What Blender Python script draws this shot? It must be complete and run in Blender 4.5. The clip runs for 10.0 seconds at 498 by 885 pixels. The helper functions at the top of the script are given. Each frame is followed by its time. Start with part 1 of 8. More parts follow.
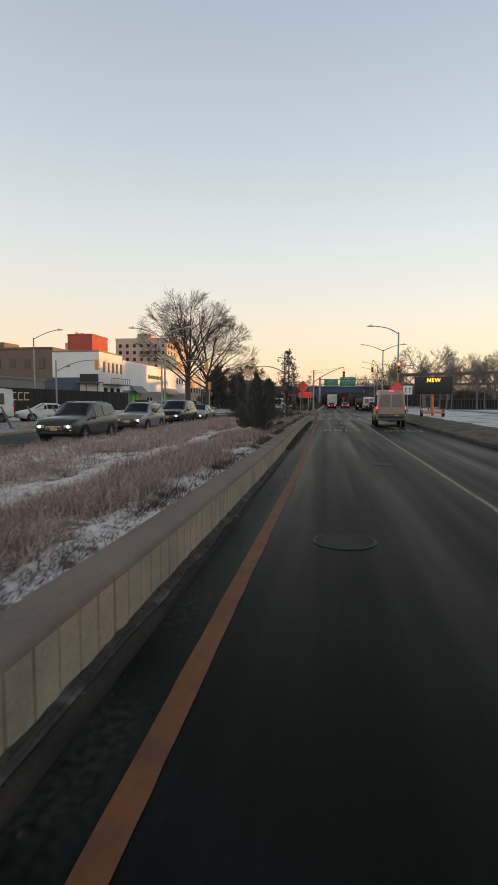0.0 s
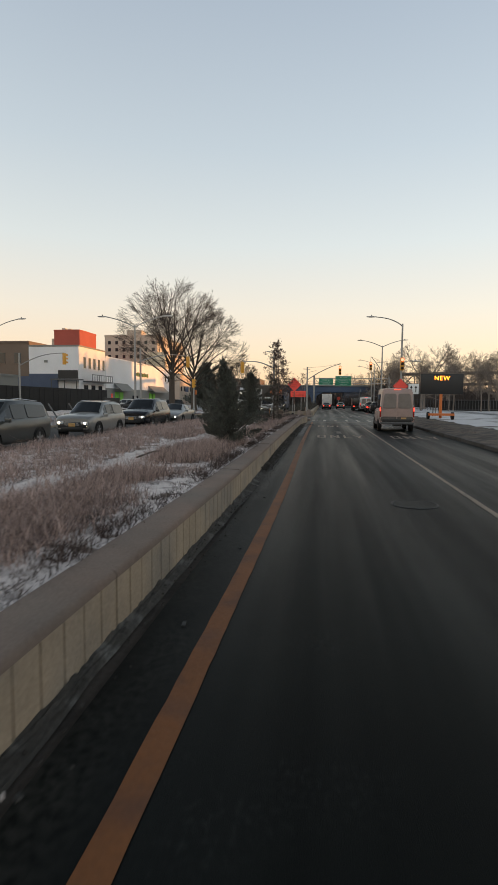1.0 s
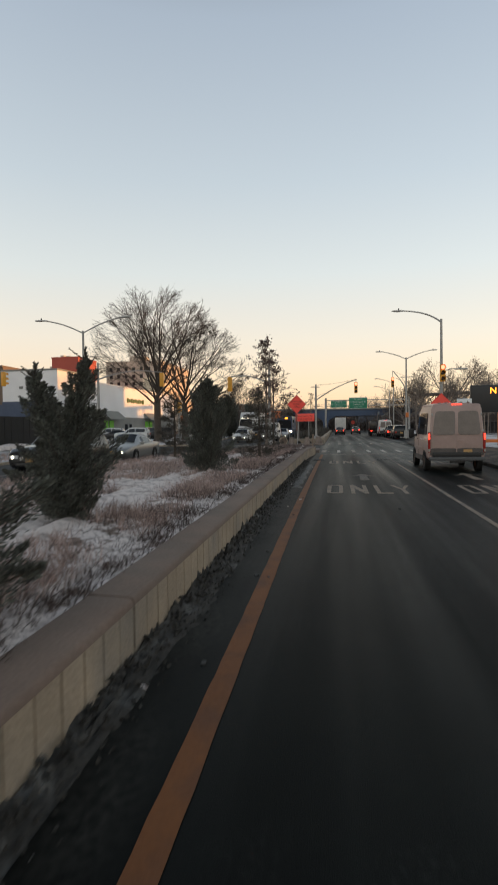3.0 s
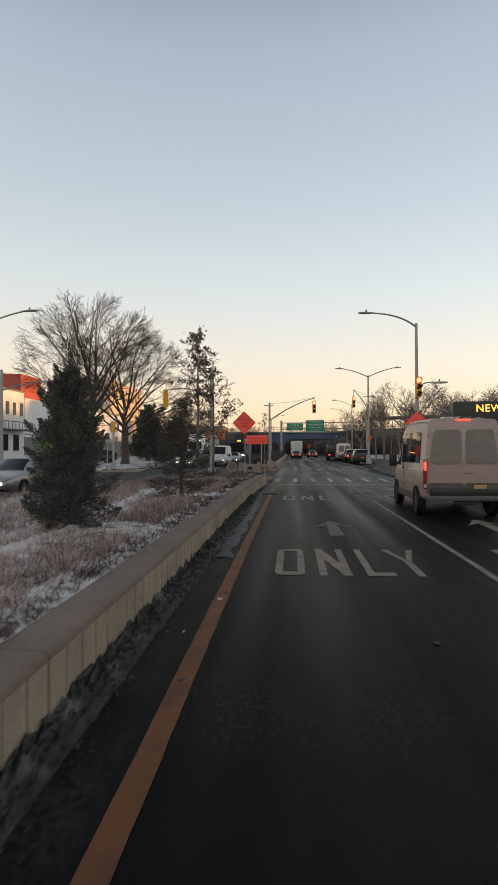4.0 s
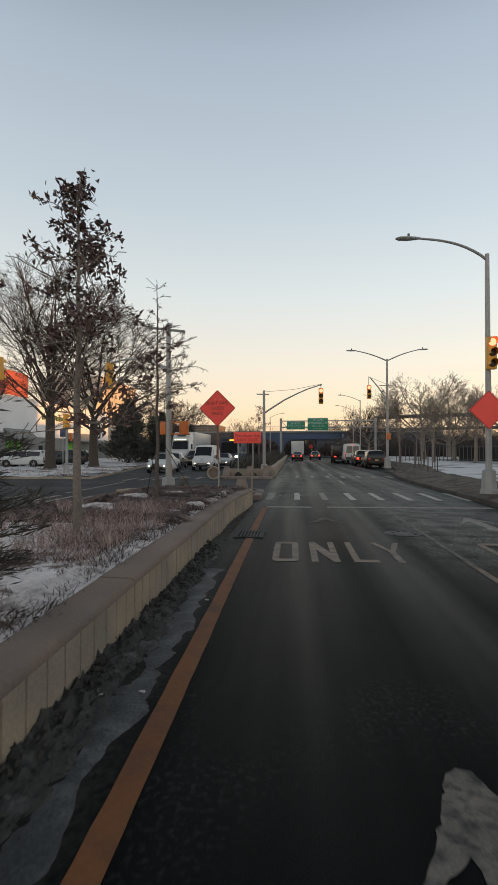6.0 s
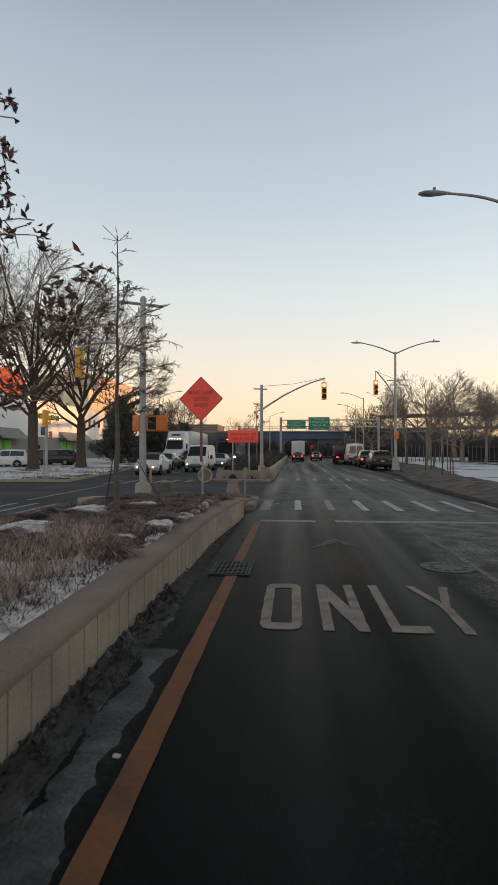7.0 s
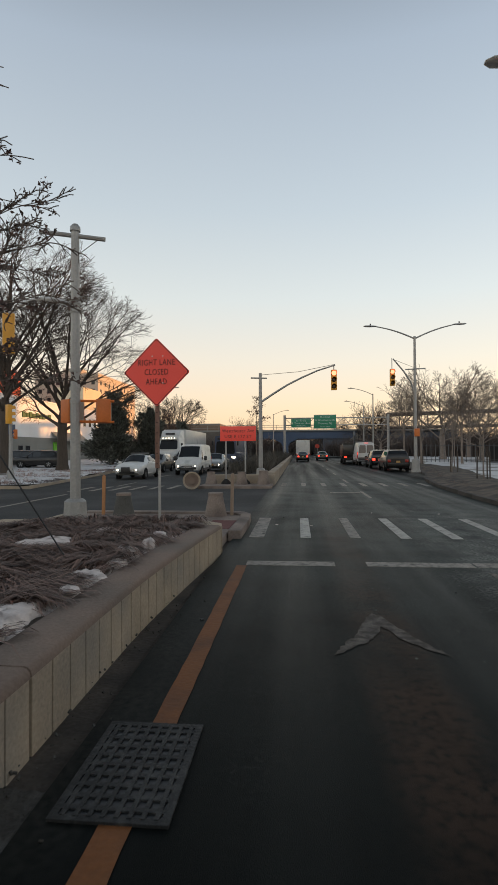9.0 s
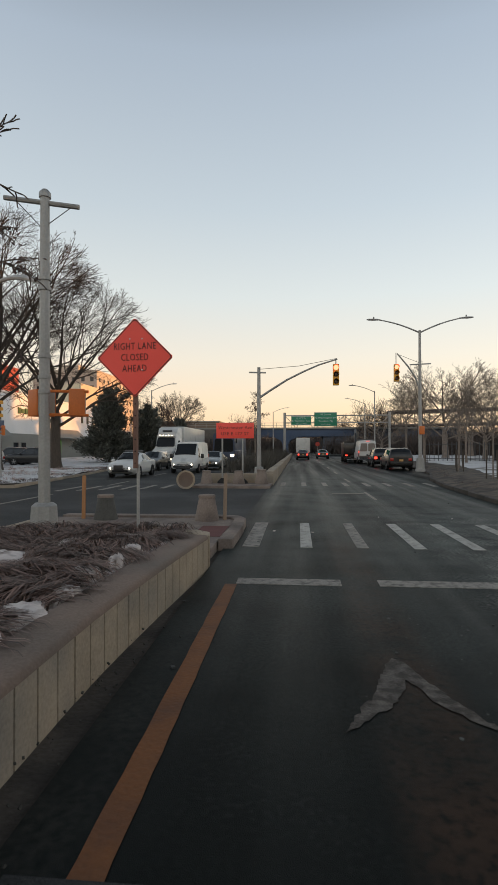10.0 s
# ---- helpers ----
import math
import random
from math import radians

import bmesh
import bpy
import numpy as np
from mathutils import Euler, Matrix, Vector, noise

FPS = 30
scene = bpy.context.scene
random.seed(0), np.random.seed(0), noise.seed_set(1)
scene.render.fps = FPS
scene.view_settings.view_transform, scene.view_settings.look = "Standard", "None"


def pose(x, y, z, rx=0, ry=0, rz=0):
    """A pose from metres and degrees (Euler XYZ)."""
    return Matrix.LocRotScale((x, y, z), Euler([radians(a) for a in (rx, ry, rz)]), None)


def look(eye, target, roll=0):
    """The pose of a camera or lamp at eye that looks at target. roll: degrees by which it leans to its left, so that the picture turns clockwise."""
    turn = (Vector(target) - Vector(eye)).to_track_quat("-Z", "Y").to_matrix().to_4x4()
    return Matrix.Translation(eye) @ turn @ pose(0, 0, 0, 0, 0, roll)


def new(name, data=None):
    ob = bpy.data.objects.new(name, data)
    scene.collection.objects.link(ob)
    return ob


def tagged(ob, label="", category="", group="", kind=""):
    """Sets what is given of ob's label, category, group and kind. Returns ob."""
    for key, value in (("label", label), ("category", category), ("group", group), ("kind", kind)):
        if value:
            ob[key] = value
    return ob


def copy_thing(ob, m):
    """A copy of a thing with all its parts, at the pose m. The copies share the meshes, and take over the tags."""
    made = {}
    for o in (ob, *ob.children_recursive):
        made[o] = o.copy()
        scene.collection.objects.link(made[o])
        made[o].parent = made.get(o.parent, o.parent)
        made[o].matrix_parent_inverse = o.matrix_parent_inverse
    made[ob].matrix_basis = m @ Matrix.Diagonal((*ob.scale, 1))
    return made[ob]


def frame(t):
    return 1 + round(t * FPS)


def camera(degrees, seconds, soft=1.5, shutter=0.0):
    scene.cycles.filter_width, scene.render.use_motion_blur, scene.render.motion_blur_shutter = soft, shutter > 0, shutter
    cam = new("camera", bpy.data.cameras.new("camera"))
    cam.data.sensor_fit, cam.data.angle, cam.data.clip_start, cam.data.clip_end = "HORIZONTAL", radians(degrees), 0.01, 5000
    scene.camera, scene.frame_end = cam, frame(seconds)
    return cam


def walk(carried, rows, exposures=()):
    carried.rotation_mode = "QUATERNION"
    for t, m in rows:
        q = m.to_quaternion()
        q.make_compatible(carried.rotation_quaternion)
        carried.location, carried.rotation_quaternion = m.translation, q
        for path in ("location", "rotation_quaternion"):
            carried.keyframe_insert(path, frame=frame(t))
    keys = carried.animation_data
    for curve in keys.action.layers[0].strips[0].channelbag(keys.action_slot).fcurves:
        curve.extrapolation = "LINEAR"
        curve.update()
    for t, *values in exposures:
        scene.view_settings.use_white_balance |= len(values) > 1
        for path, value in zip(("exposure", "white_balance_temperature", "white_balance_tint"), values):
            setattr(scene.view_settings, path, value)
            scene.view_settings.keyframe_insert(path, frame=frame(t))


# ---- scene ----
cam = camera(50.10, 10.0, soft=1.5, shutter=0.18)
PATH = [
    (0, (0.000, -1.763, 1.750), (-2.936, 17.960, 0.202), 0.08),
    (0.5, (0.000, 1.042, 1.750), (-2.791, 20.786, 0.199), 0.38),
    (1, (0.000, 4.100, 1.750), (-2.731, 23.850, 0.177), 0.49),
    (1.5, (0.000, 7.112, 1.750), (-2.732, 26.856, 0.109), 0.13),
    (2, (0.000, 10.118, 1.750), (-2.687, 29.876, 0.202), -0.05),
    (2.5, (0.000, 13.092, 1.750), (-2.614, 32.842, -0.009), -0.01),
    (2.7, (0.000, 14.220, 1.750), (-2.747, 33.964, 0.125), -0.48),
    (2.8, (0.000, 14.786, 1.750), (-2.774, 34.523, 0.093), -0.67),
    (2.9, (0.000, 15.368, 1.750), (-2.876, 35.055, -0.292), -0.72),
    (3, (0.000, 15.972, 1.750), (-3.241, 35.699, 1.160), -0.75),
    (3.1, (0.000, 16.593, 1.750), (-2.809, 36.392, 1.401), -0.78),
    (3.2, (0.000, 17.226, 1.750), (-2.284, 37.093, 2.035), -1.17),
    (4.3, (0.000, 24.234, 1.750), (-1.572, 44.171, 2.020), -0.43),
    (4.5, (0.000, 25.347, 1.750), (-1.554, 45.283, 2.081), -0.56),
    (5, (0.000, 27.841, 1.750), (-1.548, 47.779, 2.055), -0.12),
    (5.5, (0.000, 30.320, 1.750), (-1.622, 50.251, 2.140), -0.27),
    (5.7, (0.000, 31.208, 1.750), (-1.638, 51.138, 2.091), -0.10),
    (6.8, (0.000, 34.990, 1.750), (-1.672, 54.918, 2.002), -0.26),
    (7, (0.000, 35.578, 1.750), (-1.656, 55.507, 2.036), -0.01),
    (7.5, (0.000, 37.008, 1.750), (-1.665, 56.937, 2.001), 0.01),
    (8, (0.000, 38.340, 1.750), (-1.736, 58.262, 2.043), -0.21),
    (8.5, (0.000, 39.504, 1.750), (-1.776, 59.423, 2.009), -0.14),
    (9, (0.000, 40.532, 1.750), (-1.827, 60.446, 2.033), -0.29),
    (9.5, (0.000, 41.257, 1.750), (-1.841, 61.170, 1.994), -0.24),
    (10, (0.000, 41.795, 1.750), (-1.830, 61.710, 1.950), -0.08),
]
walk(cam, [(t, look(eye, target, roll)) for t, eye, target, roll in PATH], [(0.0, 0.0), (10.0, 0.0)])

# ---- light ----
SUN_AZ, SUN_EL = radians(62), radians(2.6)      # azimuth to the right of the road's direction
world = bpy.data.worlds.new("dusk_sky")
scene.world = world
world.use_nodes = True
_n, _l = world.node_tree.nodes, world.node_tree.links
_n.clear()
_sky = _n.new("ShaderNodeTexSky")
_sky.sky_type = "NISHITA"
_sky.sun_disc = False
_sky.sun_elevation, _sky.sun_rotation = SUN_EL, SUN_AZ
_sky.altitude, _sky.air_density, _sky.dust_density, _sky.ozone_density = 0, 1.0, 0.6, 2.0
_tc = _n.new("ShaderNodeTexCoord")
_sep = _n.new("ShaderNodeSeparateXYZ")
_l.new(_tc.outputs["Generated"], _sep.inputs[0])
# twilight: a warm band low down, pale blue above it, darker towards the zenith; raised behind the view as added fill
_ramp = _n.new("ShaderNodeValToRGB")
_stops = [(0.0, (0.90, 0.59, 0.39)), (0.08, (0.93, 0.69, 0.49)), (0.16, (0.86, 0.74, 0.60)), (0.27, (0.71, 0.72, 0.68)), (0.41, (0.55, 0.60, 0.625)), (0.60, (0.40, 0.455, 0.518)), (0.80, (0.10, 0.112, 0.125)), (1.0, (0.04, 0.045, 0.05))]
while len(_ramp.color_ramp.elements) < len(_stops):
    _ramp.color_ramp.elements.new(0.5)
for _e, (_p, _c) in zip(_ramp.color_ramp.elements, _stops):
    _e.position, _e.color = _p, (*_c, 1)
_l.new(_sep.outputs["Z"], _ramp.inputs[0])
_dot = _n.new("ShaderNodeVectorMath")
_dot.operation = "DOT_PRODUCT"
_dot.inputs[1].default_value = (math.sin(radians(25)), math.cos(radians(25)), 0.0)
_l.new(_tc.outputs["Generated"], _dot.inputs[0])
_fade = _n.new("ShaderNodeMapRange")
_fade.interpolation_type = "SMOOTHSTEP"
_fade.inputs["From Min"].default_value, _fade.inputs["From Max"].default_value = -0.6, 0.6
_fade.inputs["To Min"].default_value, _fade.inputs["To Max"].default_value = 1.45, 1.0
_l.new(_dot.outputs["Value"], _fade.inputs["Value"])
_mul = _n.new("ShaderNodeVectorMath")
_mul.operation = "SCALE"
_l.new(_ramp.outputs[0], _mul.inputs[0])
_l.new(_fade.outputs[0], _mul.inputs["Scale"])
_mixs = _n.new("ShaderNodeMix")
_mixs.data_type = "RGBA"
_mixs.inputs["Factor"].default_value = 0.1
_l.new(_mul.outputs[0], _mixs.inputs[6])
_l.new(_sky.outputs[0], _mixs.inputs[7])
_bg = _n.new("ShaderNodeBackground")
_bg.inputs["Strength"].default_value = 1.07
_out = _n.new("ShaderNodeOutputWorld")
_l.new(_mixs.outputs[2], _bg.inputs["Color"])
_l.new(_bg.outputs[0], _out.inputs["Surface"])
_sun = bpy.data.lights.new("sun", "SUN")
_sun.energy, _sun.angle, _sun.color = 5.0, radians(0.6), (1.0, 0.44, 0.13)
_sun_ob = new("sun", _sun)
_sun_ob.matrix_world = look((math.sin(SUN_AZ) * math.cos(SUN_EL), math.cos(SUN_AZ) * math.cos(SUN_EL), math.sin(SUN_EL)), (0, 0, 0))


# ---- materials ----
def mat(name, base, rough=0.8, metal=0.0, vary=0.25, scale=3.0, fine=40.0, bump=0.2, second=None, mix=(0.45, 0.6), mixscale=1.0,
        emit=0.0, emit_color=None, spec=0.5, per_object=0.0, stretch=None, coat=0.0, island=0.0, streak=0.0):
    """A procedural surface: base colour with variation at two scales, an optional second colour in patches, and fine relief."""
    m = bpy.data.materials.new(name)
    m.use_nodes = True
    n, l = m.node_tree.nodes, m.node_tree.links
    b = n["Principled BSDF"]
    b.inputs["Roughness"].default_value, b.inputs["Metallic"].default_value = rough, metal
    b.inputs["Specular IOR Level"].default_value = spec
    if coat:
        b.inputs["Coat Weight"].default_value = coat
        b.inputs["Coat Roughness"].default_value = 0.08
    tc = n.new("ShaderNodeTexCoord")
    vec = tc.outputs["Object"]
    if stretch:
        mp = n.new("ShaderNodeMapping")
        mp.inputs["Scale"].default_value = stretch
        l.new(vec, mp.inputs["Vector"])
        vec = mp.outputs["Vector"]

    def noise_tex(s, detail=4.0):
        t = n.new("ShaderNodeTexNoise")
        t.inputs["Scale"].default_value, t.inputs["Detail"].default_value = s, detail
        l.new(vec, t.inputs["Vector"])
        return t.outputs["Fac"]

    big, small = noise_tex(scale), noise_tex(fine, 6.0)
    col = None
    c = n.new("ShaderNodeRGB")
    c.outputs[0].default_value = (*base, 1)
    col = c.outputs[0]
    if second:
        ramp = n.new("ShaderNodeMapRange")
        ramp.inputs["From Min"].default_value, ramp.inputs["From Max"].default_value = mix
        l.new(noise_tex(mixscale, 8.0), ramp.inputs["Value"])
        mx = n.new("ShaderNodeMix")
        mx.data_type = "RGBA"
        mx.inputs["B"].default_value = (0, 0, 0, 1)
        mx.inputs[7].default_value = (*second, 1)
        l.new(ramp.outputs[0], mx.inputs["Factor"])
        l.new(col, mx.inputs[6])
        col = mx.outputs[2]
    add = n.new("ShaderNodeMath")
    add.operation = "ADD"
    l.new(big, add.inputs[0])
    l.new(small, add.inputs[1])
    mr = n.new("ShaderNodeMapRange")
    mr.inputs["From Min"].default_value, mr.inputs["From Max"].default_value = 0.6, 1.4
    mr.inputs["To Min"].default_value, mr.inputs["To Max"].default_value = 1 - vary, 1 + vary
    l.new(add.outputs[0], mr.inputs["Value"])
    value = mr.outputs[0]
    if per_object:
        oi = n.new("ShaderNodeObjectInfo")
        mo = n.new("ShaderNodeMapRange")
        mo.inputs["To Min"].default_value, mo.inputs["To Max"].default_value = 1 - per_object, 1 + per_object
        l.new(oi.outputs["Random"], mo.inputs["Value"])
        mm = n.new("ShaderNodeMath")
        mm.operation = "MULTIPLY"
        l.new(value, mm.inputs[0])
        l.new(mo.outputs[0], mm.inputs[1])
        value = mm.outputs[0]
    if streak:
        ms = n.new("ShaderNodeMapping")
        ms.inputs["Scale"].default_value = (1.0, 0.03, 1.0)
        l.new(tc.outputs["Object"], ms.inputs["Vector"])
        ts = n.new("ShaderNodeTexNoise")
        ts.inputs["Scale"].default_value, ts.inputs["Detail"].default_value = 1.3, 5.0
        l.new(ms.outputs[0], ts.inputs["Vector"])
        rs = n.new("ShaderNodeMapRange")
        rs.inputs["From Min"].default_value, rs.inputs["From Max"].default_value = 0.3, 0.7
        rs.inputs["To Min"].default_value, rs.inputs["To Max"].default_value = 1 - streak, 1 + streak
        l.new(ts.outputs["Fac"], rs.inputs["Value"])
        rr = n.new("ShaderNodeMapRange")
        rr.inputs["From Min"].default_value, rr.inputs["From Max"].default_value = 0.3, 0.7
        rr.inputs["To Min"].default_value, rr.inputs["To Max"].default_value = rough + 0.14, rough - 0.12
        l.new(ts.outputs["Fac"], rr.inputs["Value"])
        l.new(rr.outputs[0], b.inputs["Roughness"])
        mk = n.new("ShaderNodeMath")
        mk.operation = "MULTIPLY"
        l.new(value, mk.inputs[0])
        l.new(rs.outputs[0], mk.inputs[1])
        value = mk.outputs[0]
    if island:
        ge = n.new("ShaderNodeNewGeometry")
        mi = n.new("ShaderNodeMapRange")
        mi.inputs["To Min"].default_value, mi.inputs["To Max"].default_value = 1 - island, 1 + island
        l.new(ge.outputs["Random Per Island"], mi.inputs["Value"])
        mu = n.new("ShaderNodeMath")
        mu.operation = "MULTIPLY"
        l.new(value, mu.inputs[0])
        l.new(mi.outputs[0], mu.inputs[1])
        value = mu.outputs[0]
    sc = n.new("ShaderNodeVectorMath")
    sc.operation = "SCALE"
    l.new(col, sc.inputs[0])
    l.new(value, sc.inputs["Scale"])
    l.new(sc.outputs[0], b.inputs["Base Color"])
    if bump:
        bp = n.new("ShaderNodeBump")
        bp.inputs["Strength"].default_value, bp.inputs["Distance"].default_value = bump, 0.02
        l.new(add.outputs[0], bp.inputs["Height"])
        l.new(bp.outputs[0], b.inputs["Normal"])
    if emit:
        b.inputs["Emission Color"].default_value = (*(emit_color or base), 1)
        b.inputs["Emission Strength"].default_value = emit
    return m


def glass_mat(name, tint, rough=0.03):
    return mat(name, tint, rough=rough, vary=0.05, bump=0.0, spec=0.45)


ASPHALT = mat("asphalt", (0.0062, 0.0066, 0.0060), rough=0.46, vary=0.5, scale=0.35, fine=170, bump=0.2, second=(0.0115, 0.0140, 0.0128), mix=(0.38, 0.66), mixscale=0.16, spec=0.035, streak=0.35)


def road_dirt_sheen(m):
    """Adds tracked mud down the lane, pale road salt by the crossing, a dusty edge along the gutter, and grazing sheen
    painted on past the crossing.
    """
    n, l = m.node_tree.nodes, m.node_tree.links
    b = n["Principled BSDF"]
    src = b.inputs["Base Color"].links[0].from_socket
    tc = n.new("ShaderNodeTexCoord")
    sep = n.new("ShaderNodeSeparateXYZ")
    l.new(tc.outputs["Object"], sep.inputs[0])

    def bell(axis, centre, half, soft):
        """One inside centre +- half along an axis, falling to nought over soft."""
        a = n.new("ShaderNodeMath")
        a.operation = "SUBTRACT"
        l.new(sep.outputs[axis], a.inputs[0])
        a.inputs[1].default_value = centre
        c = n.new("ShaderNodeMath")
        c.operation = "ABSOLUTE"
        l.new(a.outputs[0], c.inputs[0])
        r = n.new("ShaderNodeMapRange")
        r.interpolation_type = "SMOOTHSTEP"
        r.inputs["From Min"].default_value, r.inputs["From Max"].default_value = half, half + soft
        r.inputs["To Min"].default_value, r.inputs["To Max"].default_value = 1.0, 0.0
        l.new(c.outputs[0], r.inputs["Value"])
        return r.outputs[0]

    def grain(scale, lo, hi, detail=6.0):
        t = n.new("ShaderNodeTexNoise")
        t.inputs["Scale"].default_value, t.inputs["Detail"].default_value = scale, detail
        l.new(tc.outputs["Object"], t.inputs["Vector"])
        r = n.new("ShaderNodeMapRange")
        r.inputs["From Min"].default_value, r.inputs["From Max"].default_value = lo, hi
        l.new(t.outputs["Fac"], r.inputs["Value"])
        return r.outputs[0]

    def times(*xs):
        out = xs[0]
        for x in xs[1:]:
            k = n.new("ShaderNodeMath")
            k.operation = "MULTIPLY"
            l.new(out, k.inputs[0])
            l.new(x, k.inputs[1])
            out = k.outputs[0]
        return out

    col = src
    for mask, tint in ((times(bell("X", 0.82, 0.14, 0.30), bell("Y", 48.6, 4.6, 3.0), grain(1.1, 0.28, 0.56), grain(14.0, 0.25, 0.55)), (0.046, 0.028, 0.019)),
                       (times(bell("X", 4.0, 0.8, 1.6), bell("Y", 49.0, 5.0, 6.0), grain(1.8, 0.38, 0.58), grain(22.0, 0.42, 0.58)), (0.20, 0.20, 0.18)),
                       # paler stretch past the crossing: grazing sky sheen put into the colour
                       (times(bell("X", 2.4, 3.4, 1.5), bell("Y", 62.0, 9.0, 11.0), grain(0.8, 0.25, 0.6), grain(30.0, 0.2, 0.7)), (0.078, 0.090, 0.082)),
                       (times(bell("X", -1.25, 0.12, 0.32), grain(0.9, 0.36, 0.62), grain(18.0, 0.34, 0.62)), (0.036, 0.035, 0.030)),
                       (times(bell("X", 1.1, 2.6, 1.2), grain(0.6, 0.52, 0.7), grain(26.0, 0.5, 0.68)), (0.030, 0.031, 0.029))):
        mx = n.new("ShaderNodeMix")
        mx.data_type = "RGBA"
        mx.inputs[7].default_value = (*tint, 1)
        l.new(mask, mx.inputs["Factor"])
        l.new(col, mx.inputs[6])
        col = mx.outputs[2]
    l.new(col, b.inputs["Base Color"])


road_dirt_sheen(ASPHALT)
ASPHALT_OLD = mat("asphalt_old", (0.04, 0.04, 0.039), rough=0.85, vary=0.3, scale=0.4, fine=80, bump=0.35, second=(0.058, 0.057, 0.055), mix=(0.45, 0.65), mixscale=0.4, spec=0.25)
EARTH = mat("earth", (0.058, 0.046, 0.036), rough=0.95, vary=0.4, scale=1.5, fine=25, bump=0.6, second=(0.035, 0.028, 0.022), mixscale=2.0)
DIRTY_SNOW = mat("dirty_snow", (0.042, 0.038, 0.032), rough=0.9, vary=0.5, scale=4, fine=30, bump=0.8, second=(0.15, 0.148, 0.138), mix=(0.54, 0.74), mixscale=3.0)
MEDIAN = mat("snowy_bed", (0.75, 0.665, 0.62), rough=0.8, vary=0.25, scale=2.5, fine=14, bump=0.9, second=(0.20, 0.145, 0.115), mix=(0.54, 0.63), mixscale=3.4)
LAWN = mat("snowy_lawn", (0.60, 0.58, 0.57), rough=0.8, vary=0.15, scale=1.2, fine=14, bump=0.5, second=(0.12, 0.095, 0.07), mix=(0.56, 0.64), mixscale=0.35)
SNOW = mat("snow", (0.66, 0.58, 0.535), rough=0.7, vary=0.12, scale=2, fine=20, bump=0.5, second=(0.3, 0.25, 0.225), mix=(0.5, 0.68), mixscale=4.5)
CONCRETE = mat("concrete", (0.37, 0.29, 0.205), rough=0.9, vary=0.28, scale=1.6, fine=35, bump=0.25, second=(0.25, 0.215, 0.175), mix=(0.45, 0.7), mixscale=1.1)
COPING = mat("coping_concrete", (0.212, 0.150, 0.115), rough=0.92, vary=0.25, scale=1.3, fine=40, bump=0.25, second=(0.165, 0.13, 0.105), mix=(0.45, 0.7), mixscale=0.9)
GROOVE = mat("groove_dark", (0.03, 0.026, 0.022), rough=0.95, vary=0.2, bump=0.1)
PAVING = mat("pavement_concrete", (0.30, 0.29, 0.28), rough=0.9, vary=0.2, scale=0.8, fine=30, bump=0.2, second=(0.5, 0.51, 0.54), mix=(0.56, 0.62), mixscale=0.5)
WHITE_LINE = mat("white_line", (0.235, 0.178, 0.13), rough=0.75, vary=0.5, scale=3, fine=90, bump=0.3, second=(0.10, 0.095, 0.09), mix=(0.52, 0.74), mixscale=5.0)
PALE_LINE = mat("pale_line", (0.42, 0.395, 0.35), rough=0.8, vary=0.35, scale=3, fine=60, bump=0.3, second=(0.12, 0.11, 0.098), mix=(0.5, 0.78), mixscale=8.0)
VERGE_MUD = mat("verge_mud", (0.115, 0.086, 0.064), rough=0.95, vary=0.5, scale=2.0, fine=22, bump=0.8, second=(0.045, 0.036, 0.028), mix=(0.42, 0.62), mixscale=1.6)
STAKE = mat("faded_orange_wood", (0.42, 0.20, 0.085), rough=0.85, vary=0.3, scale=4, fine=30, bump=0.3, stretch=(8, 8, 0.6))
OLD_LINE = mat("worn_line", (0.27, 0.24, 0.205), rough=0.8, vary=0.4, scale=3, fine=60, bump=0.3, second=(0.055, 0.048, 0.04), mix=(0.48, 0.74), mixscale=9.0)
YELLOW_LINE = mat("yellow_line", (0.18, 0.061, 0.0125), rough=0.75, vary=0.2, scale=2, fine=30, bump=0.3, second=(0.11, 0.042, 0.017), mix=(0.48, 0.7), mixscale=2.5)
STEEL = mat("galvanised_steel", (0.34, 0.33, 0.31), rough=0.55, metal=0.4, vary=0.18, scale=2, fine=25, bump=0.08)
DARK_STEEL = mat("dark_steel", (0.10, 0.10, 0.10), rough=0.5, metal=0.4, vary=0.2, bump=0.08)
LANTERN = mat("lantern_grey", (0.5, 0.49, 0.47), rough=0.6, vary=0.1, bump=0.03)
IRON = mat("cast_iron", (0.07, 0.065, 0.06), rough=0.6, metal=0.6, vary=0.3, fine=60, bump=0.3)
DARK_IRON = mat("worn_dark_iron", (0.022, 0.022, 0.021), rough=0.7, metal=0.2, vary=0.5, scale=3, fine=40, bump=0.4, second=(0.045, 0.044, 0.041), mix=(0.5, 0.62), mixscale=9.0)
WOOD = mat("weathered_wood", (0.30, 0.22, 0.16), rough=0.9, vary=0.3, scale=3, fine=30, bump=0.3, stretch=(8, 8, 0.6))
ORANGE_SIGN = mat("orange_sign", (1.0, 0.10, 0.07), rough=0.45, vary=0.06, bump=0.02, spec=0.4)
ORANGE_BOX = mat("orange_housing", (0.62, 0.16, 0.03), rough=0.5, vary=0.12, bump=0.05)
YELLOW_BOX = mat("yellow_housing", (0.70, 0.33, 0.03), rough=0.45, vary=0.12, bump=0.05)
BLACK = mat("black_plastic", (0.012, 0.012, 0.012), rough=0.45, vary=0.2, bump=0.05)
RUBBER = mat("tyre_rubber", (0.018, 0.017, 0.016), rough=0.85, vary=0.2, fine=60, bump=0.3)
GREEN_SIGN = mat("green_sign", (0.02, 0.22, 0.12), rough=0.45, vary=0.08, bump=0.0)
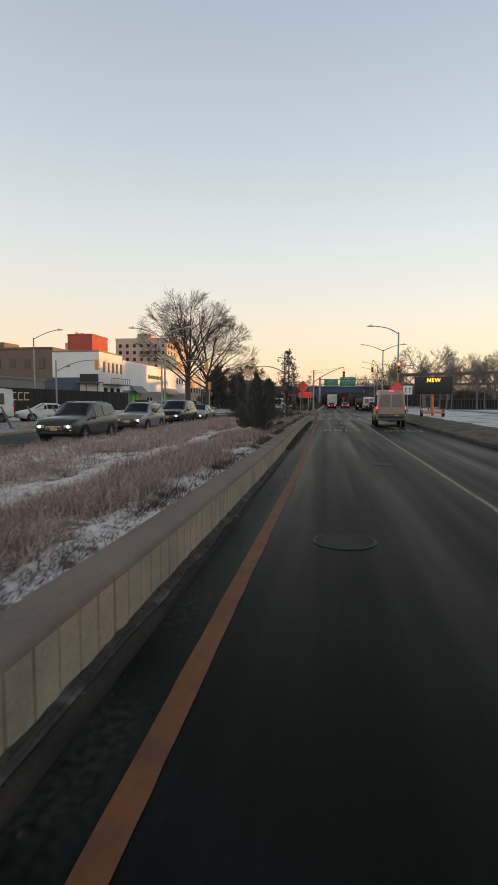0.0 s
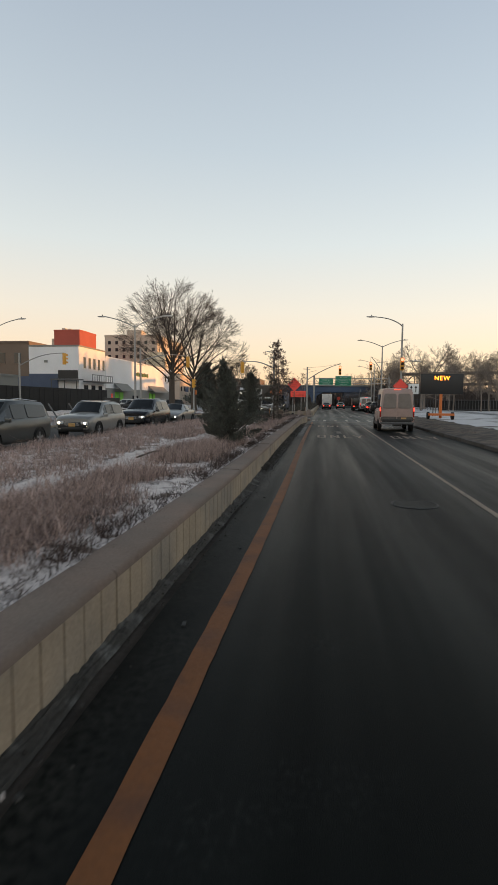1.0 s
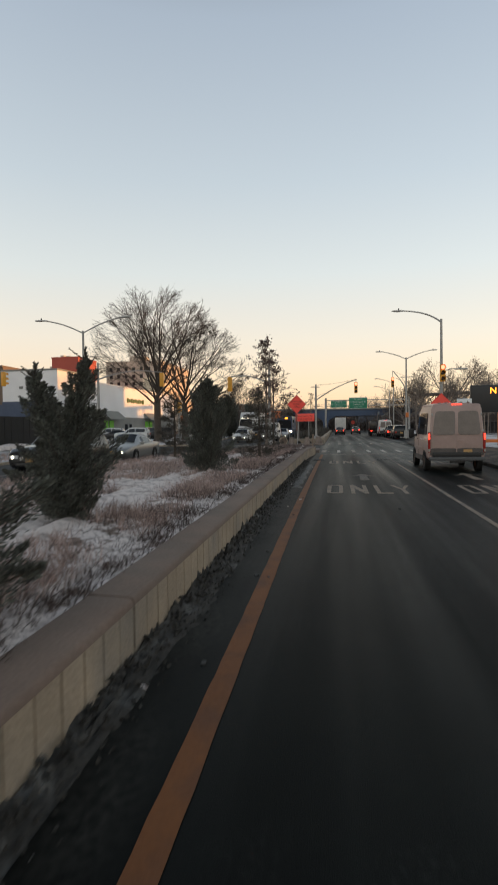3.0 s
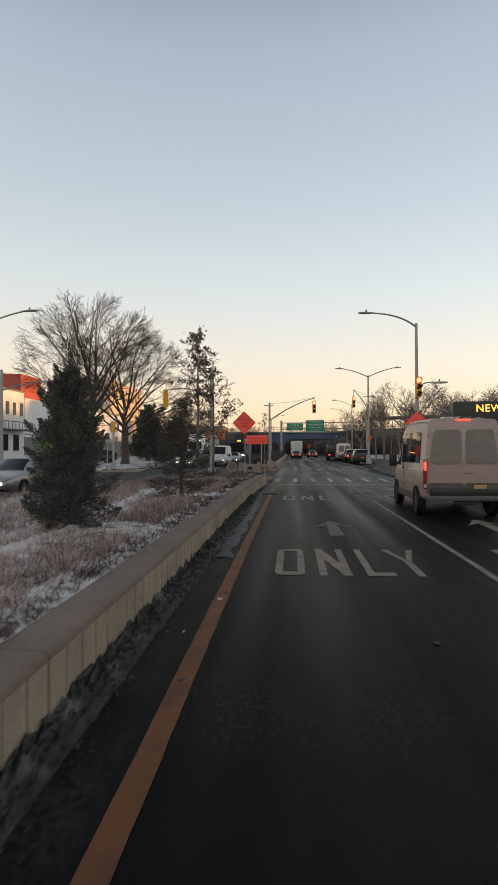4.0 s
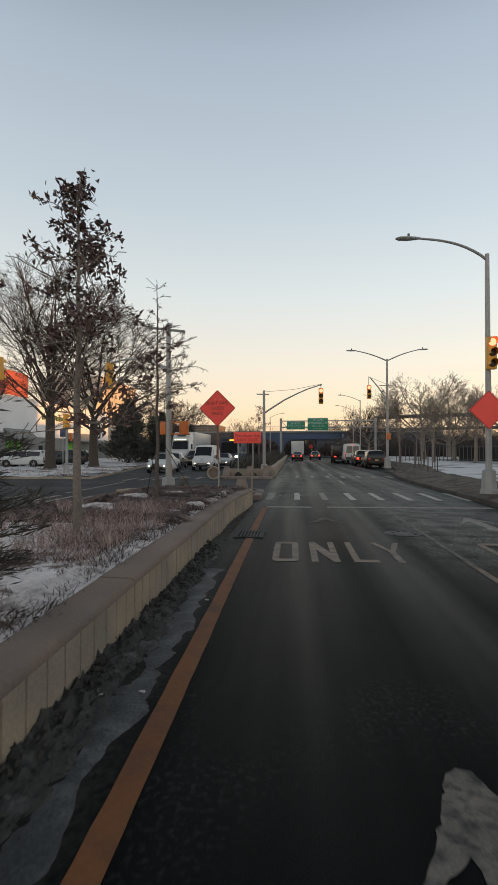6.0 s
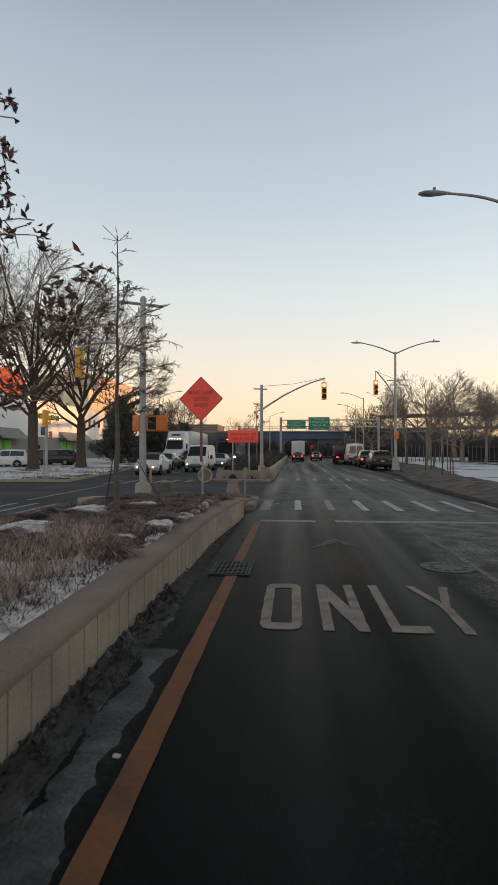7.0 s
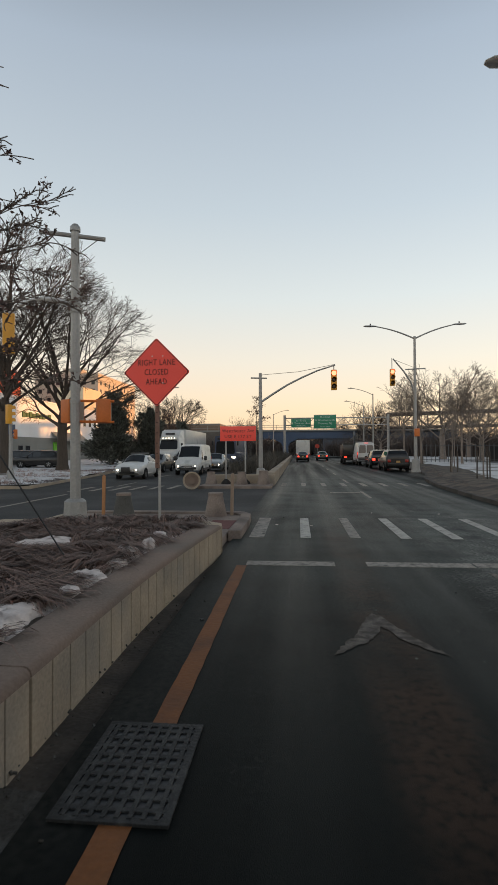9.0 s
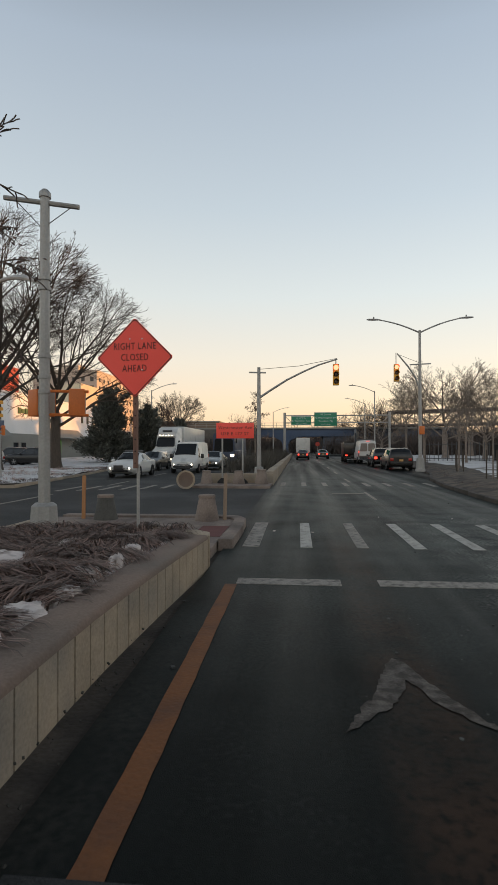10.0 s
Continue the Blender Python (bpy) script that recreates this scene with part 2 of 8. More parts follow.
SIGN_WHITE = mat("sign_white", (0.75, 0.76, 0.74), rough=0.5, vary=0.06, bump=0.0)
SIGN_WOOD = mat("reddish_wood", (0.21, 0.12, 0.09), rough=0.9, vary=0.35, scale=3, fine=30, bump=0.3, stretch=(8, 8, 0.6))
SIGN_INK = mat("faded_sign_ink", (0.065, 0.018, 0.013), rough=0.6, vary=0.15, bump=0.0)
INK = mat("sign_ink", (0.02, 0.015, 0.012), rough=0.6, vary=0.1, bump=0.0)
BARK = mat("bark", (0.075, 0.058, 0.045), rough=0.95, vary=0.35, scale=4, fine=30, bump=0.8, stretch=(3, 3, 0.5))
TWIG = mat("twigs", (0.045, 0.034, 0.028), rough=0.95, vary=0.3, bump=0.2)
PALE_BARK = mat("pale_bark", (0.21, 0.17, 0.14), rough=0.95, vary=0.4, scale=3, fine=20, bump=0.5)
OAK_BARK = mat("young_oak_bark", (0.115, 0.09, 0.075), rough=0.95, vary=0.4, scale=3, fine=20, bump=0.5)
OAK_LEAF = mat("dead_oak_leaves", (0.12, 0.075, 0.065), rough=0.85, vary=0.4, scale=6, fine=30, bump=0.0, island=0.5)
CEDAR = mat("cedar_foliage", (0.105, 0.107, 0.088), rough=0.9, vary=0.5, scale=3, fine=20, bump=0.0, island=0.5)
PINE = mat("pine_foliage", (0.075, 0.066, 0.052), rough=0.9, vary=0.5, scale=3, fine=20, bump=0.0, island=0.5)
BRUSH = mat("dry_brush", (0.36, 0.264, 0.228), rough=0.95, vary=0.3, scale=1.0, fine=6, bump=0.0, island=0.75)
STUBBLE = mat("dead_stubble", (0.075, 0.05, 0.04), rough=0.95, vary=0.3, scale=2, fine=8, bump=0.0, island=0.6)
ISLAND = mat("dirty_island_concrete", (0.25, 0.195, 0.16), rough=0.92, vary=0.3, scale=1.5, fine=30, bump=0.3, second=(0.13, 0.10, 0.085), mix=(0.45, 0.65), mixscale=1.4)
STRAP = mat("strap_grass", (0.145, 0.09, 0.07), rough=0.65, vary=0.3, scale=3, fine=12, bump=0.0, island=0.75)
LENS_RED = mat("red_lens_lit", (0.9, 0.05, 0.02), rough=0.4, vary=0.0, bump=0, emit=5.5, emit_color=(1.0, 0.15, 0.075))
LENS_DARK = mat("lens_dark", (0.05, 0.03, 0.015), rough=0.3, vary=0.1, bump=0)
LENS_PALE = mat("ped_lens", (0.35, 0.33, 0.28), rough=0.4, vary=0.15, bump=0)
HEADLIGHT = mat("headlight_lit", (0.9, 0.85, 0.7), rough=0.2, vary=0.0, bump=0, emit=8.0, emit_color=(1.0, 0.86, 0.62))
HEADLIGHT_OFF = mat("headlight_off", (0.5, 0.5, 0.5), rough=0.1, vary=0.1, bump=0, spec=0.8)
TAIL_LIT = mat("tail_lit", (0.8, 0.03, 0.01), rough=0.3, vary=0.0, bump=0, emit=2.6, emit_color=(1.0, 0.055, 0.03))
TAIL = mat("tail_lens", (0.30, 0.015, 0.01), rough=0.2, vary=0.05, bump=0, spec=0.8)
CAR_GLASS = glass_mat("car_glass", (0.018, 0.02, 0.022))
WINDOW = glass_mat("window_glass", (0.03, 0.033, 0.036), 0.08)
DUSTY_GLASS = mat("dusty_glass", (0.20, 0.165, 0.14), rough=0.5, vary=0.2, scale=3, fine=30, bump=0.05)
CHROME = mat("chrome", (0.55, 0.55, 0.55), rough=0.2, metal=0.9, vary=0.05, bump=0)
ALLOY = mat("alloy", (0.35, 0.35, 0.35), rough=0.35, metal=0.8, vary=0.1, bump=0)
PLATE = mat("plate", (0.5, 0.29, 0.1), rough=0.5, vary=0.1, bump=0)


def paint(name, c, rough=0.35, metal=0.0, dirt=0.25):
    return mat(name, c, rough=rough, metal=metal, vary=0.1, scale=1.2, fine=14, bump=0.03, second=tuple(v * 0.55 + 0.035 for v in c), mix=(0.55, 0.55 + dirt), mixscale=1.3, coat=0.25)


RUST = mat("rusty_wheel", (0.16, 0.10, 0.07), rough=0.8, vary=0.35, scale=8, fine=40, bump=0.3)
P_VAN = paint("dirty_white_van", (0.38, 0.265, 0.225), 0.5, 0, 0.3)
DARK_CONCRETE = mat("dark_concrete", (0.13, 0.115, 0.10), rough=0.95, vary=0.3, scale=0.3, fine=5, bump=0.1)
MUD = mat("road_mud", (0.10, 0.085, 0.075), rough=0.8, vary=0.3, scale=3, fine=30, bump=0.1)
BOLLARD_DARK = mat("dark_bollard", (0.085, 0.08, 0.07), rough=0.9, vary=0.3, scale=3, fine=30, bump=0.2)
P_WHITE = paint("white_paint", (0.62, 0.61, 0.58))
P_SILVER = paint("silver_paint", (0.27, 0.265, 0.25), 0.3, 0.4)
P_GREY = paint("grey_paint", (0.055, 0.058, 0.055), 0.28, 0.2)
P_BLACK = paint("black_paint", (0.010, 0.011, 0.013), 0.2)
P_DARK = paint("dark_paint", (0.022, 0.02, 0.019), 0.35, 0.3)
P_BLUE = paint("bus_blue", (0.03, 0.05, 0.10), 0.4)
P_RED = paint("red_paint", (0.45, 0.04, 0.02), 0.45)
P_BRIDGE = mat("bridge_blue", (0.05, 0.08, 0.14), rough=0.6, vary=0.2, scale=0.3, fine=6, bump=0.05)
BRIDGE_WALL = mat("bluish_abutment", (0.085, 0.10, 0.13), rough=0.85, vary=0.25, scale=0.3, fine=6, bump=0.1)
P_TRUSS = mat("rusty_steel", (0.09, 0.07, 0.06), rough=0.8, vary=0.3, scale=0.4, fine=4, bump=0.05)
WALL_WHITE = mat("painted_white_wall", (0.82, 0.81, 0.80), rough=0.85, vary=0.1, scale=0.3, fine=8, bump=0.05)
WALL_TAN = mat("tan_brick", (0.19, 0.14, 0.105), rough=0.9, vary=0.18, scale=0.5, fine=10, bump=0.1)
WALL_BLUE = mat("blue_wall", (0.085, 0.105, 0.155), rough=0.85, vary=0.15, scale=0.4, fine=8, bump=0.05)
WALL_GREY = mat("grey_panel", (0.24, 0.24, 0.22), rough=0.85, vary=0.12, scale=0.4, fine=8, bump=0.05)
WALL_CREAM = mat("cream_wall", (0.66, 0.56, 0.40), rough=0.85, vary=0.12, scale=0.3, fine=8, bump=0.05)
WALL_RED = mat("red_wall", (0.42, 0.095, 0.068), rough=0.85, vary=0.12, scale=0.2, fine=4, bump=0.05)
WALL_BRICK = mat("pale_brick", (0.56, 0.47, 0.38), rough=0.9, vary=0.12, scale=0.2, fine=4, bump=0.05)
SHOP_SIGN = mat("dark_green_sign", (0.05, 0.11, 0.03), rough=0.6, vary=0.1, bump=0.02)
GREEN_PAINT = mat("lime_green", (0.16, 0.50, 0.04), rough=0.6, vary=0.1, bump=0.02)
FENCE_BLACK = mat("black_boards", (0.02, 0.019, 0.018), rough=0.8, vary=0.4, scale=1, fine=10, bump=0.2)
GRAFFITI = mat("graffiti_cream", (0.6, 0.5, 0.32), rough=0.7, vary=0.1, bump=0)
GRIT = mat("plaza_red", (0.13, 0.042, 0.036), rough=0.9, vary=0.2, bump=0.2)
VMS_LED = mat("amber_led", (0.9, 0.3, 0.02), rough=0.4, vary=0, bump=0, emit=6.0, emit_color=(1.0, 0.30, 0.02))
FAR_WOOD = mat("far_brush", (0.09, 0.07, 0.06), rough=1.0, vary=0.3, scale=0.3, fine=3, bump=0.0)
KERB_DIRTY = mat("dirty_kerb", (0.062, 0.05, 0.04), rough=0.95, vary=0.35, scale=2, fine=30, bump=0.3, second=(0.05, 0.042, 0.034), mixscale=1.5)
FLAKED_LINE = mat("flaked_arrow", (0.115, 0.096, 0.078), rough=0.8, vary=0.5, scale=5, fine=70, bump=0.3, second=(0.038, 0.028, 0.021), mix=(0.36, 0.55), mixscale=8.0)
WORN_LINE = mat("worn_arrow", (0.16, 0.135, 0.11), rough=0.8, vary=0.45, scale=5, fine=70, bump=0.3, second=(0.04, 0.036, 0.031), mix=(0.44, 0.66), mixscale=11.0)
ROAD_PATCH = mat("road_patch", (0.075, 0.072, 0.066), rough=0.8, vary=0.4, scale=4, fine=40, bump=0.4, second=(0.035, 0.035, 0.034), mix=(0.4, 0.6), mixscale=2.5)
ICE = mat("grey_ice", (0.05, 0.052, 0.049), rough=0.62, vary=0.5, scale=5, fine=40, bump=0.5, second=(0.10, 0.104, 0.10), mix=(0.46, 0.66), mixscale=4.0, spec=0.3)


# ---- builders ----
class Mesh:
    """Gathers verts and faces for one part."""

    def __init__(self):
        self.v, self.f = [], []

    def add(self, verts, faces):
        k = len(self.v)
        self.v.extend(tuple(p) for p in verts)
        self.f.extend(tuple(i + k for i in f) for f in faces)
        return self

    def box(self, c, s, m=None):
        x, y, z = (d / 2 for d in s)
        vs = [Vector(p) for p in ((-x, -y, -z), (x, -y, -z), (x, y, -z), (-x, y, -z), (-x, -y, z), (x, -y, z), (x, y, z), (-x, y, z))]
        vs = [(m @ p if m else p) + Vector(c) for p in vs]
        return self.add(vs, [(0, 3, 2, 1), (4, 5, 6, 7), (0, 1, 5, 4), (1, 2, 6, 5), (2, 3, 7, 6), (3, 0, 4, 7)])

    def tube(self, pts, radii, sides=8, caps=True):
        """A swept round bar through pts."""
        pts = [Vector(p) for p in pts]
        if isinstance(radii, (int, float)):
            radii = [radii] * len(pts)
        rings, ref = [], None
        for i, p in enumerate(pts):
            d = (pts[min(i + 1, len(pts) - 1)] - pts[max(i - 1, 0)]).normalized()
            if ref is None:
                ref = d.orthogonal().normalized()
            ref = (ref - d * ref.dot(d)).normalized()
            side = d.cross(ref)
            rings.append([p + (ref * math.cos(a) + side * math.sin(a)) * radii[i] for a in (2 * math.pi * k / sides for k in range(sides))])
        vs = [q for r in rings for q in r]
        fs = []
        for i in range(len(rings) - 1):
            for k in range(sides):
                a, b = i * sides + k, i * sides + (k + 1) % sides
                fs.append((a, b, b + sides, a + sides))
        if caps:
            fs.append(tuple(range(sides))[::-1])
            fs.append(tuple((len(rings) - 1) * sides + k for k in range(sides)))
        return self.add(vs, fs)

    def lathe(self, profile, sides=16, centre=(0, 0, 0), axis="z", caps=True):
        """Turns (radius, height) pairs round an axis."""
        vs, fs = [], []
        for r, h in profile:
            for k in range(sides):
                a = 2 * math.pi * k / sides
                p = (r * math.cos(a), r * math.sin(a), h)
                p = {"z": p, "x": (h, p[0], p[1]), "y": (p[0], h, p[1])}[axis]
                vs.append(Vector(p) + Vector(centre))
        for i in range(len(profile) - 1):
            for k in range(sides):
                a, b = i * sides + k, i * sides + (k + 1) % sides
                fs.append((a, b, b + sides, a + sides) if axis != "y" else (a, a + sides, b + sides, b))
        n = (len(profile) - 1) * sides
        if caps and profile[0][0] > 1e-4:
            fs.append(tuple(range(sides))[::-1])
        if caps and profile[-1][0] > 1e-4:
            fs.append(tuple(n + k for k in range(sides)))
        return self.add(vs, fs)

    def loft(self, rings, closed=True, caps=True):
        n = len(rings[0])
        vs = [p for r in rings for p in r]
        fs = []
        for i in range(len(rings) - 1):
            for k in range(n if closed else n - 1):
                a, b = i * n + k, i * n + (k + 1) % n
                fs.append((a, b, b + n, a + n))
        if caps:
            fs.append(tuple(range(n))[::-1])
            fs.append(tuple((len(rings) - 1) * n + k for k in range(n)))
        return self.add(vs, fs)

    def prism(self, poly, z0, z1):
        n = len(poly)
        vs = [(x, y, z0) for x, y in poly] + [(x, y, z1) for x, y in poly]
        fs = [tuple(range(n))[::-1], tuple(range(n, 2 * n))] + [(k, (k + 1) % n, n + (k + 1) % n, n + k) for k in range(n)]
        return self.add(vs, fs)

    def data(self, name, material, smooth=40, bevel=0.0, fix=True):
        me = bpy.data.meshes.new(name)
        me.from_pydata([tuple(p) for p in self.v], [], self.f)
        if bevel or fix:
            bm = bmesh.new()
            bm.from_mesh(me)
            if fix:
                bmesh.ops.recalc_face_normals(bm, faces=bm.faces)
            if bevel:
                es = [e for e in bm.edges if len(e.link_faces) == 2 and e.calc_face_angle(0) > 0.6]
                bmesh.ops.bevel(bm, geom=es, offset=bevel, segments=2, profile=0.6, affect="EDGES", clamp_overlap=True)
            bm.to_mesh(me)
            bm.free()
        if material:
            me.materials.append(material)
        if smooth:
            me.shade_smooth()
            me.set_sharp_from_angle(angle=radians(smooth))
        return me


def part(name, m, material, parent=None, label="", smooth=40, bevel=0.0, fix=True, loc=None):
    """One mesh object, under a thing or a part."""
    me = m.data(name, material, smooth, bevel, fix) if isinstance(m, Mesh) else m
    if material and not me.materials:
        me.materials.append(material)
    ob = new(name, me)
    if parent is not None:
        ob.parent = parent
    if loc is not None:
        ob.matrix_basis = loc if isinstance(loc, Matrix) else Matrix.Translation(loc)
    if label:
        ob["label"] = label
    return ob


def thing(name, label, category, at=None, group="", kind=""):
    ob = new(name)
    ob.empty_display_size = 0.2
    if at is not None:
        ob.matrix_basis = at if isinstance(at, Matrix) else Matrix.Translation(at)
    return tagged(ob, label, category, group, kind)


def setting(name, m, material, label="", smooth=0, bevel=0.0, fix=True, category=""):
    return tagged(part(name, m, material, None, "", smooth, bevel, fix), label, category, "", "structure")


def lettering(body, size, depth, name, squeeze=1.0):
    """Words in the built-in font, as a mesh in the xz plane, centred."""
    cu = bpy.data.curves.new(name, "FONT")
    cu.body, cu.size, cu.extrude, cu.align_x, cu.align_y = body, size, depth, "CENTER", "CENTER"
    cu.resolution_u, cu.offset, cu.space_character = 2, -0.008 * size, 1.12
    ob = bpy.data.objects.new(name, cu)
    me = bpy.data.meshes.new_from_object(ob)
    bpy.data.objects.remove(ob)
    me.name = name
    me.transform(Matrix.Diagonal((squeeze, 1, 1, 1)) @ Euler((math.pi / 2, 0, 0)).to_matrix().to_4x4())
    return me


FAR_WRITING = 60.0      # beyond this the letters cannot be told apart singly


def phrase(holder, text, size, depth, material, at, label="", squeeze=1.0):
    """A line of words on a panel, centred at a place, each word a part."""
    data = [lettering(w, size, depth, "word", squeeze) for w in text.split()]
    spans = [max(v.co.x for v in d.vertices) - min(v.co.x for v in d.vertices) for d in data]
    gap = size * 0.52 * squeeze
    x = -(sum(spans) + gap * (len(spans) - 1)) / 2
    for d, w in zip(data, spans):
        ob = part("word", d, material, holder, label, loc=(at[0] + x + w / 2, at[1], at[2]))
        if at[1] > FAR_WRITING or holder.location.y > FAR_WRITING:
            tagged(ob, kind="stuff")
        x += w + gap


rng = random.Random(7)

# ---- setting: ground, roads, kerbs ----
def sheet(poly, z, thick=0.3):
    return Mesh().prism(poly, z - thick, z)


setting("ground", sheet([(-2500, -600), (2500, -600), (2500, 4000), (-2500, 4000)], -0.05), EARTH, "brown earth round the road, reaching the horizon", category="ground")

# the right-hand kerb line: straight, then swinging out to a parking bay
KERB_R = [(6.1, -30), (6.1, 60), (6.35, 66), (7.0, 71), (8.3, 76.5), (9.2, 83), (9.4, 100), (9.4, 150), (9.4, 330)]
road = setting("road", sheet([(-1.3, -30), *KERB_R, (-1.3, 330)], 0.0), ASPHALT, "dark worn asphalt road with painted lines", category="road")
opposite_road = setting("opposite_road", sheet([(-16.3, -30), (-9.2, -30), (-9.2, 38), (-6.0, 47.5), (-6.0, 54.1), (-1.3, 54.1), (-1.3, 64.6), (-4.6, 64.6), (-4.6, 330), (-17.5, 330), (-17.5, 110), (-15.0, 85), (-13.6, 75), (-12.3, 64), (-60, 64), (-60, 53), (-16.3, 53)], 0.0), ASPHALT_OLD, "grey asphalt opposite carriageway and side street", category="road")


def kerb_run(line, width, top, name, label, material=CONCRETE, z0=-0.1):
    """A kerb of real stones along a line, each a part."""
    holder = thing(name, label, "kerb", kind="structure")
    for (x0, y0), (x1, y1) in zip(line, line[1:]):
        d = Vector((x1 - x0, y1 - y0, 0))
        n = max(1, min(26, round(d.length / 2.4)))
        side = Vector((d.y, -d.x, 0)).normalized() * width
        for k in range(n):
            a = Vector((x0, y0, 0)) + d * (k / n) + d.normalized() * 0.008
            b = Vector((x0, y0, 0)) + d * ((k + 1) / n) - d.normalized() * 0.008
            s = rng.uniform(-0.008, 0.008)
            m = Mesh().prism([(p.x, p.y) for p in (a, b, b + side, a + side)], z0, top + s)
            part("kerbstone", m, material, holder, bevel=0.02, smooth=30)
    return holder


kerb_run(KERB_R[:-1], 0.16, 0.15, "kerb_right", "dirty concrete kerb beside the muddy verge", KERB_DIRTY)
kerb_run([(-36, 53), (-16.3, 53), (-16.3, -20)], 0.16, 0.14, "kerb_far", "concrete kerb of the opposite pavement")
kerb_run([(-17.5, 200), (-17.5, 110), (-15.0, 85), (-13.6, 75), (-12.3, 64), (-40.5, 64)], 0.16, 0.14, "kerb_far_north", "concrete kerb of the opposite pavement")
kerb_run([(-9.2, -20), (-9.2, 38), (-6.0, 47.5), (-6.0, 54.0)], 0.16, 0.15, "kerb_median", "concrete kerb of the planted median")


def relief(x0, x1, y0, y1, nx, ny, height, edge=None):
    """An uneven sheet with a height function."""
    m = Mesh()
    for j in range(ny + 1):
        y = y0 + (y1 - y0) * j / ny
        for i in range(nx + 1):
            u = i / nx
            xa, xb = edge(y) if edge else (x0, x1)
            x = xa + (xb - xa) * u
            m.v.append((x, y, height(x, y, u)))
    for j in range(ny):
        for i in range(nx):
            a = j * (nx + 1) + i
            m.f.append((a, a + 1, a + nx + 2, a + nx + 1))
    return m


def lumps(x, y, s, seed=0.0):
    return noise.noise(Vector((x * s + seed, y * s - seed, seed)))


# right verge: a low bank of earth and old snow behind the kerb, then a snowy lawn
def right_edge(y):
    for (xa, ya), (xb, yb) in zip(KERB_R, KERB_R[1:]):
        if ya <= y <= yb:
            return xa + (xb - xa) * (y - ya) / (yb - ya) + 0.16, 0
    return 9.56, 0


setting("verge", relief(0, 0, -30, 150, 10, 180, lambda x, y, u: 0.13 + 0.22 * min(1, u * 2) + 0.05 * lumps(x, y, 1.5), lambda y: (right_edge(y)[0], right_edge(y)[0] + 2.75)),
        VERGE_MUD, "muddy brown verge with leaf litter behind the kerb", smooth=60)
setting("lawn", relief(0, 0, -30, 150, 24, 90, lambda x, y, u: 0.34 + 0.05 * lumps(x, y, 0.4), lambda y: (right_edge(y)[0] + 2.6, 62)),
        LAWN, "park lawn under patchy snow", smooth=60)
setting("path", relief(0, 0, 30, 110, 3, 40, lambda x, y, u: 0.41 + 0.01 * lumps(x, y, 0.6), lambda y: (17.5 + 0.02 * y, 19.0 + 0.02 * y)), PAVING, "concrete path across the snowy lawn", smooth=60)
setting("pavement", relief(0, 0, -30, 53, 14, 60, lambda x, y, u: 0.13 + 0.03 * lumps(x, y, 0.7) + (0.12 * max(0, lumps(x, y, 0.35, 3)) if u < 0.75 else 0), lambda y: (-36, -16.46)),
        PAVING, "opposite pavement and yard with frozen snow", smooth=60)
setting("pavement_north", relief(0, 0, 64, 200, 14, 90, lambda x, y, u: 0.13 + 0.03 * lumps(x, y, 0.7) + (0.22 * max(0, lumps(x, y, 0.3, 5)) if u > 0.2 else 0), lambda y: (-40.5, float(np.interp(y, [64, 75, 85, 110], [-12.46, -13.76, -15.16, -17.66])))),
        LAWN, "opposite verge with trees and lying snow", smooth=60)

# ---- the planted median ----
def median_left(y):
    if y < 38:
        return -9.04
    if y < 47.5:
        return -9.04 + 3.2 * (y - 38) / 9.5
    return -5.84


def wall_x(y):
    """The road face of the median wall: a faint bow, then a turn outwards at the end."""
    return -1.57 + 0.08 * math.exp(-((y - 14) / 10) ** 2) + (0.27 * ((y - 45.5) / 4.1) ** 1.4 if y > 45.5 else 0)


def bed_height(x, y):
    back = x - median_left(y)
    return min(0.16 + 0.22 * max(back, 0), 0.46) + 0.05 * lumps(x, y, 0.8) + 0.03 * lumps(x, y, 2.7, 4)


setting("median_bed", relief(0, 0, -30, 49.6, 26, 260, lambda x, y, u: bed_height(x, y) if u < 0.97 else 0.43, lambda y: (median_left(y), wall_x(y) - 0.36)),
        MEDIAN, "raised planting bed with snow patches and leaf litter", smooth=60)

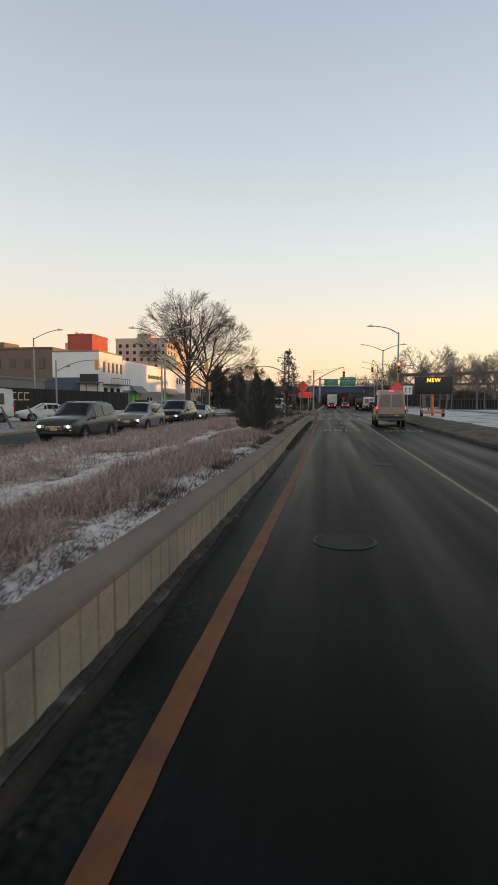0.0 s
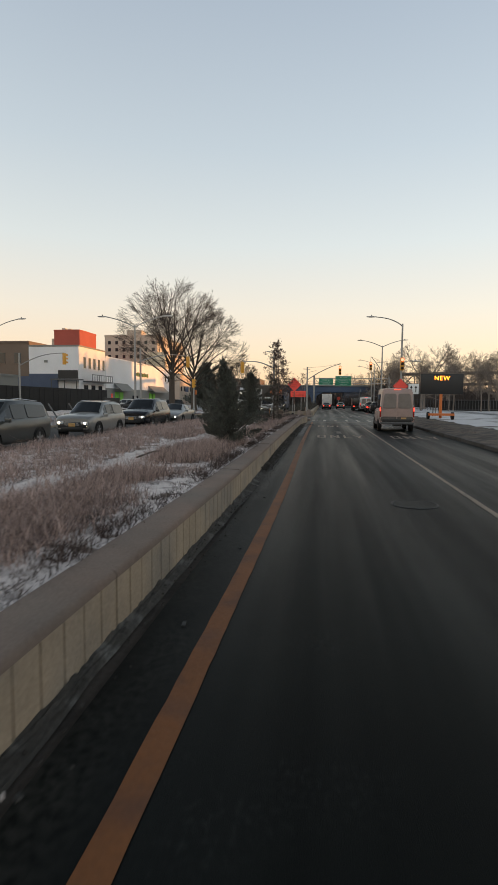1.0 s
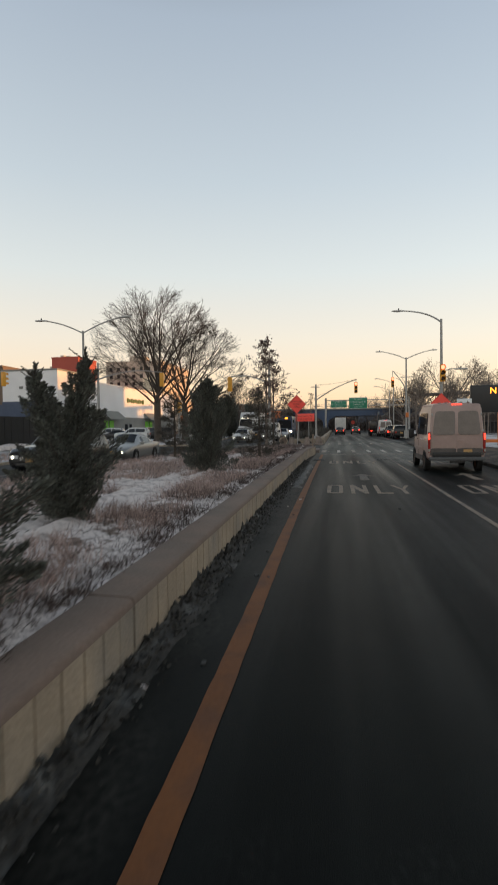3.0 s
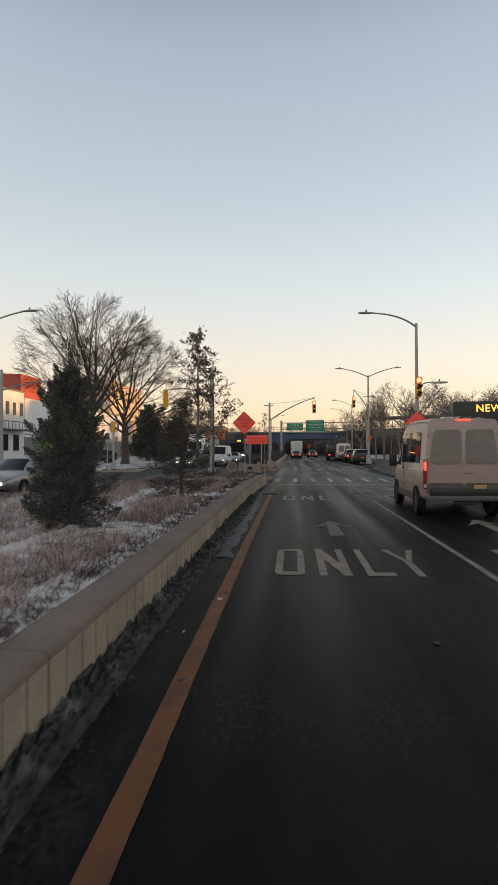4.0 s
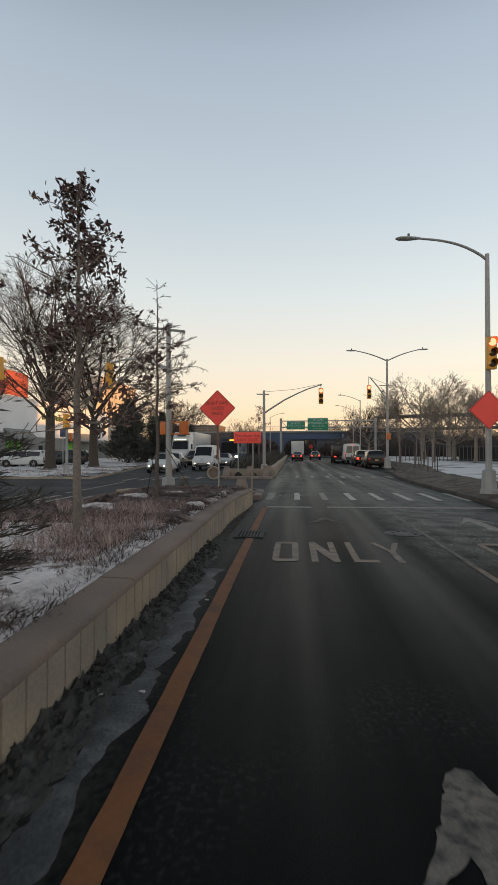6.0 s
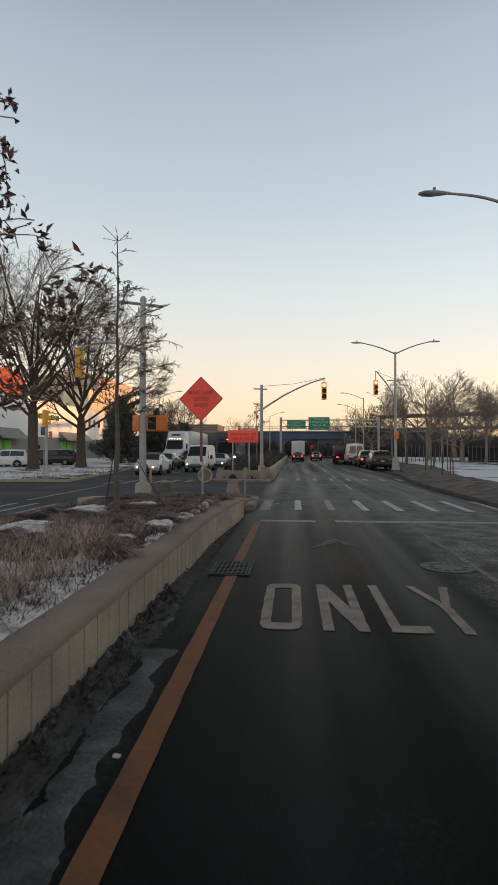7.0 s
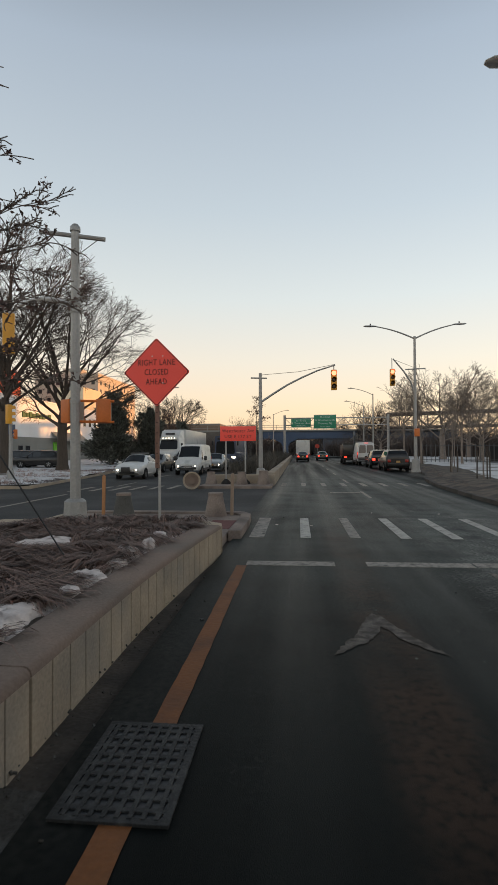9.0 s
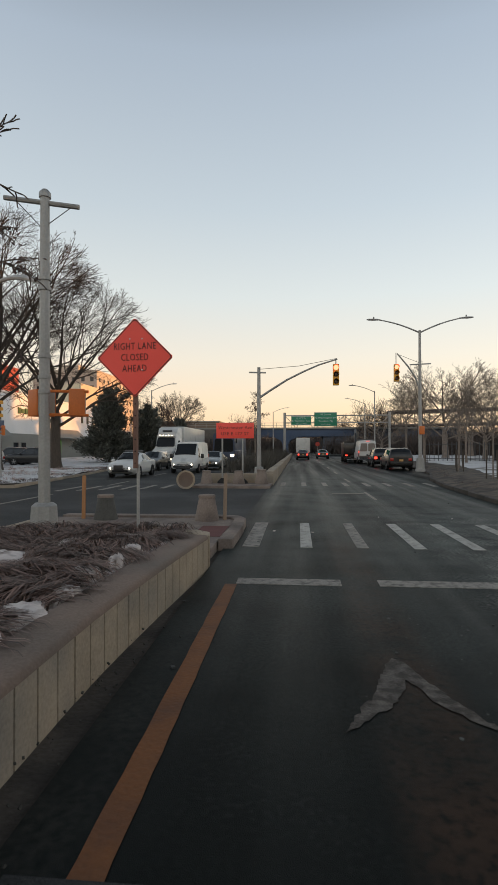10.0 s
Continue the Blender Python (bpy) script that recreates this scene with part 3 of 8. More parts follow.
wall = thing("median_wall", "low ribbed concrete retaining wall with a flat coping", "wall", kind="structure")
WALL_TOP = 0.475
joints = [-10.0]
while joints[-1] < 49.0:
    joints.append(min(joints[-1] + 5.95, 49.6))
for a, b in zip(joints, joints[1:]):
    a, b = a + 0.008, b - 0.008
    n = 8
    ys = [a + (b - a) * k / n for k in range(n + 1)]
    sag = rng.uniform(-0.01, 0.01)
    m = Mesh()
    m.loft([[(wall_x(y) + dx + 0.004 * lumps(0, y, 1.7, 2), y, z + sag) for dx, z in ((0.002, WALL_TOP - 0.062), (-0.001, WALL_TOP - 0.042), (-0.008, WALL_TOP - 0.022), (-0.022, WALL_TOP - 0.008), (-0.045, WALL_TOP), (-0.36, WALL_TOP + 0.008), (-0.39, WALL_TOP - 0.015), (-0.39, WALL_TOP - 0.3), (-0.03, WALL_TOP - 0.3), (-0.03, WALL_TOP - 0.062))] for y in ys])
    part("coping", m, COPING, wall, smooth=50)
    m = Mesh()
    m.loft([[(wall_x(y) + dx, y, z) for dx, z in ((-0.022, -0.1), (-0.022, WALL_TOP - 0.07), (-0.37, WALL_TOP - 0.07), (-0.37, -0.1))] for y in ys])
    part("wall_body", m, GROOVE, wall, smooth=30)
    ribs = round((b - a) / 0.27)
    for k in range(ribs):
        ya, yb = a + (b - a) * k / ribs + 0.009, a + (b - a) * (k + 1) / ribs - 0.009
        d = rng.uniform(-0.002, 0.002)
        m = Mesh().prism([(wall_x(ya) + d, ya), (wall_x(yb) + d, yb), (wall_x(yb) - 0.04, yb), (wall_x(ya) - 0.04, ya)][::-1], -0.08, WALL_TOP - 0.062 + sag)
        part("panel", m, CONCRETE, wall, smooth=0, bevel=0.004)
# the wall's rounded end
part("end_block", Mesh().prism([(-1.30, 49.61), (-1.36, 49.95), (-1.58, 50.15), (-5.6, 50.3), (-5.84, 49.61)], -0.1, 0.455), CONCRETE, wall, bevel=0.02)

# ---- the concrete nose beyond the wall ----
setting("island_apron", Mesh().prism([(-5.9, 50.31), (-1.6, 50.16), (-1.41, 50.4), (-1.41, 54.04), (-5.9, 54.04)], -0.1, 0.12), ISLAND, "low concrete island at the crossing", bevel=0.02)
setting("island_paving", Mesh().prism([(-1.98, 51.5), (-1.43, 51.5), (-1.43, 52.8), (-1.98, 52.8)], 0.1, 0.126), GRIT, "dark red tactile paving on the island")
nose_out = [(-5.6, 54.35), (-1.75, 54.35), (-1.34, 54.2), (-1.17, 53.8), (-1.12, 52.6), (-1.13, 51.0)]
nose_in = [(-1.4, 51.0), (-1.38, 52.6), (-1.43, 53.7), (-1.56, 53.93), (-1.8, 54.05), (-5.6, 54.05)]
setting("island_nose", Mesh().prism(nose_out + nose_in, -0.1, 0.17), ISLAND, "rounded concrete kerb nose of the island", smooth=30, bevel=0.04)
# second median beyond the crossing
setting("far_median", relief(0, 0, 66.8, 200, 6, 90, lambda x, y, u: 0.3 + 0.08 * lumps(x, y, 1.0), lambda y: (-4.5, -1.6)), EARTH, "planted median beyond the crossing", smooth=60)
setting("far_apron", Mesh().prism([(-4.6, 64.7), (-1.2, 64.7), (-1.2, 67.2), (-4.6, 67.2)], -0.1, 0.11), ISLAND, "low concrete island beyond the crossing", bevel=0.03)
far_wall = thing("far_median_wall", "low concrete median wall beyond the crossing", "wall", kind="structure")
for k in range(14):
    y0 = 66.9 + 6 * k
    part("wall_segment", Mesh().prism([(-1.15, y0 + 0.02), (-1.15, y0 + 5.98), (-1.55, y0 + 5.98), (-1.55, y0 + 0.02)], -0.1, 0.62 + rng.uniform(-0.02, 0.02)), CONCRETE, far_wall, bevel=0.03)
part("wall_end", Mesh().prism([(-1.15, 66.88), (-4.3, 66.88), (-4.3, 66.6), (-1.15, 66.6)], -0.1, 0.55), CONCRETE, far_wall, bevel=0.03)

# ---- painted lines ----
PAINT_Z = 0.006


def painted(name, poly, material, holder, z=PAINT_Z):
    return part(name, Mesh().prism(poly, z - 0.02, z), material, holder, smooth=0, fix=False)


def rect(x0, y0, x1, y1):
    return [(x0, y0), (x1, y0), (x1, y1), (x0, y1)]


def wavy(x, w, y0, y1, step, jit, bow=0.0):
    """A line with uneven, worn edges."""
    n = max(2, int((y1 - y0) / step))
    ys = [y0 + (y1 - y0) * k / n for k in range(n + 1)]
    mid = [x + bow * math.exp(-((y - 14) / 10) ** 2) for y in ys]
    a = [(c - w / 2 + rng.uniform(-jit, jit), y) for c, y in zip(mid, ys)]
    b = [(c + w / 2 + rng.uniform(-jit, jit), y) for c, y in zip(mid, ys)]
    m = Mesh()
    m.v = [(*p, PAINT_Z) for p in a] + [(*p, PAINT_Z) for p in b]
    m.f = [(k, n + 1 + k, n + 2 + k, k + 1) for k in range(n)]
    return m


part("yellow_edge_line", wavy(-0.86, 0.16, -12, 48.6, 0.2, 0.004, 0.11), YELLOW_LINE, road, "worn orange-yellow edge line", fix=False, smooth=0)
part("lane_line", wavy(2.70, 0.10, 4, 40.5, 0.5, 0.007), WHITE_LINE, road, "white lane line", fix=False, smooth=0)
part("lane_line", wavy(2.70, 0.10, 40.5, 48.3, 0.3, 0.016), WORN_LINE, road, "worn white lane line", fix=False, smooth=0)
for k in range(12):
    part("lane_dash", wavy(2.60, 0.12, 60 + 9 * k, 63 + 9 * k, 0.6, 0.008), OLD_LINE, road, fix=False, smooth=0)
# stop line with a rubbed-out stretch
painted("stop_line", rect(-0.80, 48.62, 0.55, 48.93), OLD_LINE, road)
painted("stop_line", rect(1.03, 48.64, 2.60, 48.95), OLD_LINE, road)
painted("stop_line", rect(2.64, 48.66, 5.9, 48.97), OLD_LINE, road)
for k in range(9):
    x = -0.98 + 0.98 * k
    if x < 6:
        painted("crossing_bar", rect(x + 0.04 - (0.05 if k == 0 else 0), 51.2, x + 0.25 + (0.04 if k == 0 else 0), 54.25), OLD_LINE if k in (0, 2) else PALE_LINE, road)
for k in range(8):
    x = -0.85 + 0.98 * k
    painted("crossing_bar", rect(x + 0.03, 66.3, x + 0.26, 68.7), OLD_LINE, road)
painted("far_stop_line", rect(1.3, 62.3, 2.5, 62.6), OLD_LINE, road)
for k in range(6):
    painted("crossing_bar", rect(-7.04 - 0.72 * k, 49.55 + 0.1 * k, -6.86 - 0.72 * k, 52.3 + 0.1 * k), OLD_LINE, opposite_road)
    painted("crossing_bar", rect(-6.0 - 0.78 * k, 64.4 - 0.35 * k, -5.78 - 0.78 * k, 66.7 - 0.25 * k), OLD_LINE, opposite_road)
painted("lane_line", rect(-9.36, 53.6, -9.22, 61.2), OLD_LINE, opposite_road)
for k in range(5):
    painted("lane_dash", rect(-12.6, 6 + 9 * k, -12.48, 9 + 9 * k), OLD_LINE, opposite_road)
    painted("lane_dash", rect(-8.9 - 0.25 * k, 66 + 9 * k, -8.78 - 0.25 * k, 69 + 9 * k), OLD_LINE, opposite_road)


def word_only(x0, y0, height, material):
    """The word ONLY in tall road letters, each letter a part."""
    t = 0.11
    for letter, off, w in (("O", 0.0, 0.43), ("N", 0.63, 0.45), ("L", 1.29, 0.40), ("Y", 1.76, 0.53)):
        a, b, c, d = x0 + off, x0 + off + w, y0, y0 + height
        m = Mesh()
        if letter == "O":
            h = t * 1.9
            quads = [[(a + t, c), (b - t, c), (b - t * .3, c + t * .4), (b, c + t * 1.5), (b - t, c + h), (a + t, c + h), (a, c + t * 1.5), (a + t * .3, c + t * .4)],
                     [(a, d - t * 1.5), (a + t, d - h), (b - t, d - h), (b, d - t * 1.5), (b - t * .3, d - t * .4), (b - t, d), (a + t, d), (a + t * .3, d - t * .4)],
                     [(a, c + t * 1.5), (a + t, c + h), (a + t, d - h), (a, d - t * 1.5)], [(b - t, c + h), (b, c + t * 1.5), (b, d - t * 1.5), (b - t, d - h)]]
        elif letter == "N":
            quads = [rect(a, c, a + t, d), rect(b - t, c, b, d), [(a + t, d), (a + t, d - 0.42 * (d - c)), (b - t, c), (b - t, c + 0.42 * (d - c))]]
        elif letter == "L":
            quads = [rect(a, c, a + t, d), rect(a + t, c, b, c + t * 1.9)]
        else:
            mid, y = (a + b) / 2, c + 0.5 * (d - c)
            quads = [rect(mid - t / 2, c, mid + t / 2, y), [(mid - t / 2, y), (mid, y), (mid, y + 0.16), (a + t, d), (a, d)], [(mid, y), (mid + t / 2, y), (b, d), (b - t, d), (mid, y + 0.16)]]
        for q in quads:
            # worn, uneven outlines: each edge is broken up and nudged
            out = []
            for p, nx in zip(q, q[1:] + q[:1]):
                out.append(p)
                n = int(math.hypot(nx[0] - p[0], nx[1] - p[1]) / 0.055)
                for k in range(1, n):
                    out.append((p[0] + (nx[0] - p[0]) * k / n + rng.gauss(0, 0.0035), p[1] + (nx[1] - p[1]) * k / n + rng.gauss(0, 0.0035)))
            i = len(m.v)
            m.v.extend((p[0], p[1], PAINT_Z) for p in out)
            m.f.append(tuple(range(i, i + len(out))))
        part("road_letter", m, material, road, "white road letter " + letter, smooth=0, fix=False)


def road_arrow(x, y0, y1, material, wear=0.2):
    """A straight-ahead arrow with swept barbs; wear: how far its edges and its stem have flaked away."""
    r = random.Random(int(y1 * 10))

    def flake(pts, name, z):
        out = []
        for p, q in zip(pts, pts[1:] + pts[:1]):
            n = max(1, int(math.hypot(q[0] - p[0], q[1] - p[1]) / 0.05))
            for k in range(n):
                j = 0.0 if k == 0 else 0.004 + wear * 0.008
                out.append((p[0] + (q[0] - p[0]) * k / n + r.gauss(0, j), p[1] + (q[1] - p[1]) * k / n + r.gauss(0, j * 1.6), z))
        m = Mesh()
        m.v, m.f = out, [tuple(range(len(out)))]
        part(name, m, material, road, "worn white straight-ahead arrow", smooth=0, fix=False)
    if wear > 0.5:
        flake([(x - 0.5, y1 - 1.2), (x - 0.3, y1 - 0.98), (x - 0.16, y1 - 0.86), (x - 0.05, y1 - 0.62), (x + 0.02, y1 - 0.42), (x + 0.16, y1 - 0.78), (x + 0.3, y1 - 0.98), (x + 0.5, y1 - 1.16), (x + 0.27, y1 - 0.7), (x + 0.07, y1 - 0.1), (x - 0.02, y1), (x - 0.1, y1 - 0.14), (x - 0.27, y1 - 0.7)], "road_arrow", PAINT_Z)
        return
    flake([(x - 0.48, y1 - 1.02), (x - 0.2, y1 - 0.72), (x - 0.02, y1 - 0.46), (x + 0.14, y1 - 0.64), (x + 0.48, y1 - 1.0), (x + 0.22, y1 - 0.55), (x + 0.06, y1 - 0.02), (x - 0.02, y1), (x - 0.09, y1 - 0.06), (x - 0.26, y1 - 0.55)], "road_arrow", PAINT_Z)
    flake([(x - 0.15, y0), (x + 0.14, y0), (x + 0.11, y1 - 0.55), (x - 0.02, y1 - 0.35), (x - 0.13, y1 - 0.55)], "road_arrow", PAINT_Z - 0.002)


word_only(-0.26, 29.86, 1.93, WHITE_LINE)
word_only(-0.34, 40.80, 1.78, WHITE_LINE)
word_only(3.35, 30.0, 1.9, WHITE_LINE)
word_only(3.35, 40.8, 1.84, WHITE_LINE)
road_arrow(0.90, 33.28, 35.42, WORN_LINE, 0.25)
road_arrow(0.79, 44.2, 46.32, FLAKED_LINE, 0.6)
road_arrow(4.4, 33.5, 35.8, WHITE_LINE)
road_arrow(4.4, 44.2, 46.4, OLD_LINE)

# chips of worn paint and grit where the lane line breaks up
chips = Mesh()
chip_rng = random.Random(19)
for _ in range(1400):
    cx = chip_rng.gauss(3.0, 1.1)
    cy = chip_rng.uniform(45, 57)
    if not 0.3 < cx < 5.6:
        continue
    cs = chip_rng.uniform(0.004, 0.016) * chip_rng.uniform(0.6, 1.4)
    ca = chip_rng.random() * 6.28
    i = len(chips.v)
    for j in range(5):
        a = ca + 6.283 * j / 5
        chips.v.append((cx + math.cos(a) * cs * chip_rng.uniform(0.5, 1.2), cy + math.sin(a) * cs * 1.6 * chip_rng.uniform(0.5, 1.2), 0.0045))
    chips.f.append(tuple(range(i, i + 5)))
tagged(part("paint_chips", chips, ROAD_PATCH, road, "scattered chips of worn road paint", smooth=0, fix=False), kind="stuff")

# ---- poles, signals, signs ----
def ring(x, y, z, r, m, h=0.05):
    m.lathe([(r, -h), (r, h)], 12, (x, y, z))


def lamp_head(holder, tip, toward):
    """A flat cobra-head lantern at the end of an arm."""
    d = Vector(toward).normalized()
    q = d.to_track_quat("X", "Z").to_matrix()
    m = Mesh()
    rings = []
    for u, w, h in ((-0.15, 0.05, 0.05), (0.0, 0.1, 0.08), (0.3, 0.17, 0.1), (0.55, 0.16, 0.08), (0.68, 0.06, 0.04)):
        rings.append([Vector(tip) + q @ Vector((u, w * math.cos(a), h * 0.6 * math.sin(a))) for a in (2 * math.pi * k / 10 for k in range(10))])
    m.loft(rings)
    head = part("lantern", m, LANTERN, holder, "grey flat street lantern")
    part("photocell", Mesh().lathe([(0.04, 0), (0.04, 0.09), (0.0, 0.11)], 8, Vector(tip) + q @ Vector((0.25, 0, 0.07))), DARK_STEEL, head)
    return head


def signal_head(holder, at, facing=0.0, lit=True, housing=YELLOW_BOX, size=1.0, name="signal_head", back=False):
    """A three-lens traffic signal; facing: degrees about z, 0 looks towards -y."""
    g = part(name, Mesh().box((0, 0, 0), (0.30 * size, 0.22 * size, 1.06 * size)), housing, holder, bevel=0.03 * size, loc=pose(*at, 0, 0, facing))
    for k, dz in enumerate((0.35, 0.0, -0.35)):
        part("lens", Mesh().lathe([(0.0, -0.125 * size), (0.10 * size, -0.122 * size), (0.125 * size, -0.112 * size)], 16, (0, 0, dz * size), "y"),
             LENS_RED if (k == 0 and lit) else LENS_DARK, g, "glowing red lens" if (k == 0 and lit) else "")
        m = Mesh()
        vs = []
        for r in (0.132, 0.144):
            for y in (-0.10, -0.33):
                for j in range(13):
                    a = math.radians(-20 + 220 * j / 12)
                    vs.append((r * size * math.cos(a), y * size if (y > -0.2 or r) else 0, dz * size + r * size * math.sin(a)))
        n = 13
        fs = []
        for j in range(n - 1):
            fs += [(j, j + 1, n + j + 1, n + j), (2 * n + j, 3 * n + j, 3 * n + j + 1, 2 * n + j + 1), (n + j, n + j + 1, 3 * n + j + 1, 3 * n + j)]
        m.add(vs, fs)
        part("visor", m, housing, g)
    return g


def octagon_pole(holder, x, y, z0, z1, r0, r1, material=STEEL, name="pole"):
    return part(name, Mesh().tube([(x, y, z0), (x, y, z1)], [r0, r1], 10), material, holder, smooth=30)


def arc(p0, p1, rise, n=10, power=1.0):
    """Points of an arm that leaves steeply and flattens out."""
    p0, p1 = Vector(p0), Vector(p1)
    return [p0.lerp(p1, k / n) + Vector((0, 0, rise * math.sin(math.pi * (k / n) ** power))) for k in range(n + 1)]


def base_cover(holder, x, y, z0, r=0.2, h=0.7):
    part("pedestal", Mesh().lathe([(r * 1.15, z0), (r * 1.15, z0 + 0.12), (r, z0 + 0.16), (r * 0.85, z0 + h - 0.05), (r * 0.6, z0 + h)], 8, (x, y, 0)), STEEL, holder, smooth=30)


# corner pole on the median nose: crossbar on top, arm with a signal over the opposite lanes, pedestrian heads
t_pole = thing("signal_pole", "grey steel signal pole with crossbar on the median nose", "signal pole", (-4.27, 50.45, 0))
octagon_pole(t_pole, 0, 0, 0.3, 6.02, 0.105, 0.078)
base_cover(t_pole, 0, 0, 0.05, 0.255, 0.78)
part("finial", Mesh().lathe([(0.1, 6.0), (0.1, 6.08), (0.05, 6.14), (0.0, 6.16)], 10), STEEL, t_pole)
part("crossbar", Mesh().tube([(-0.66, -0.12, 5.98), (0.56, 0.1, 5.86)], 0.045, 8), STEEL, t_pole)
part("brace", Mesh().tube([(0.45, 0.08, 5.87), (0.06, 0.0, 5.55)], 0.008, 5), DARK_STEEL, t_pole)
part("brace", Mesh().tube([(-0.5, -0.1, 5.97), (-0.06, 0.0, 5.5)], 0.008, 5), DARK_STEEL, t_pole)
for z in (4.62, 4.45, 3.3, 2.95, 2.7):
    m = Mesh()
    ring(0, 0, z, 0.108, m, 0.03)
    part("clamp", m, STEEL, t_pole)
part("mast_arm", Mesh().tube(arc((0, 0, 4.55), (-3.2, 3.3, 5.35), 0.25), [0.055 - 0.002 * k for k in range(11)], 8), STEEL, t_pole)
signal_head(t_pole, (-3.3, 3.45, 4.85), 205, False)
for z in (2.72, 2.32):
    part("bracket", Mesh().tube([(-0.1, 0, z), (0.75, 0.05, z - 0.02)], 0.025, 6), ORANGE_BOX, t_pole)
for x, r in ((-0.12, 60), (0.5, 115)):
    g = part("pedestrian_signal", Mesh().box((0, 0, 0), (0.38, 0.26, 0.46)), ORANGE_BOX, t_pole, "orange pedestrian signal box", bevel=0.03, loc=pose(x, 0.15, 2.52, 0, 0, r))
    part("face", Mesh().box((0, -0.132, 0), (0.32, 0.02, 0.4)), LENS_PALE, g)

# lamp pole on the far right of the stop line, with a signal and an orange diamond sign
lamp_r = thing("street_lamp", "tall grey street lamp with a red traffic signal", "street lamp", (6.45, 50.6, 0.3))
octagon_pole(lamp_r, 0, 0, 0, 7.95, 0.11, 0.07)
base_cover(lamp_r, 0, 0, 0, 0.26, 0.8)
part("arm", Mesh().tube(arc((0, 0, 7.75), (-2.3, 0, 8.55), 0.22, 10, 0.8), [0.05 - 0.0015 * k for k in range(11)], 8), STEEL, lamp_r)
lamp_head(lamp_r, (-2.3, 0, 8.55), (-1, 0, 0.02))
signal_head(lamp_r, (0.02, -0.25, 4.6), 0, True)
part("arm", Mesh().tube(arc((0, 0, 4.6), (0.95, 0, 4.85), 0.12), 0.03, 7), STEEL, lamp_r)
lamp_head(lamp_r, (0.9, 0, 4.85), (1, 0, 0))


def diamond(holder, at, diag, name="sign_panel", material=ORANGE_SIGN, words=(), size=0.16, rot=0.0):
    h = diag / 2
    k = 0.014 * diag
    pts = [(h - k, k), (k, h - k), (-k, h - k), (-h + k, k), (-h + k, -k), (-k, -h + k), (k, -h + k), (h - k, -k)]
    m = Mesh().add([(x, y, z) for y in (0, 0.012) for x, z in pts], [tuple(range(8)), tuple(range(15, 7, -1))] + [(j, (j + 1) % 8, 8 + (j + 1) % 8, 8 + j) for j in range(8)])
    panel = part(name, m, material, holder, "orange diamond sign panel", smooth=0, loc=pose(*at, 0, 0, rot))
    s = 0.982
    t = 0.955
    q = [(x * s, -0.003, z * s) for x, z in pts] + [(x * t, -0.003, z * t) for x, z in pts]
    part("border", Mesh().add(q, [(j, (j + 1) % 8, 8 + (j + 1) % 8, 8 + j) for j in range(8)]), INK, panel, smooth=0, fix=False)
    for j, w in enumerate(words):
        phrase(panel, w, size, 0.002, SIGN_INK, (0, -0.004, (len(words) - 1) * size * 0.5 * 1.12 - j * size * 1.12), "dark condensed letters", 0.73)
    return panel


diamond(lamp_r, (-0.05, -0.2, 2.75), 1.28)
# the work sign on the median nose
work_sign = thing("road_work_sign", "orange diamond lane-closure sign on a wooden post", "road sign", (-2.46, 49.72, 0.4))
diamond(work_sign, (0, -0.06, 2.72), 1.21, words=("RIGHT LANE", "CLOSED", "AHEAD"), size=0.15, rot=-4)
part("post", Mesh().box((0.0, 0.0, 1.87), (0.068, 0.06, 1.66)), SIGN_WOOD, work_sign, "weathered drilled wooden post", bevel=0.006)
# drilled holes: flat black discs paint their dark insides
for k in range(6):
    part("bolt_hole", Mesh().lathe([(0.011, -0.033), (0.0, -0.033)], 8, (0, 0, 1.12 + 0.18 * k), "y"), BLACK, work_sign, fix=False)
for x, z in ((-0.07, 3.0), (0.12, 3.0), (0.12, 2.53)):
    part("bolt", Mesh().lathe([(0.011, -0.08), (0.0, -0.085)], 8, (x, 0, z), "y"), SIGN_WHITE, work_sign)
part("spike", Mesh().box((0.025, 0.048, 0.3), (0.045, 0.03, 1.6)), STEEL, work_sign, "pale steel channel stake", bevel=0.004)

# signal with a curved arm beyond the crossing
pole_a = thing("signal_pole", "grey signal pole with a curved arm over the road", "signal pole", (-1.95, 68.5, 0.1))
octagon_pole(pole_a, 0, 0, 0, 5.7, 0.12, 0.08)
base_cover(pole_a, 0, 0, 0, 0.26, 0.7)
part("crossbar", Mesh().tube([(-0.5, 0, 5.45), (0.35, 0, 5.42)], 0.04, 7), STEEL, pole_a)
part("mast_arm", Mesh().tube([(0, 0, 4.15), (0.6, 0.02, 4.55), (1.4, 0.05, 5.05), (2.2, 0.1, 5.45), (3.0, 0.15, 5.8), (3.92, 0.2, 6.08)], [0.06, 0.056, 0.05, 0.045, 0.04, 0.036], 8), STEEL, pole_a)
part("guy_wire", Mesh().tube([(0, 0, 5.6), (2.0, 0.1, 5.75), (3.9, 0.2, 6.12)], 0.012, 5), DARK_STEEL, pole_a)
part("hanger", Mesh().tube([(3.85, 0.2, 6.1), (3.85, 0.2, 5.7)], 0.025, 6), STEEL, pole_a)
signal_head(pole_a, (3.85, 0.2, 5.3), 0, True)

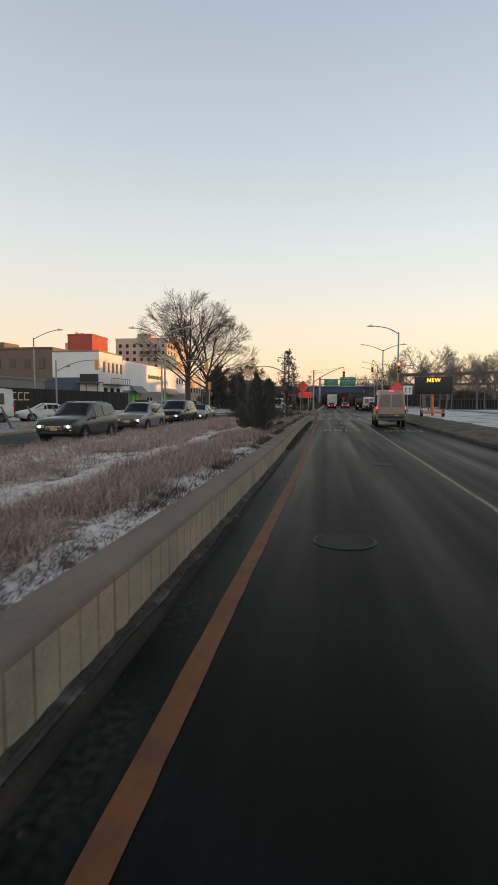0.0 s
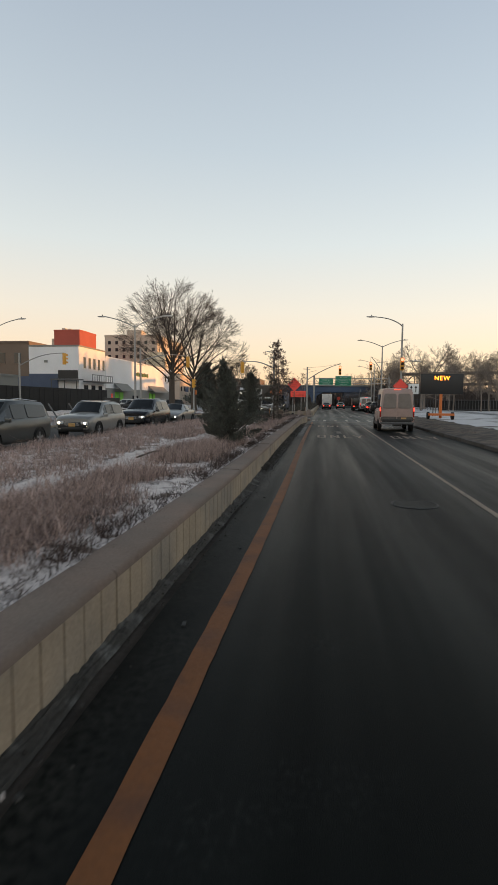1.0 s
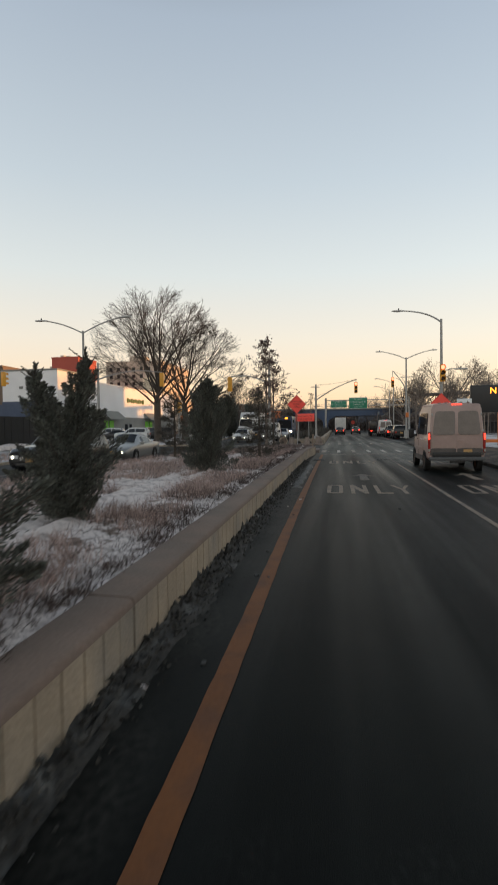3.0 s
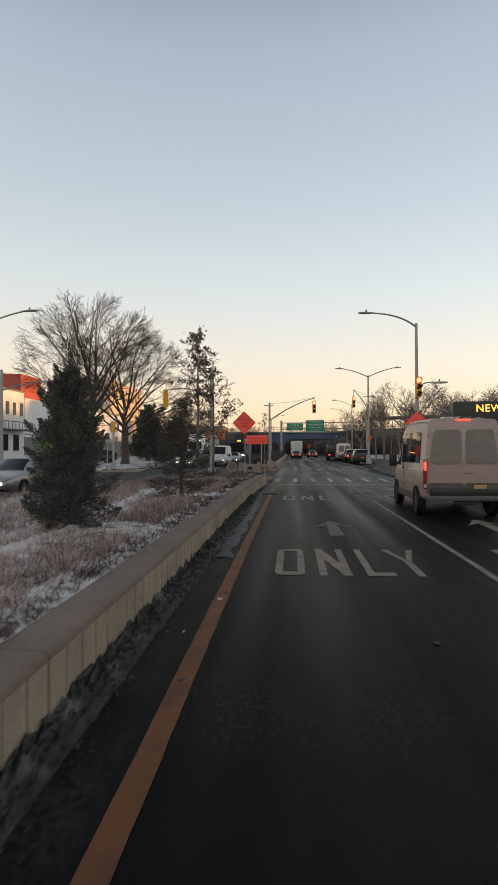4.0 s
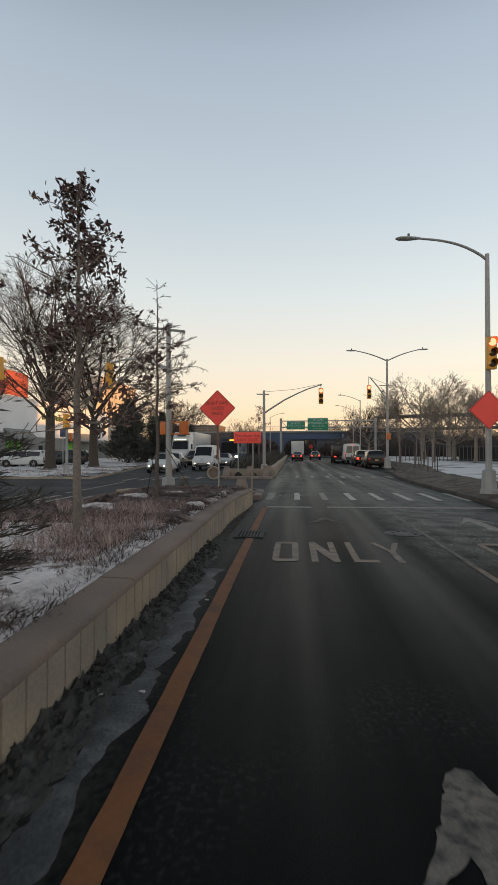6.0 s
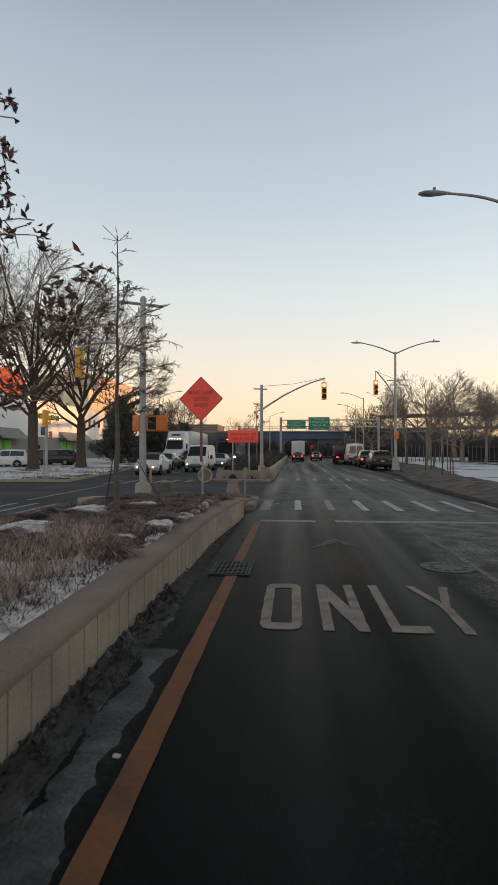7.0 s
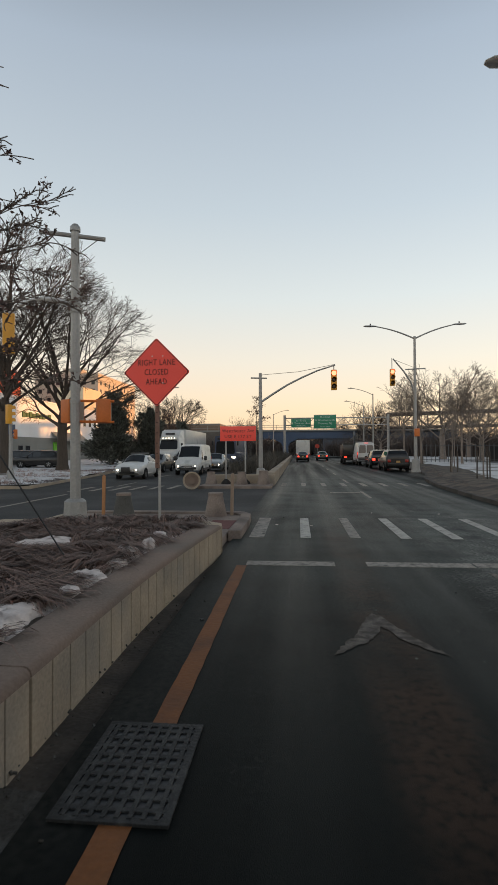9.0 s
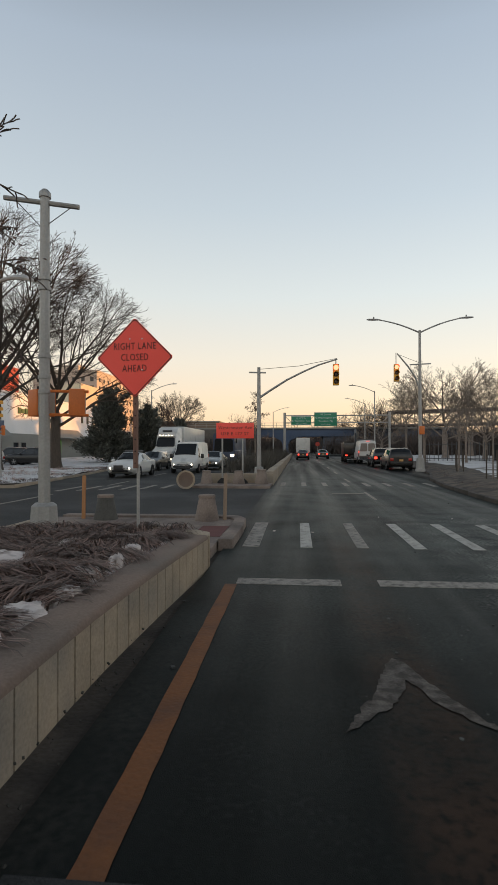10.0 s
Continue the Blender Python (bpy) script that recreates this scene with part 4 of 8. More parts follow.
# lamp on the right bank with two lanterns and a signal arm
lamp_2 = thing("street_lamp", "grey street lamp with two lanterns and a signal arm", "street lamp", (7.4, 75.0, 0.3))
octagon_pole(lamp_2, 0, 0, 0, 8.6, 0.12, 0.075)
base_cover(lamp_2, 0, 0, 0, 0.27, 0.85)
for s in (-1, 1):
    part("arm", Mesh().tube(arc((0, 0, 8.45), (s * 2.5, 0, 9.3), 0.1), [0.05 - 0.0015 * k for k in range(11)], 8), STEEL, lamp_2)
    lamp_head(lamp_2, (s * 2.5, 0, 9.3), (s, 0, 0.03))
part("crossbar", Mesh().tube([(-0.6, 0, 6.5), (0.65, 0, 6.55)], 0.04, 7), STEEL, lamp_2)
part("mast_arm", Mesh().tube([(0, 0, 4.9), (-0.25, 0, 5.7), (-0.7, 0, 6.4), (-1.35, 0, 7.2)], [0.06, 0.055, 0.05, 0.04], 8), STEEL, lamp_2)
part("guy_wire", Mesh().tube([(0, 0, 6.6), (-1.3, 0, 7.15)], 0.012, 5), DARK_STEEL, lamp_2)
part("hanger", Mesh().tube([(-1.42, 0, 7.25), (-1.42, 0, 6.5)], 0.025, 6), STEEL, lamp_2)
signal_head(lamp_2, (-1.42, -0.1, 6.0), 0, True)
part("control_box", Mesh().box((0.06, -0.15, 2.5), (0.3, 0.25, 0.5)), ORANGE_BOX, lamp_2, "orange control box", bevel=0.03)

# rectangular orange sign on the second island
detour = thing("detour_sign", "orange rectangular detour sign on two stands", "road sign", (-2.9, 66.3, 0.1))
part("sign_panel", Mesh().box((0, 0, 2.45), (1.75, 0.02, 0.72)), ORANGE_SIGN, detour, "orange panel", bevel=0.006)
phrase(detour, "Westchester Ave", 0.23, 0.002, INK, (0, -0.014, 2.58), "black letters", 0.85)
phrase(detour, "USE E 177 ST", 0.215, 0.002, INK, (0, -0.014, 2.3), "black letters")
for x in (-0.6, 0.35):
    part("post", Mesh().box((x, 0.05, 1.2), (0.07, 0.05, 2.3)), STEEL, detour, bevel=0.005)
    part("foot", Mesh().lathe([(0.25, 0), (0.22, 0.1), (0.06, 0.25)], 10, (x, 0.05, 0)), RUBBER, detour)


def bollard(x, y, z, s=1.0, tilt=0.0, mt=ISLAND):
    """A truncated concrete cone."""
    b = thing("bollard", "weathered concrete cone bollard on the island", "bollard", pose(x, y, z, tilt, 0, rng.uniform(0, 90)), "concrete bollards")
    part("cone", Mesh().lathe([(0.29 * s, 0), (0.28 * s, 0.06 * s), (0.185 * s, 0.54 * s), (0.17 * s, 0.56 * s), (0.0, 0.56 * s)], 20), mt, b, smooth=30)
    part("cap", Mesh().lathe([(0.2 * s, 0.53 * s), (0.2 * s, 0.585 * s), (0.18 * s, 0.60 * s), (0.0, 0.60 * s)], 20), ISLAND, b, smooth=30)


bollard(-4.4, 53.7, 0.12, 0.94, mt=BOLLARD_DARK)
bollard(-2.05, 53.7, 0.12, 0.96)
bollard(-1.65, 66.0, 0.11, 1.1)
bollard(-2.7, 66.0, 0.11, 1.0)
bollard(-4.2, 66.1, 0.11, 1.0)


def marker_post(x, y, z, h, material, label):
    p = thing("marker_post", label, "post", pose(x, y, z, rng.uniform(-3, 3), rng.uniform(-3, 3), 0))
    part("stake", Mesh().box((0, 0, h / 2), (0.08, 0.05, h)), material, p, bevel=0.006)
    part("tip", Mesh().lathe([(0.03, h), (0.025, h + 0.03)], 8), material, p)


marker_post(-4.95, 53.75, 0.1, 1.0, STAKE, "faded orange wooden marker stake")
marker_post(-1.66, 53.8, 0.1, 1.05, WOOD, "weathered wooden marker stake")
# concrete ring lying on its side by the second island
tyre = thing("concrete_ring", "hollow concrete bollard lying on its side", "bollard", pose(-4.75, 64.1, 0.4, 0, 0, 12))
part("shell", Mesh().lathe([(0.2, 0.62), (0.4, 0.0), (0.4, -0.05), (0.33, -0.05), (0.31, 0.0), (0.14, 0.55)], 24, (0, 0, 0), "y"), CONCRETE, tyre)
part("core", Mesh().lathe([(0.325, -0.01), (0.29, 0.0), (0.27, 0.05), (0.24, 0.05), (0.22, -0.01), (0.17, -0.01), (0.15, 0.05), (0.12, 0.05), (0.1, 0.0), (0.0, -0.01)], 24, (0, 0, 0), "y"), COPING, tyre, "stepped grooved end")

# two-arrow lane sign
lane_sign = thing("lane_sign", "white lane arrow sign on a steel post", "road sign", (6.75, 46.0, 0.3))
part("post", Mesh().tube([(0, 0, 0), (0, 0, 2.85)], 0.03, 8), STEEL, lane_sign)
panel = part("sign_panel", Mesh().box((0, -0.05, 2.42), (0.76, 0.012, 0.76)), SIGN_WHITE, lane_sign, bevel=0.004)
for x in (-0.17, 0.17):
    part("arrow", Mesh().add([(x + a, -0.058, 2.42 + b) for a, b in ((-0.03, -0.25), (0.03, -0.25), (0.03, 0.08), (0.1, 0.08), (0.0, 0.26), (-0.1, 0.08), (-0.03, 0.08))], [tuple(range(7))]), INK, panel, smooth=0, fix=False)

# message board on a trailer behind the kerb
vms = thing("message_board", "black portable message board with amber letters", "message board", (9.4, 48.9, 0.35))
part("cabinet", Mesh().box((0, 0, 2.85), (3.3, 0.25, 1.6)), BLACK, vms, bevel=0.03)
part("lettering", lettering("NEW", 0.5, 0.004, "lettering"), VMS_LED, vms, "amber lit letters", loc=(0.0, -0.131, 3.3))
part("mast", Mesh().box((0, 0.1, 1.1), (0.2, 0.2, 2.0)), ORANGE_BOX, vms, bevel=0.01)
part("trailer", Mesh().box((0, 0.1, 0.4), (2.0, 1.0, 0.18)), ORANGE_BOX, vms, bevel=0.02)
for x in (-0.95, 0.95):
    part("tyre", Mesh().lathe([(0.2, -0.09), (0.3, -0.09), (0.3, 0.09), (0.2, 0.09)], 16, (x, 0.1, 0.3), "x"), RUBBER, vms)

# gantry with two green direction signs
gantry = thing("sign_gantry", "steel gantry with green direction signs over the road", "sign gantry", (0, 131, 0))
for x in (-2.2, 15.0):
    part("post", Mesh().tube([(x, 0, 0), (x, 0, 7.6)], 0.22, 10), STEEL, gantry)
for z in (5.9, 7.1):
    part("chord", Mesh().tube([(-2.2, 0, z), (15.0, 0, z)], 0.09, 8), STEEL, gantry)
for k in range(14):
    m = Mesh()
    x = -2.2 + 17.2 * k / 14
    m.tube([(x, 0, 5.9 if k % 2 else 7.1), (x + 17.2 / 14, 0, 7.1 if k % 2 else 5.9)], 0.05, 5)
    part("lattice_bar", m, STEEL, gantry)
for x, z, w, h, words in ((0.55, 6.25, 3.3, 1.5, ("E 177 St", "E Tremont Ave", "LEFT 2 LANES")), (4.55, 6.45, 3.7, 2.35, ("95 South", "G Washington Br", "Trenton, NJ", "RIGHT LANE"))):
    g = part("sign_panel", Mesh().box((x, -0.3, z), (w, 0.06, h)), GREEN_SIGN, gantry, "green direction sign", bevel=0.01)
    for e in (1, -1):
        part("border", Mesh().box((x, -0.334, z + e * (h / 2 - 0.06)), (w - 0.1, 0.006, 0.05)), SIGN_WHITE, g)
    for j, word in enumerate(words):
        phrase(g, word, 0.42 if j not in (len(words) - 1,) else 0.26, 0.004, SIGN_WHITE, (x, -0.336, z + h / 2 - 0.38 - j * (h - 0.5) / (len(words) - 0.6)))

# ---- trees and plants ----
def grow(r, p, d, length, radius, level, top, out, up=0.25, wild=0.35, split=(2, 3), shrink=0.72, droop=0.0, minlen=0.25):
    """Adds one branch and, from it, its children; out: lists of (points, radii) by level."""
    n = 4 if level < 3 else 3
    pts, rad = [Vector(p)], [radius]
    d = Vector(d).normalized()
    for k in range(n):
        d = (d + Vector((r.gauss(0, 1), r.gauss(0, 1), r.gauss(0, 1))) * wild * 0.32 + Vector((0, 0, up * 0.25 - droop))).normalized()
        pts.append(pts[-1] + d * (length / n))
        rad.append(radius * (1 - 0.36 * (k + 1) / n))
    out[min(level, len(out) - 1)].append((pts, rad))
    if level >= top or length < minlen:
        return
    kids = r.randint(*split)
    for k in range(kids):
        a = 2 * math.pi * (k + r.random() * 0.7) / kids
        s = d.orthogonal().normalized()
        side = s * math.cos(a) + d.cross(s) * math.sin(a)
        nd = (d + side * r.uniform(0.35, 0.85) + Vector((0, 0, up * 0.4))).normalized()
        grow(r, pts[-1], nd, length * shrink * r.uniform(0.8, 1.15), rad[-1] * 0.8, level + 1, top, out, up, wild, split, shrink, droop, minlen)
    for k in range(1, n):
        if r.random() < 0.55:
            a = r.random() * 2 * math.pi
            s = d.orthogonal().normalized()
            side = s * math.cos(a) + d.cross(s) * math.sin(a)
            nd = (d * 0.5 + side * r.uniform(0.5, 0.9) + Vector((0, 0, up * 0.5))).normalized()
            grow(r, pts[k], nd, length * shrink * r.uniform(0.55, 0.85), rad[k] * 0.5, level + 1, top, out, up, wild, split, shrink, droop, minlen)


def wood_mesh(branches, sides):
    m = Mesh()
    for pts, rad in branches:
        m.tube(pts, [max(q, 0.006) for q in rad], sides, caps=False)
    return m


def bare_tree(name, label, at, seed, height, trunk, radius, top=6, up=0.3, wild=0.35, spread=0.5, limbs=5, shrink=0.74, bark=BARK, twig=TWIG, group="bare trees", split=(2, 3), thin=1.0, minr=0.006):
    """A leafless tree: tapered trunk, ascending limbs, and a crown of fine twigs."""
    r = random.Random(seed)
    t = thing(name, label, "tree", at, group)
    out = [[], [], [], [], [], [], []]
    pts = [Vector((0, 0, -0.1))]
    lean = Vector((r.uniform(-0.05, 0.05), r.uniform(-0.05, 0.05), 1))
    for k in range(4):
        pts.append(pts[-1] + Vector((lean.x + r.uniform(-0.04, 0.04), lean.y + r.uniform(-0.04, 0.04), 1)) * (trunk / 4))
    rad = [radius * 1.35, radius, radius * 0.92, radius * 0.88, radius * 0.85]
    first = (height - trunk) * 0.36
    for k in range(limbs):
        a = 2 * math.pi * (k + r.uniform(-0.2, 0.2)) / limbs
        tilt = spread * r.uniform(0.5, 1.2) if k else 0.1
        grow(r, pts[-1] - Vector((0, 0, r.uniform(0, trunk * 0.15))), (math.cos(a) * tilt, math.sin(a) * tilt, 1), first * r.uniform(0.85, 1.15), radius * r.uniform(0.42, 0.6), 1, top, out, up, wild, split, shrink)
    tm = Mesh().tube(pts, rad, 10, caps=False)
    tr = part("trunk", tm, bark, t, smooth=60, fix=False)
    for b in out[1]:
        part("limb", wood_mesh([b], 7), bark, t, smooth=60, fix=False)
    fine = [b for lev in out[2:] for b in lev]
    tagged(part("crown", wood_mesh([(p, [max(q * thin, minr) for q in s]) for p, s in fine], 3), twig, t, smooth=0, fix=False), kind="stuff")
    return t


def elm(label, at, seed, trunk, radius, centre, size, limbs, spread, leader=True, name="elm_tree", bark=BARK, twig=TWIG, group="bare trees", fine=0.008):
    """A leafless elm: a trunk that forks into long rising limbs, side boughs all along them, and fine twigs that fill a rounded crown."""
    r = random.Random(seed)
    t = thing(name, label, "tree", at, group)
    by_level = [[], [], [], [], []]
    mid = Vector((0, 0, centre))

    def room(p, d):
        """How far from p along d the crown's outline lies."""
        q, e = p - mid, Vector((d.x / size[0], d.y / size[0], d.z / size[1]))
        q = Vector((q.x / size[0], q.y / size[0], q.z / size[1]))
        a, b, c = e.dot(e), q.dot(e), q.dot(q) - 1
        return max(0.25, (-b + math.sqrt(max(b * b - a * c, 0.0))) / a)

    def run(p, d, length, rad, level, rise):
        n = (9, 7, 5, 4, 3)[level]
        pts, rads = [p.copy()], [rad]
        d = d.normalized()
        taper = (0.85, 0.82, 0.7, 0.5, 0.4)[level]
        kids = []
        for k in range(n):
            wob = Vector((r.gauss(0, 1), r.gauss(0, 1), r.gauss(0, 1))) * (0.075, 0.09, 0.12, 0.15, 0.17)[level]
            d = (d + wob + Vector((0, 0, rise))).normalized()
            pts.append(pts[-1] + d * (length / n))
            rads.append(rad * (1 - taper * (k + 1) / n))
            kids.append((pts[-1], d.copy(), (k + 1) / n, rads[-1]))
        by_level[level].append((pts, rads))
        if level == 4:
            return
        turn = r.random() * 6.283
        for q, dd, u, rr in kids:
            if u < (0.25, 0.2, 0.1, 0.2)[level]:
                continue
            for _ in range((1, 1, 2 if r.random() < 0.3 else 1, 1)[level]):
                turn += 2.4 + r.uniform(-0.5, 0.5)
                s = dd.orthogonal().normalized()
                side = s * math.cos(turn) + dd.cross(s) * math.sin(turn)
                away = Vector((q.x, q.y, 0))
                if away.length > 0.01:
                    side = (side + away.normalized() * 0.5).normalized()
                nd = (dd * r.uniform(0.8, 1.1) + side * r.uniform(0.5, 0.85)).normalized()
                want = length * (0.60, 0.55, 0.52, 0.55)[level] * r.uniform(0.75, 1.2) * (1.1 - 0.45 * u)
                space = room(q, nd)
                if space < 0.5 and r.random() < (0.0, 0.3, 0.6, 0.75)[level]:
                    continue
                nl = min(want, space * r.uniform(0.7, 1.2) + 0.15)
                run(q, nd, nl, min(rr * 0.6, rad * 0.42), level + 1, rise * 0.5 + r.uniform(-0.03, 0.03))

    top = Vector((r.uniform(-0.1, 0.1), 0, trunk))
    part("trunk", Mesh().tube([Vector((0, 0, -0.1)), Vector((0.02, 0, 0.5)), Vector((-0.03, 0.03, trunk * 0.55)), top, top + Vector((0, 0, 0.9))], [radius * 1.5, radius * 1.08, radius * 0.95, radius * 0.92, radius * 0.6], 12, caps=False), bark, t, smooth=60, fix=False)
    crown_top = centre + size[1]
    for k in range(limbs):
        a = 2 * math.pi * (k * 0.382 + r.uniform(-0.05, 0.05))
        u = max(0.0, k / (limbs - 1))
        up = leader and k == 0
        tilt = 0.05 if up else spread * (2.4 - 1.75 * u) * r.uniform(0.8, 1.2)
        d = Vector((math.cos(a) * tilt, math.sin(a) * tilt, 1)).normalized()
        p = top + Vector((0, 0, -0.7 + (crown_top - trunk) * 0.30 * u if not up else 0))
        run(p, d, room(p, d) * (0.82 if up else r.uniform(0.9, 1.03)), radius * (0.5 if up else 0.26 + 0.12 * r.random()), 0, 0.0 if up else 0.035 if u > 0.35 else -0.004)
    for b in by_level[0]:
        part("limb", wood_mesh([b], 7), bark, t, smooth=60, fix=False)
    tagged(part("bough_wood", wood_mesh([(p, [max(q, 0.013) for q in w]) for p, w in by_level[1] + by_level[2]], 4), bark, t, smooth=60, fix=False), kind="stuff")
    tagged(part("crown", wood_mesh([(p, [max(fine, min(q, 0.014)) for q in w]) for p, w in by_level[3] + by_level[4]], 3), twig, t, smooth=0, fix=False), kind="stuff")
    return t


elm("large leafless elm with a wide twiggy crown", (-21.2, 77.5, 0.15), 11, 4.6, 0.42, 10.6, (8.0, 7.7), 17, 0.62)
elm("leafless elm with arching twigs beside a larger one", (-19.4, 83.0, 0.15), 29, 3.9, 0.42, 9.0, (8.2, 6.9), 16, 0.72, False)
far_tree = bare_tree("street_tree", "distant leafless tree behind the traffic", (-26, 150, 0.1), 5, 12, 2.6, 0.25, top=5, spread=0.85, limbs=7, shrink=0.74, minr=0.022)
elm("rounded leafless tree behind the waiting traffic", (-18.2, 122.0, 0.1), 57, 2.6, 0.22, 6.2, (4.6, 4.0), 10, 0.8)
plane = elm("leafless park tree with a rounded crown of pale twisting branches", (20.4, 118, 0.3), 31, 3.2, 0.40, 8.3, (7.4, 5.7), 10, 1.05, False, "plane_tree", PALE_BARK, PALE_BARK, "park trees", 0.013)
plane_2 = elm("leafless park tree with a rounded crown of pale twisting branches", (33, 112, 0.3), 37, 3.0, 0.36, 7.2, (6.4, 4.9), 9, 1.1, False, "plane_tree", PALE_BARK, PALE_BARK, "park trees", 0.013)
slender = bare_tree("slender_tree", "slender pale park tree with a bare upright crown", (12.5, 96, 0.3), 71, 8.5, 3.2, 0.11, top=5, spread=0.5, limbs=5, shrink=0.7, up=0.3, wild=0.5, bark=PALE_BARK, twig=PALE_BARK, group="slender park trees", minr=0.014)
for x, y, s, rz in ((15.6, 93, 0.95, 100), (19.6, 92, 0.9, 220), (21.5, 97, 1.05, 280), (24, 90, 0.9, 340), (26.6, 95, 1.0, 20), (13.2, 108, 1.15, 80), (29.5, 89, 0.95, 200), (32, 94, 1.0, 260)):
    copy_thing(slender, pose(x, y, 0.3, 0, 0, rz)).scale = (s, s, s)
for k, (x, y, s, rz) in enumerate(((14.5, 136, 0.7, 40), (28.5, 133, 1.0, 100), (39, 124, 1.05, 200), (46, 118, 1.0, 300), (21, 104, 0.72, 150), (29, 98, 0.68, 250), (53, 110, 1.0, 20), (37, 140, 1.0, 80))):
    copy_thing(plane if k % 2 else plane_2, pose(x, y, 0.3, 0, 0, rz)).scale = (s, s, s)
for x, y, s, rz in ((-13, 170, 0.8, 90), (-36, 165, 1.1, 200), (10.5, 190, 0.9, 120), (18, 175, 1.1, 60), (24, 200, 1.2, 160)):
    copy_thing(far_tree, pose(x, y, 0, 0, 0, rz)).scale = (s, s, s)

sapling = bare_tree("young_street_tree", "thin young bare tree tied between wooden stakes", (8.7, 66.5, 0.3), 41, 4.2, 2.2, 0.035, top=4, spread=0.5, limbs=4, shrink=0.7, bark=PALE_BARK, twig=PALE_BARK, group="staked young trees", thin=0.8)
for dx, dy in ((-0.28, 0.1), (0.3, 0.05), (0.05, -0.3)):
    part("stake", Mesh().tube([(dx, dy, -0.1), (dx * 0.95, dy, 1.35)], 0.032, 7), BARK, sapling)
for x, y, s, rz in ((9.4, 74.2, 1.0, 80), (11.2, 80, 0.95, 10), (11.2, 60, 1.0, 200), (11.6, 92, 1.0, 140)):
    copy_thing(sapling, pose(x, y, 0.3, 0, 0, rz)).scale = (s, s, s)


def leaf_cloud(m, r, centre, spread, n, size):
    """Crumpled leaves of two folded halves."""
    c = Vector(centre)
    for _ in range(n):
        p = c + Vector((r.gauss(0, 1) * spread[0], r.gauss(0, 1) * spread[1], r.gauss(0, 1) * spread[2]))
        a = Vector((r.gauss(0, 1), r.gauss(0, 1), r.gauss(0, 1))).normalized()
        b = a.orthogonal().normalized()
        b = b * math.cos(r.random() * 6.3) + a.cross(b) * math.sin(r.random() * 6.3)
        s = size * r.uniform(0.6, 1.3)
        f = a.cross(b) * s * 0.35
        m.add([p - a * s, p + b * s * 0.45 + f, p + a * s, p - b * s * 0.45 + f], [(0, 1, 2), (0, 2, 3)])


def leafy_oak(label, at, seed, height, crown_base, width, leaves, clumps, radius):
    """A young pin oak that keeps its dead leaves in clumps."""
    r = random.Random(seed)
    t = thing("pin_oak", label, "tree", at, "young oaks in the median")
    trunk = [(r.uniform(-0.03, 0.03) * k / 8, r.uniform(-0.03, 0.03), height * k / 10 - 0.05) for k in range(11)]
    part("trunk", Mesh().tube(trunk, [radius * (1.15 - 0.1 * k) for k in range(11)], 8, caps=False), PALE_BARK, t, smooth=60, fix=False)
    twigs, leaf = [], Mesh()
    for k in range(clumps):
        u = ((k + r.random()) / clumps) ** 1.15
        z = crown_base + (height - crown_base) * u
        a = r.random() * 6.283
        reach = width * 0.5 * ((1.0 - 0.55 * u) if u < 0.55 else 0.95 * (1.12 - u)) * r.uniform(0.4, 1.15)
        tip = Vector((math.cos(a) * reach, math.sin(a) * reach, z + reach * r.uniform(-0.15, 0.8)))
        start = Vector((0, 0, z))
        mid = start.lerp(tip, 0.5) + Vector((r.gauss(0, 1), r.gauss(0, 1), r.gauss(0.4, 1))) * reach * 0.12
        twigs.append(([start, mid, tip], [0.016, 0.009, 0.004]))
        for j in range(7):
            q = mid.lerp(tip, r.uniform(-0.3, 1.0))
            e = q + Vector((r.gauss(0, 0.15), r.gauss(0, 0.15), r.gauss(0.05, 0.12))) * width / 2.2 * (1.1 - 0.6 * u)
            m_ = q.lerp(e, 0.5) + Vector((r.gauss(0, 0.02), r.gauss(0, 0.02), 0.025))
            twigs.append(([q, m_, e], [0.006, 0.0045, 0.003]))
            if r.random() < leaves:
                leaf_cloud(leaf, r, e, (0.075, 0.075, 0.06), r.randint(12, 26), 0.054)
        if leaves > 0.3 and r.random() < 0.85:
            leaf_cloud(leaf, r, tip, (0.10, 0.10, 0.08), 54, 0.06)
    tagged(part("twig_wood", wood_mesh(twigs, 4), PALE_BARK, t, smooth=0, fix=False), kind="stuff")
    tagged(part("leaves", leaf, OAK_LEAF, t, smooth=0, fix=False), kind="stuff")
    return t


leafy_oak("young pin oak holding clumps of dead brown leaves", (-3.12, 39.9, 0.45), 3, 5.22, 1.6, 2.7, 0.30, 48, 0.065)


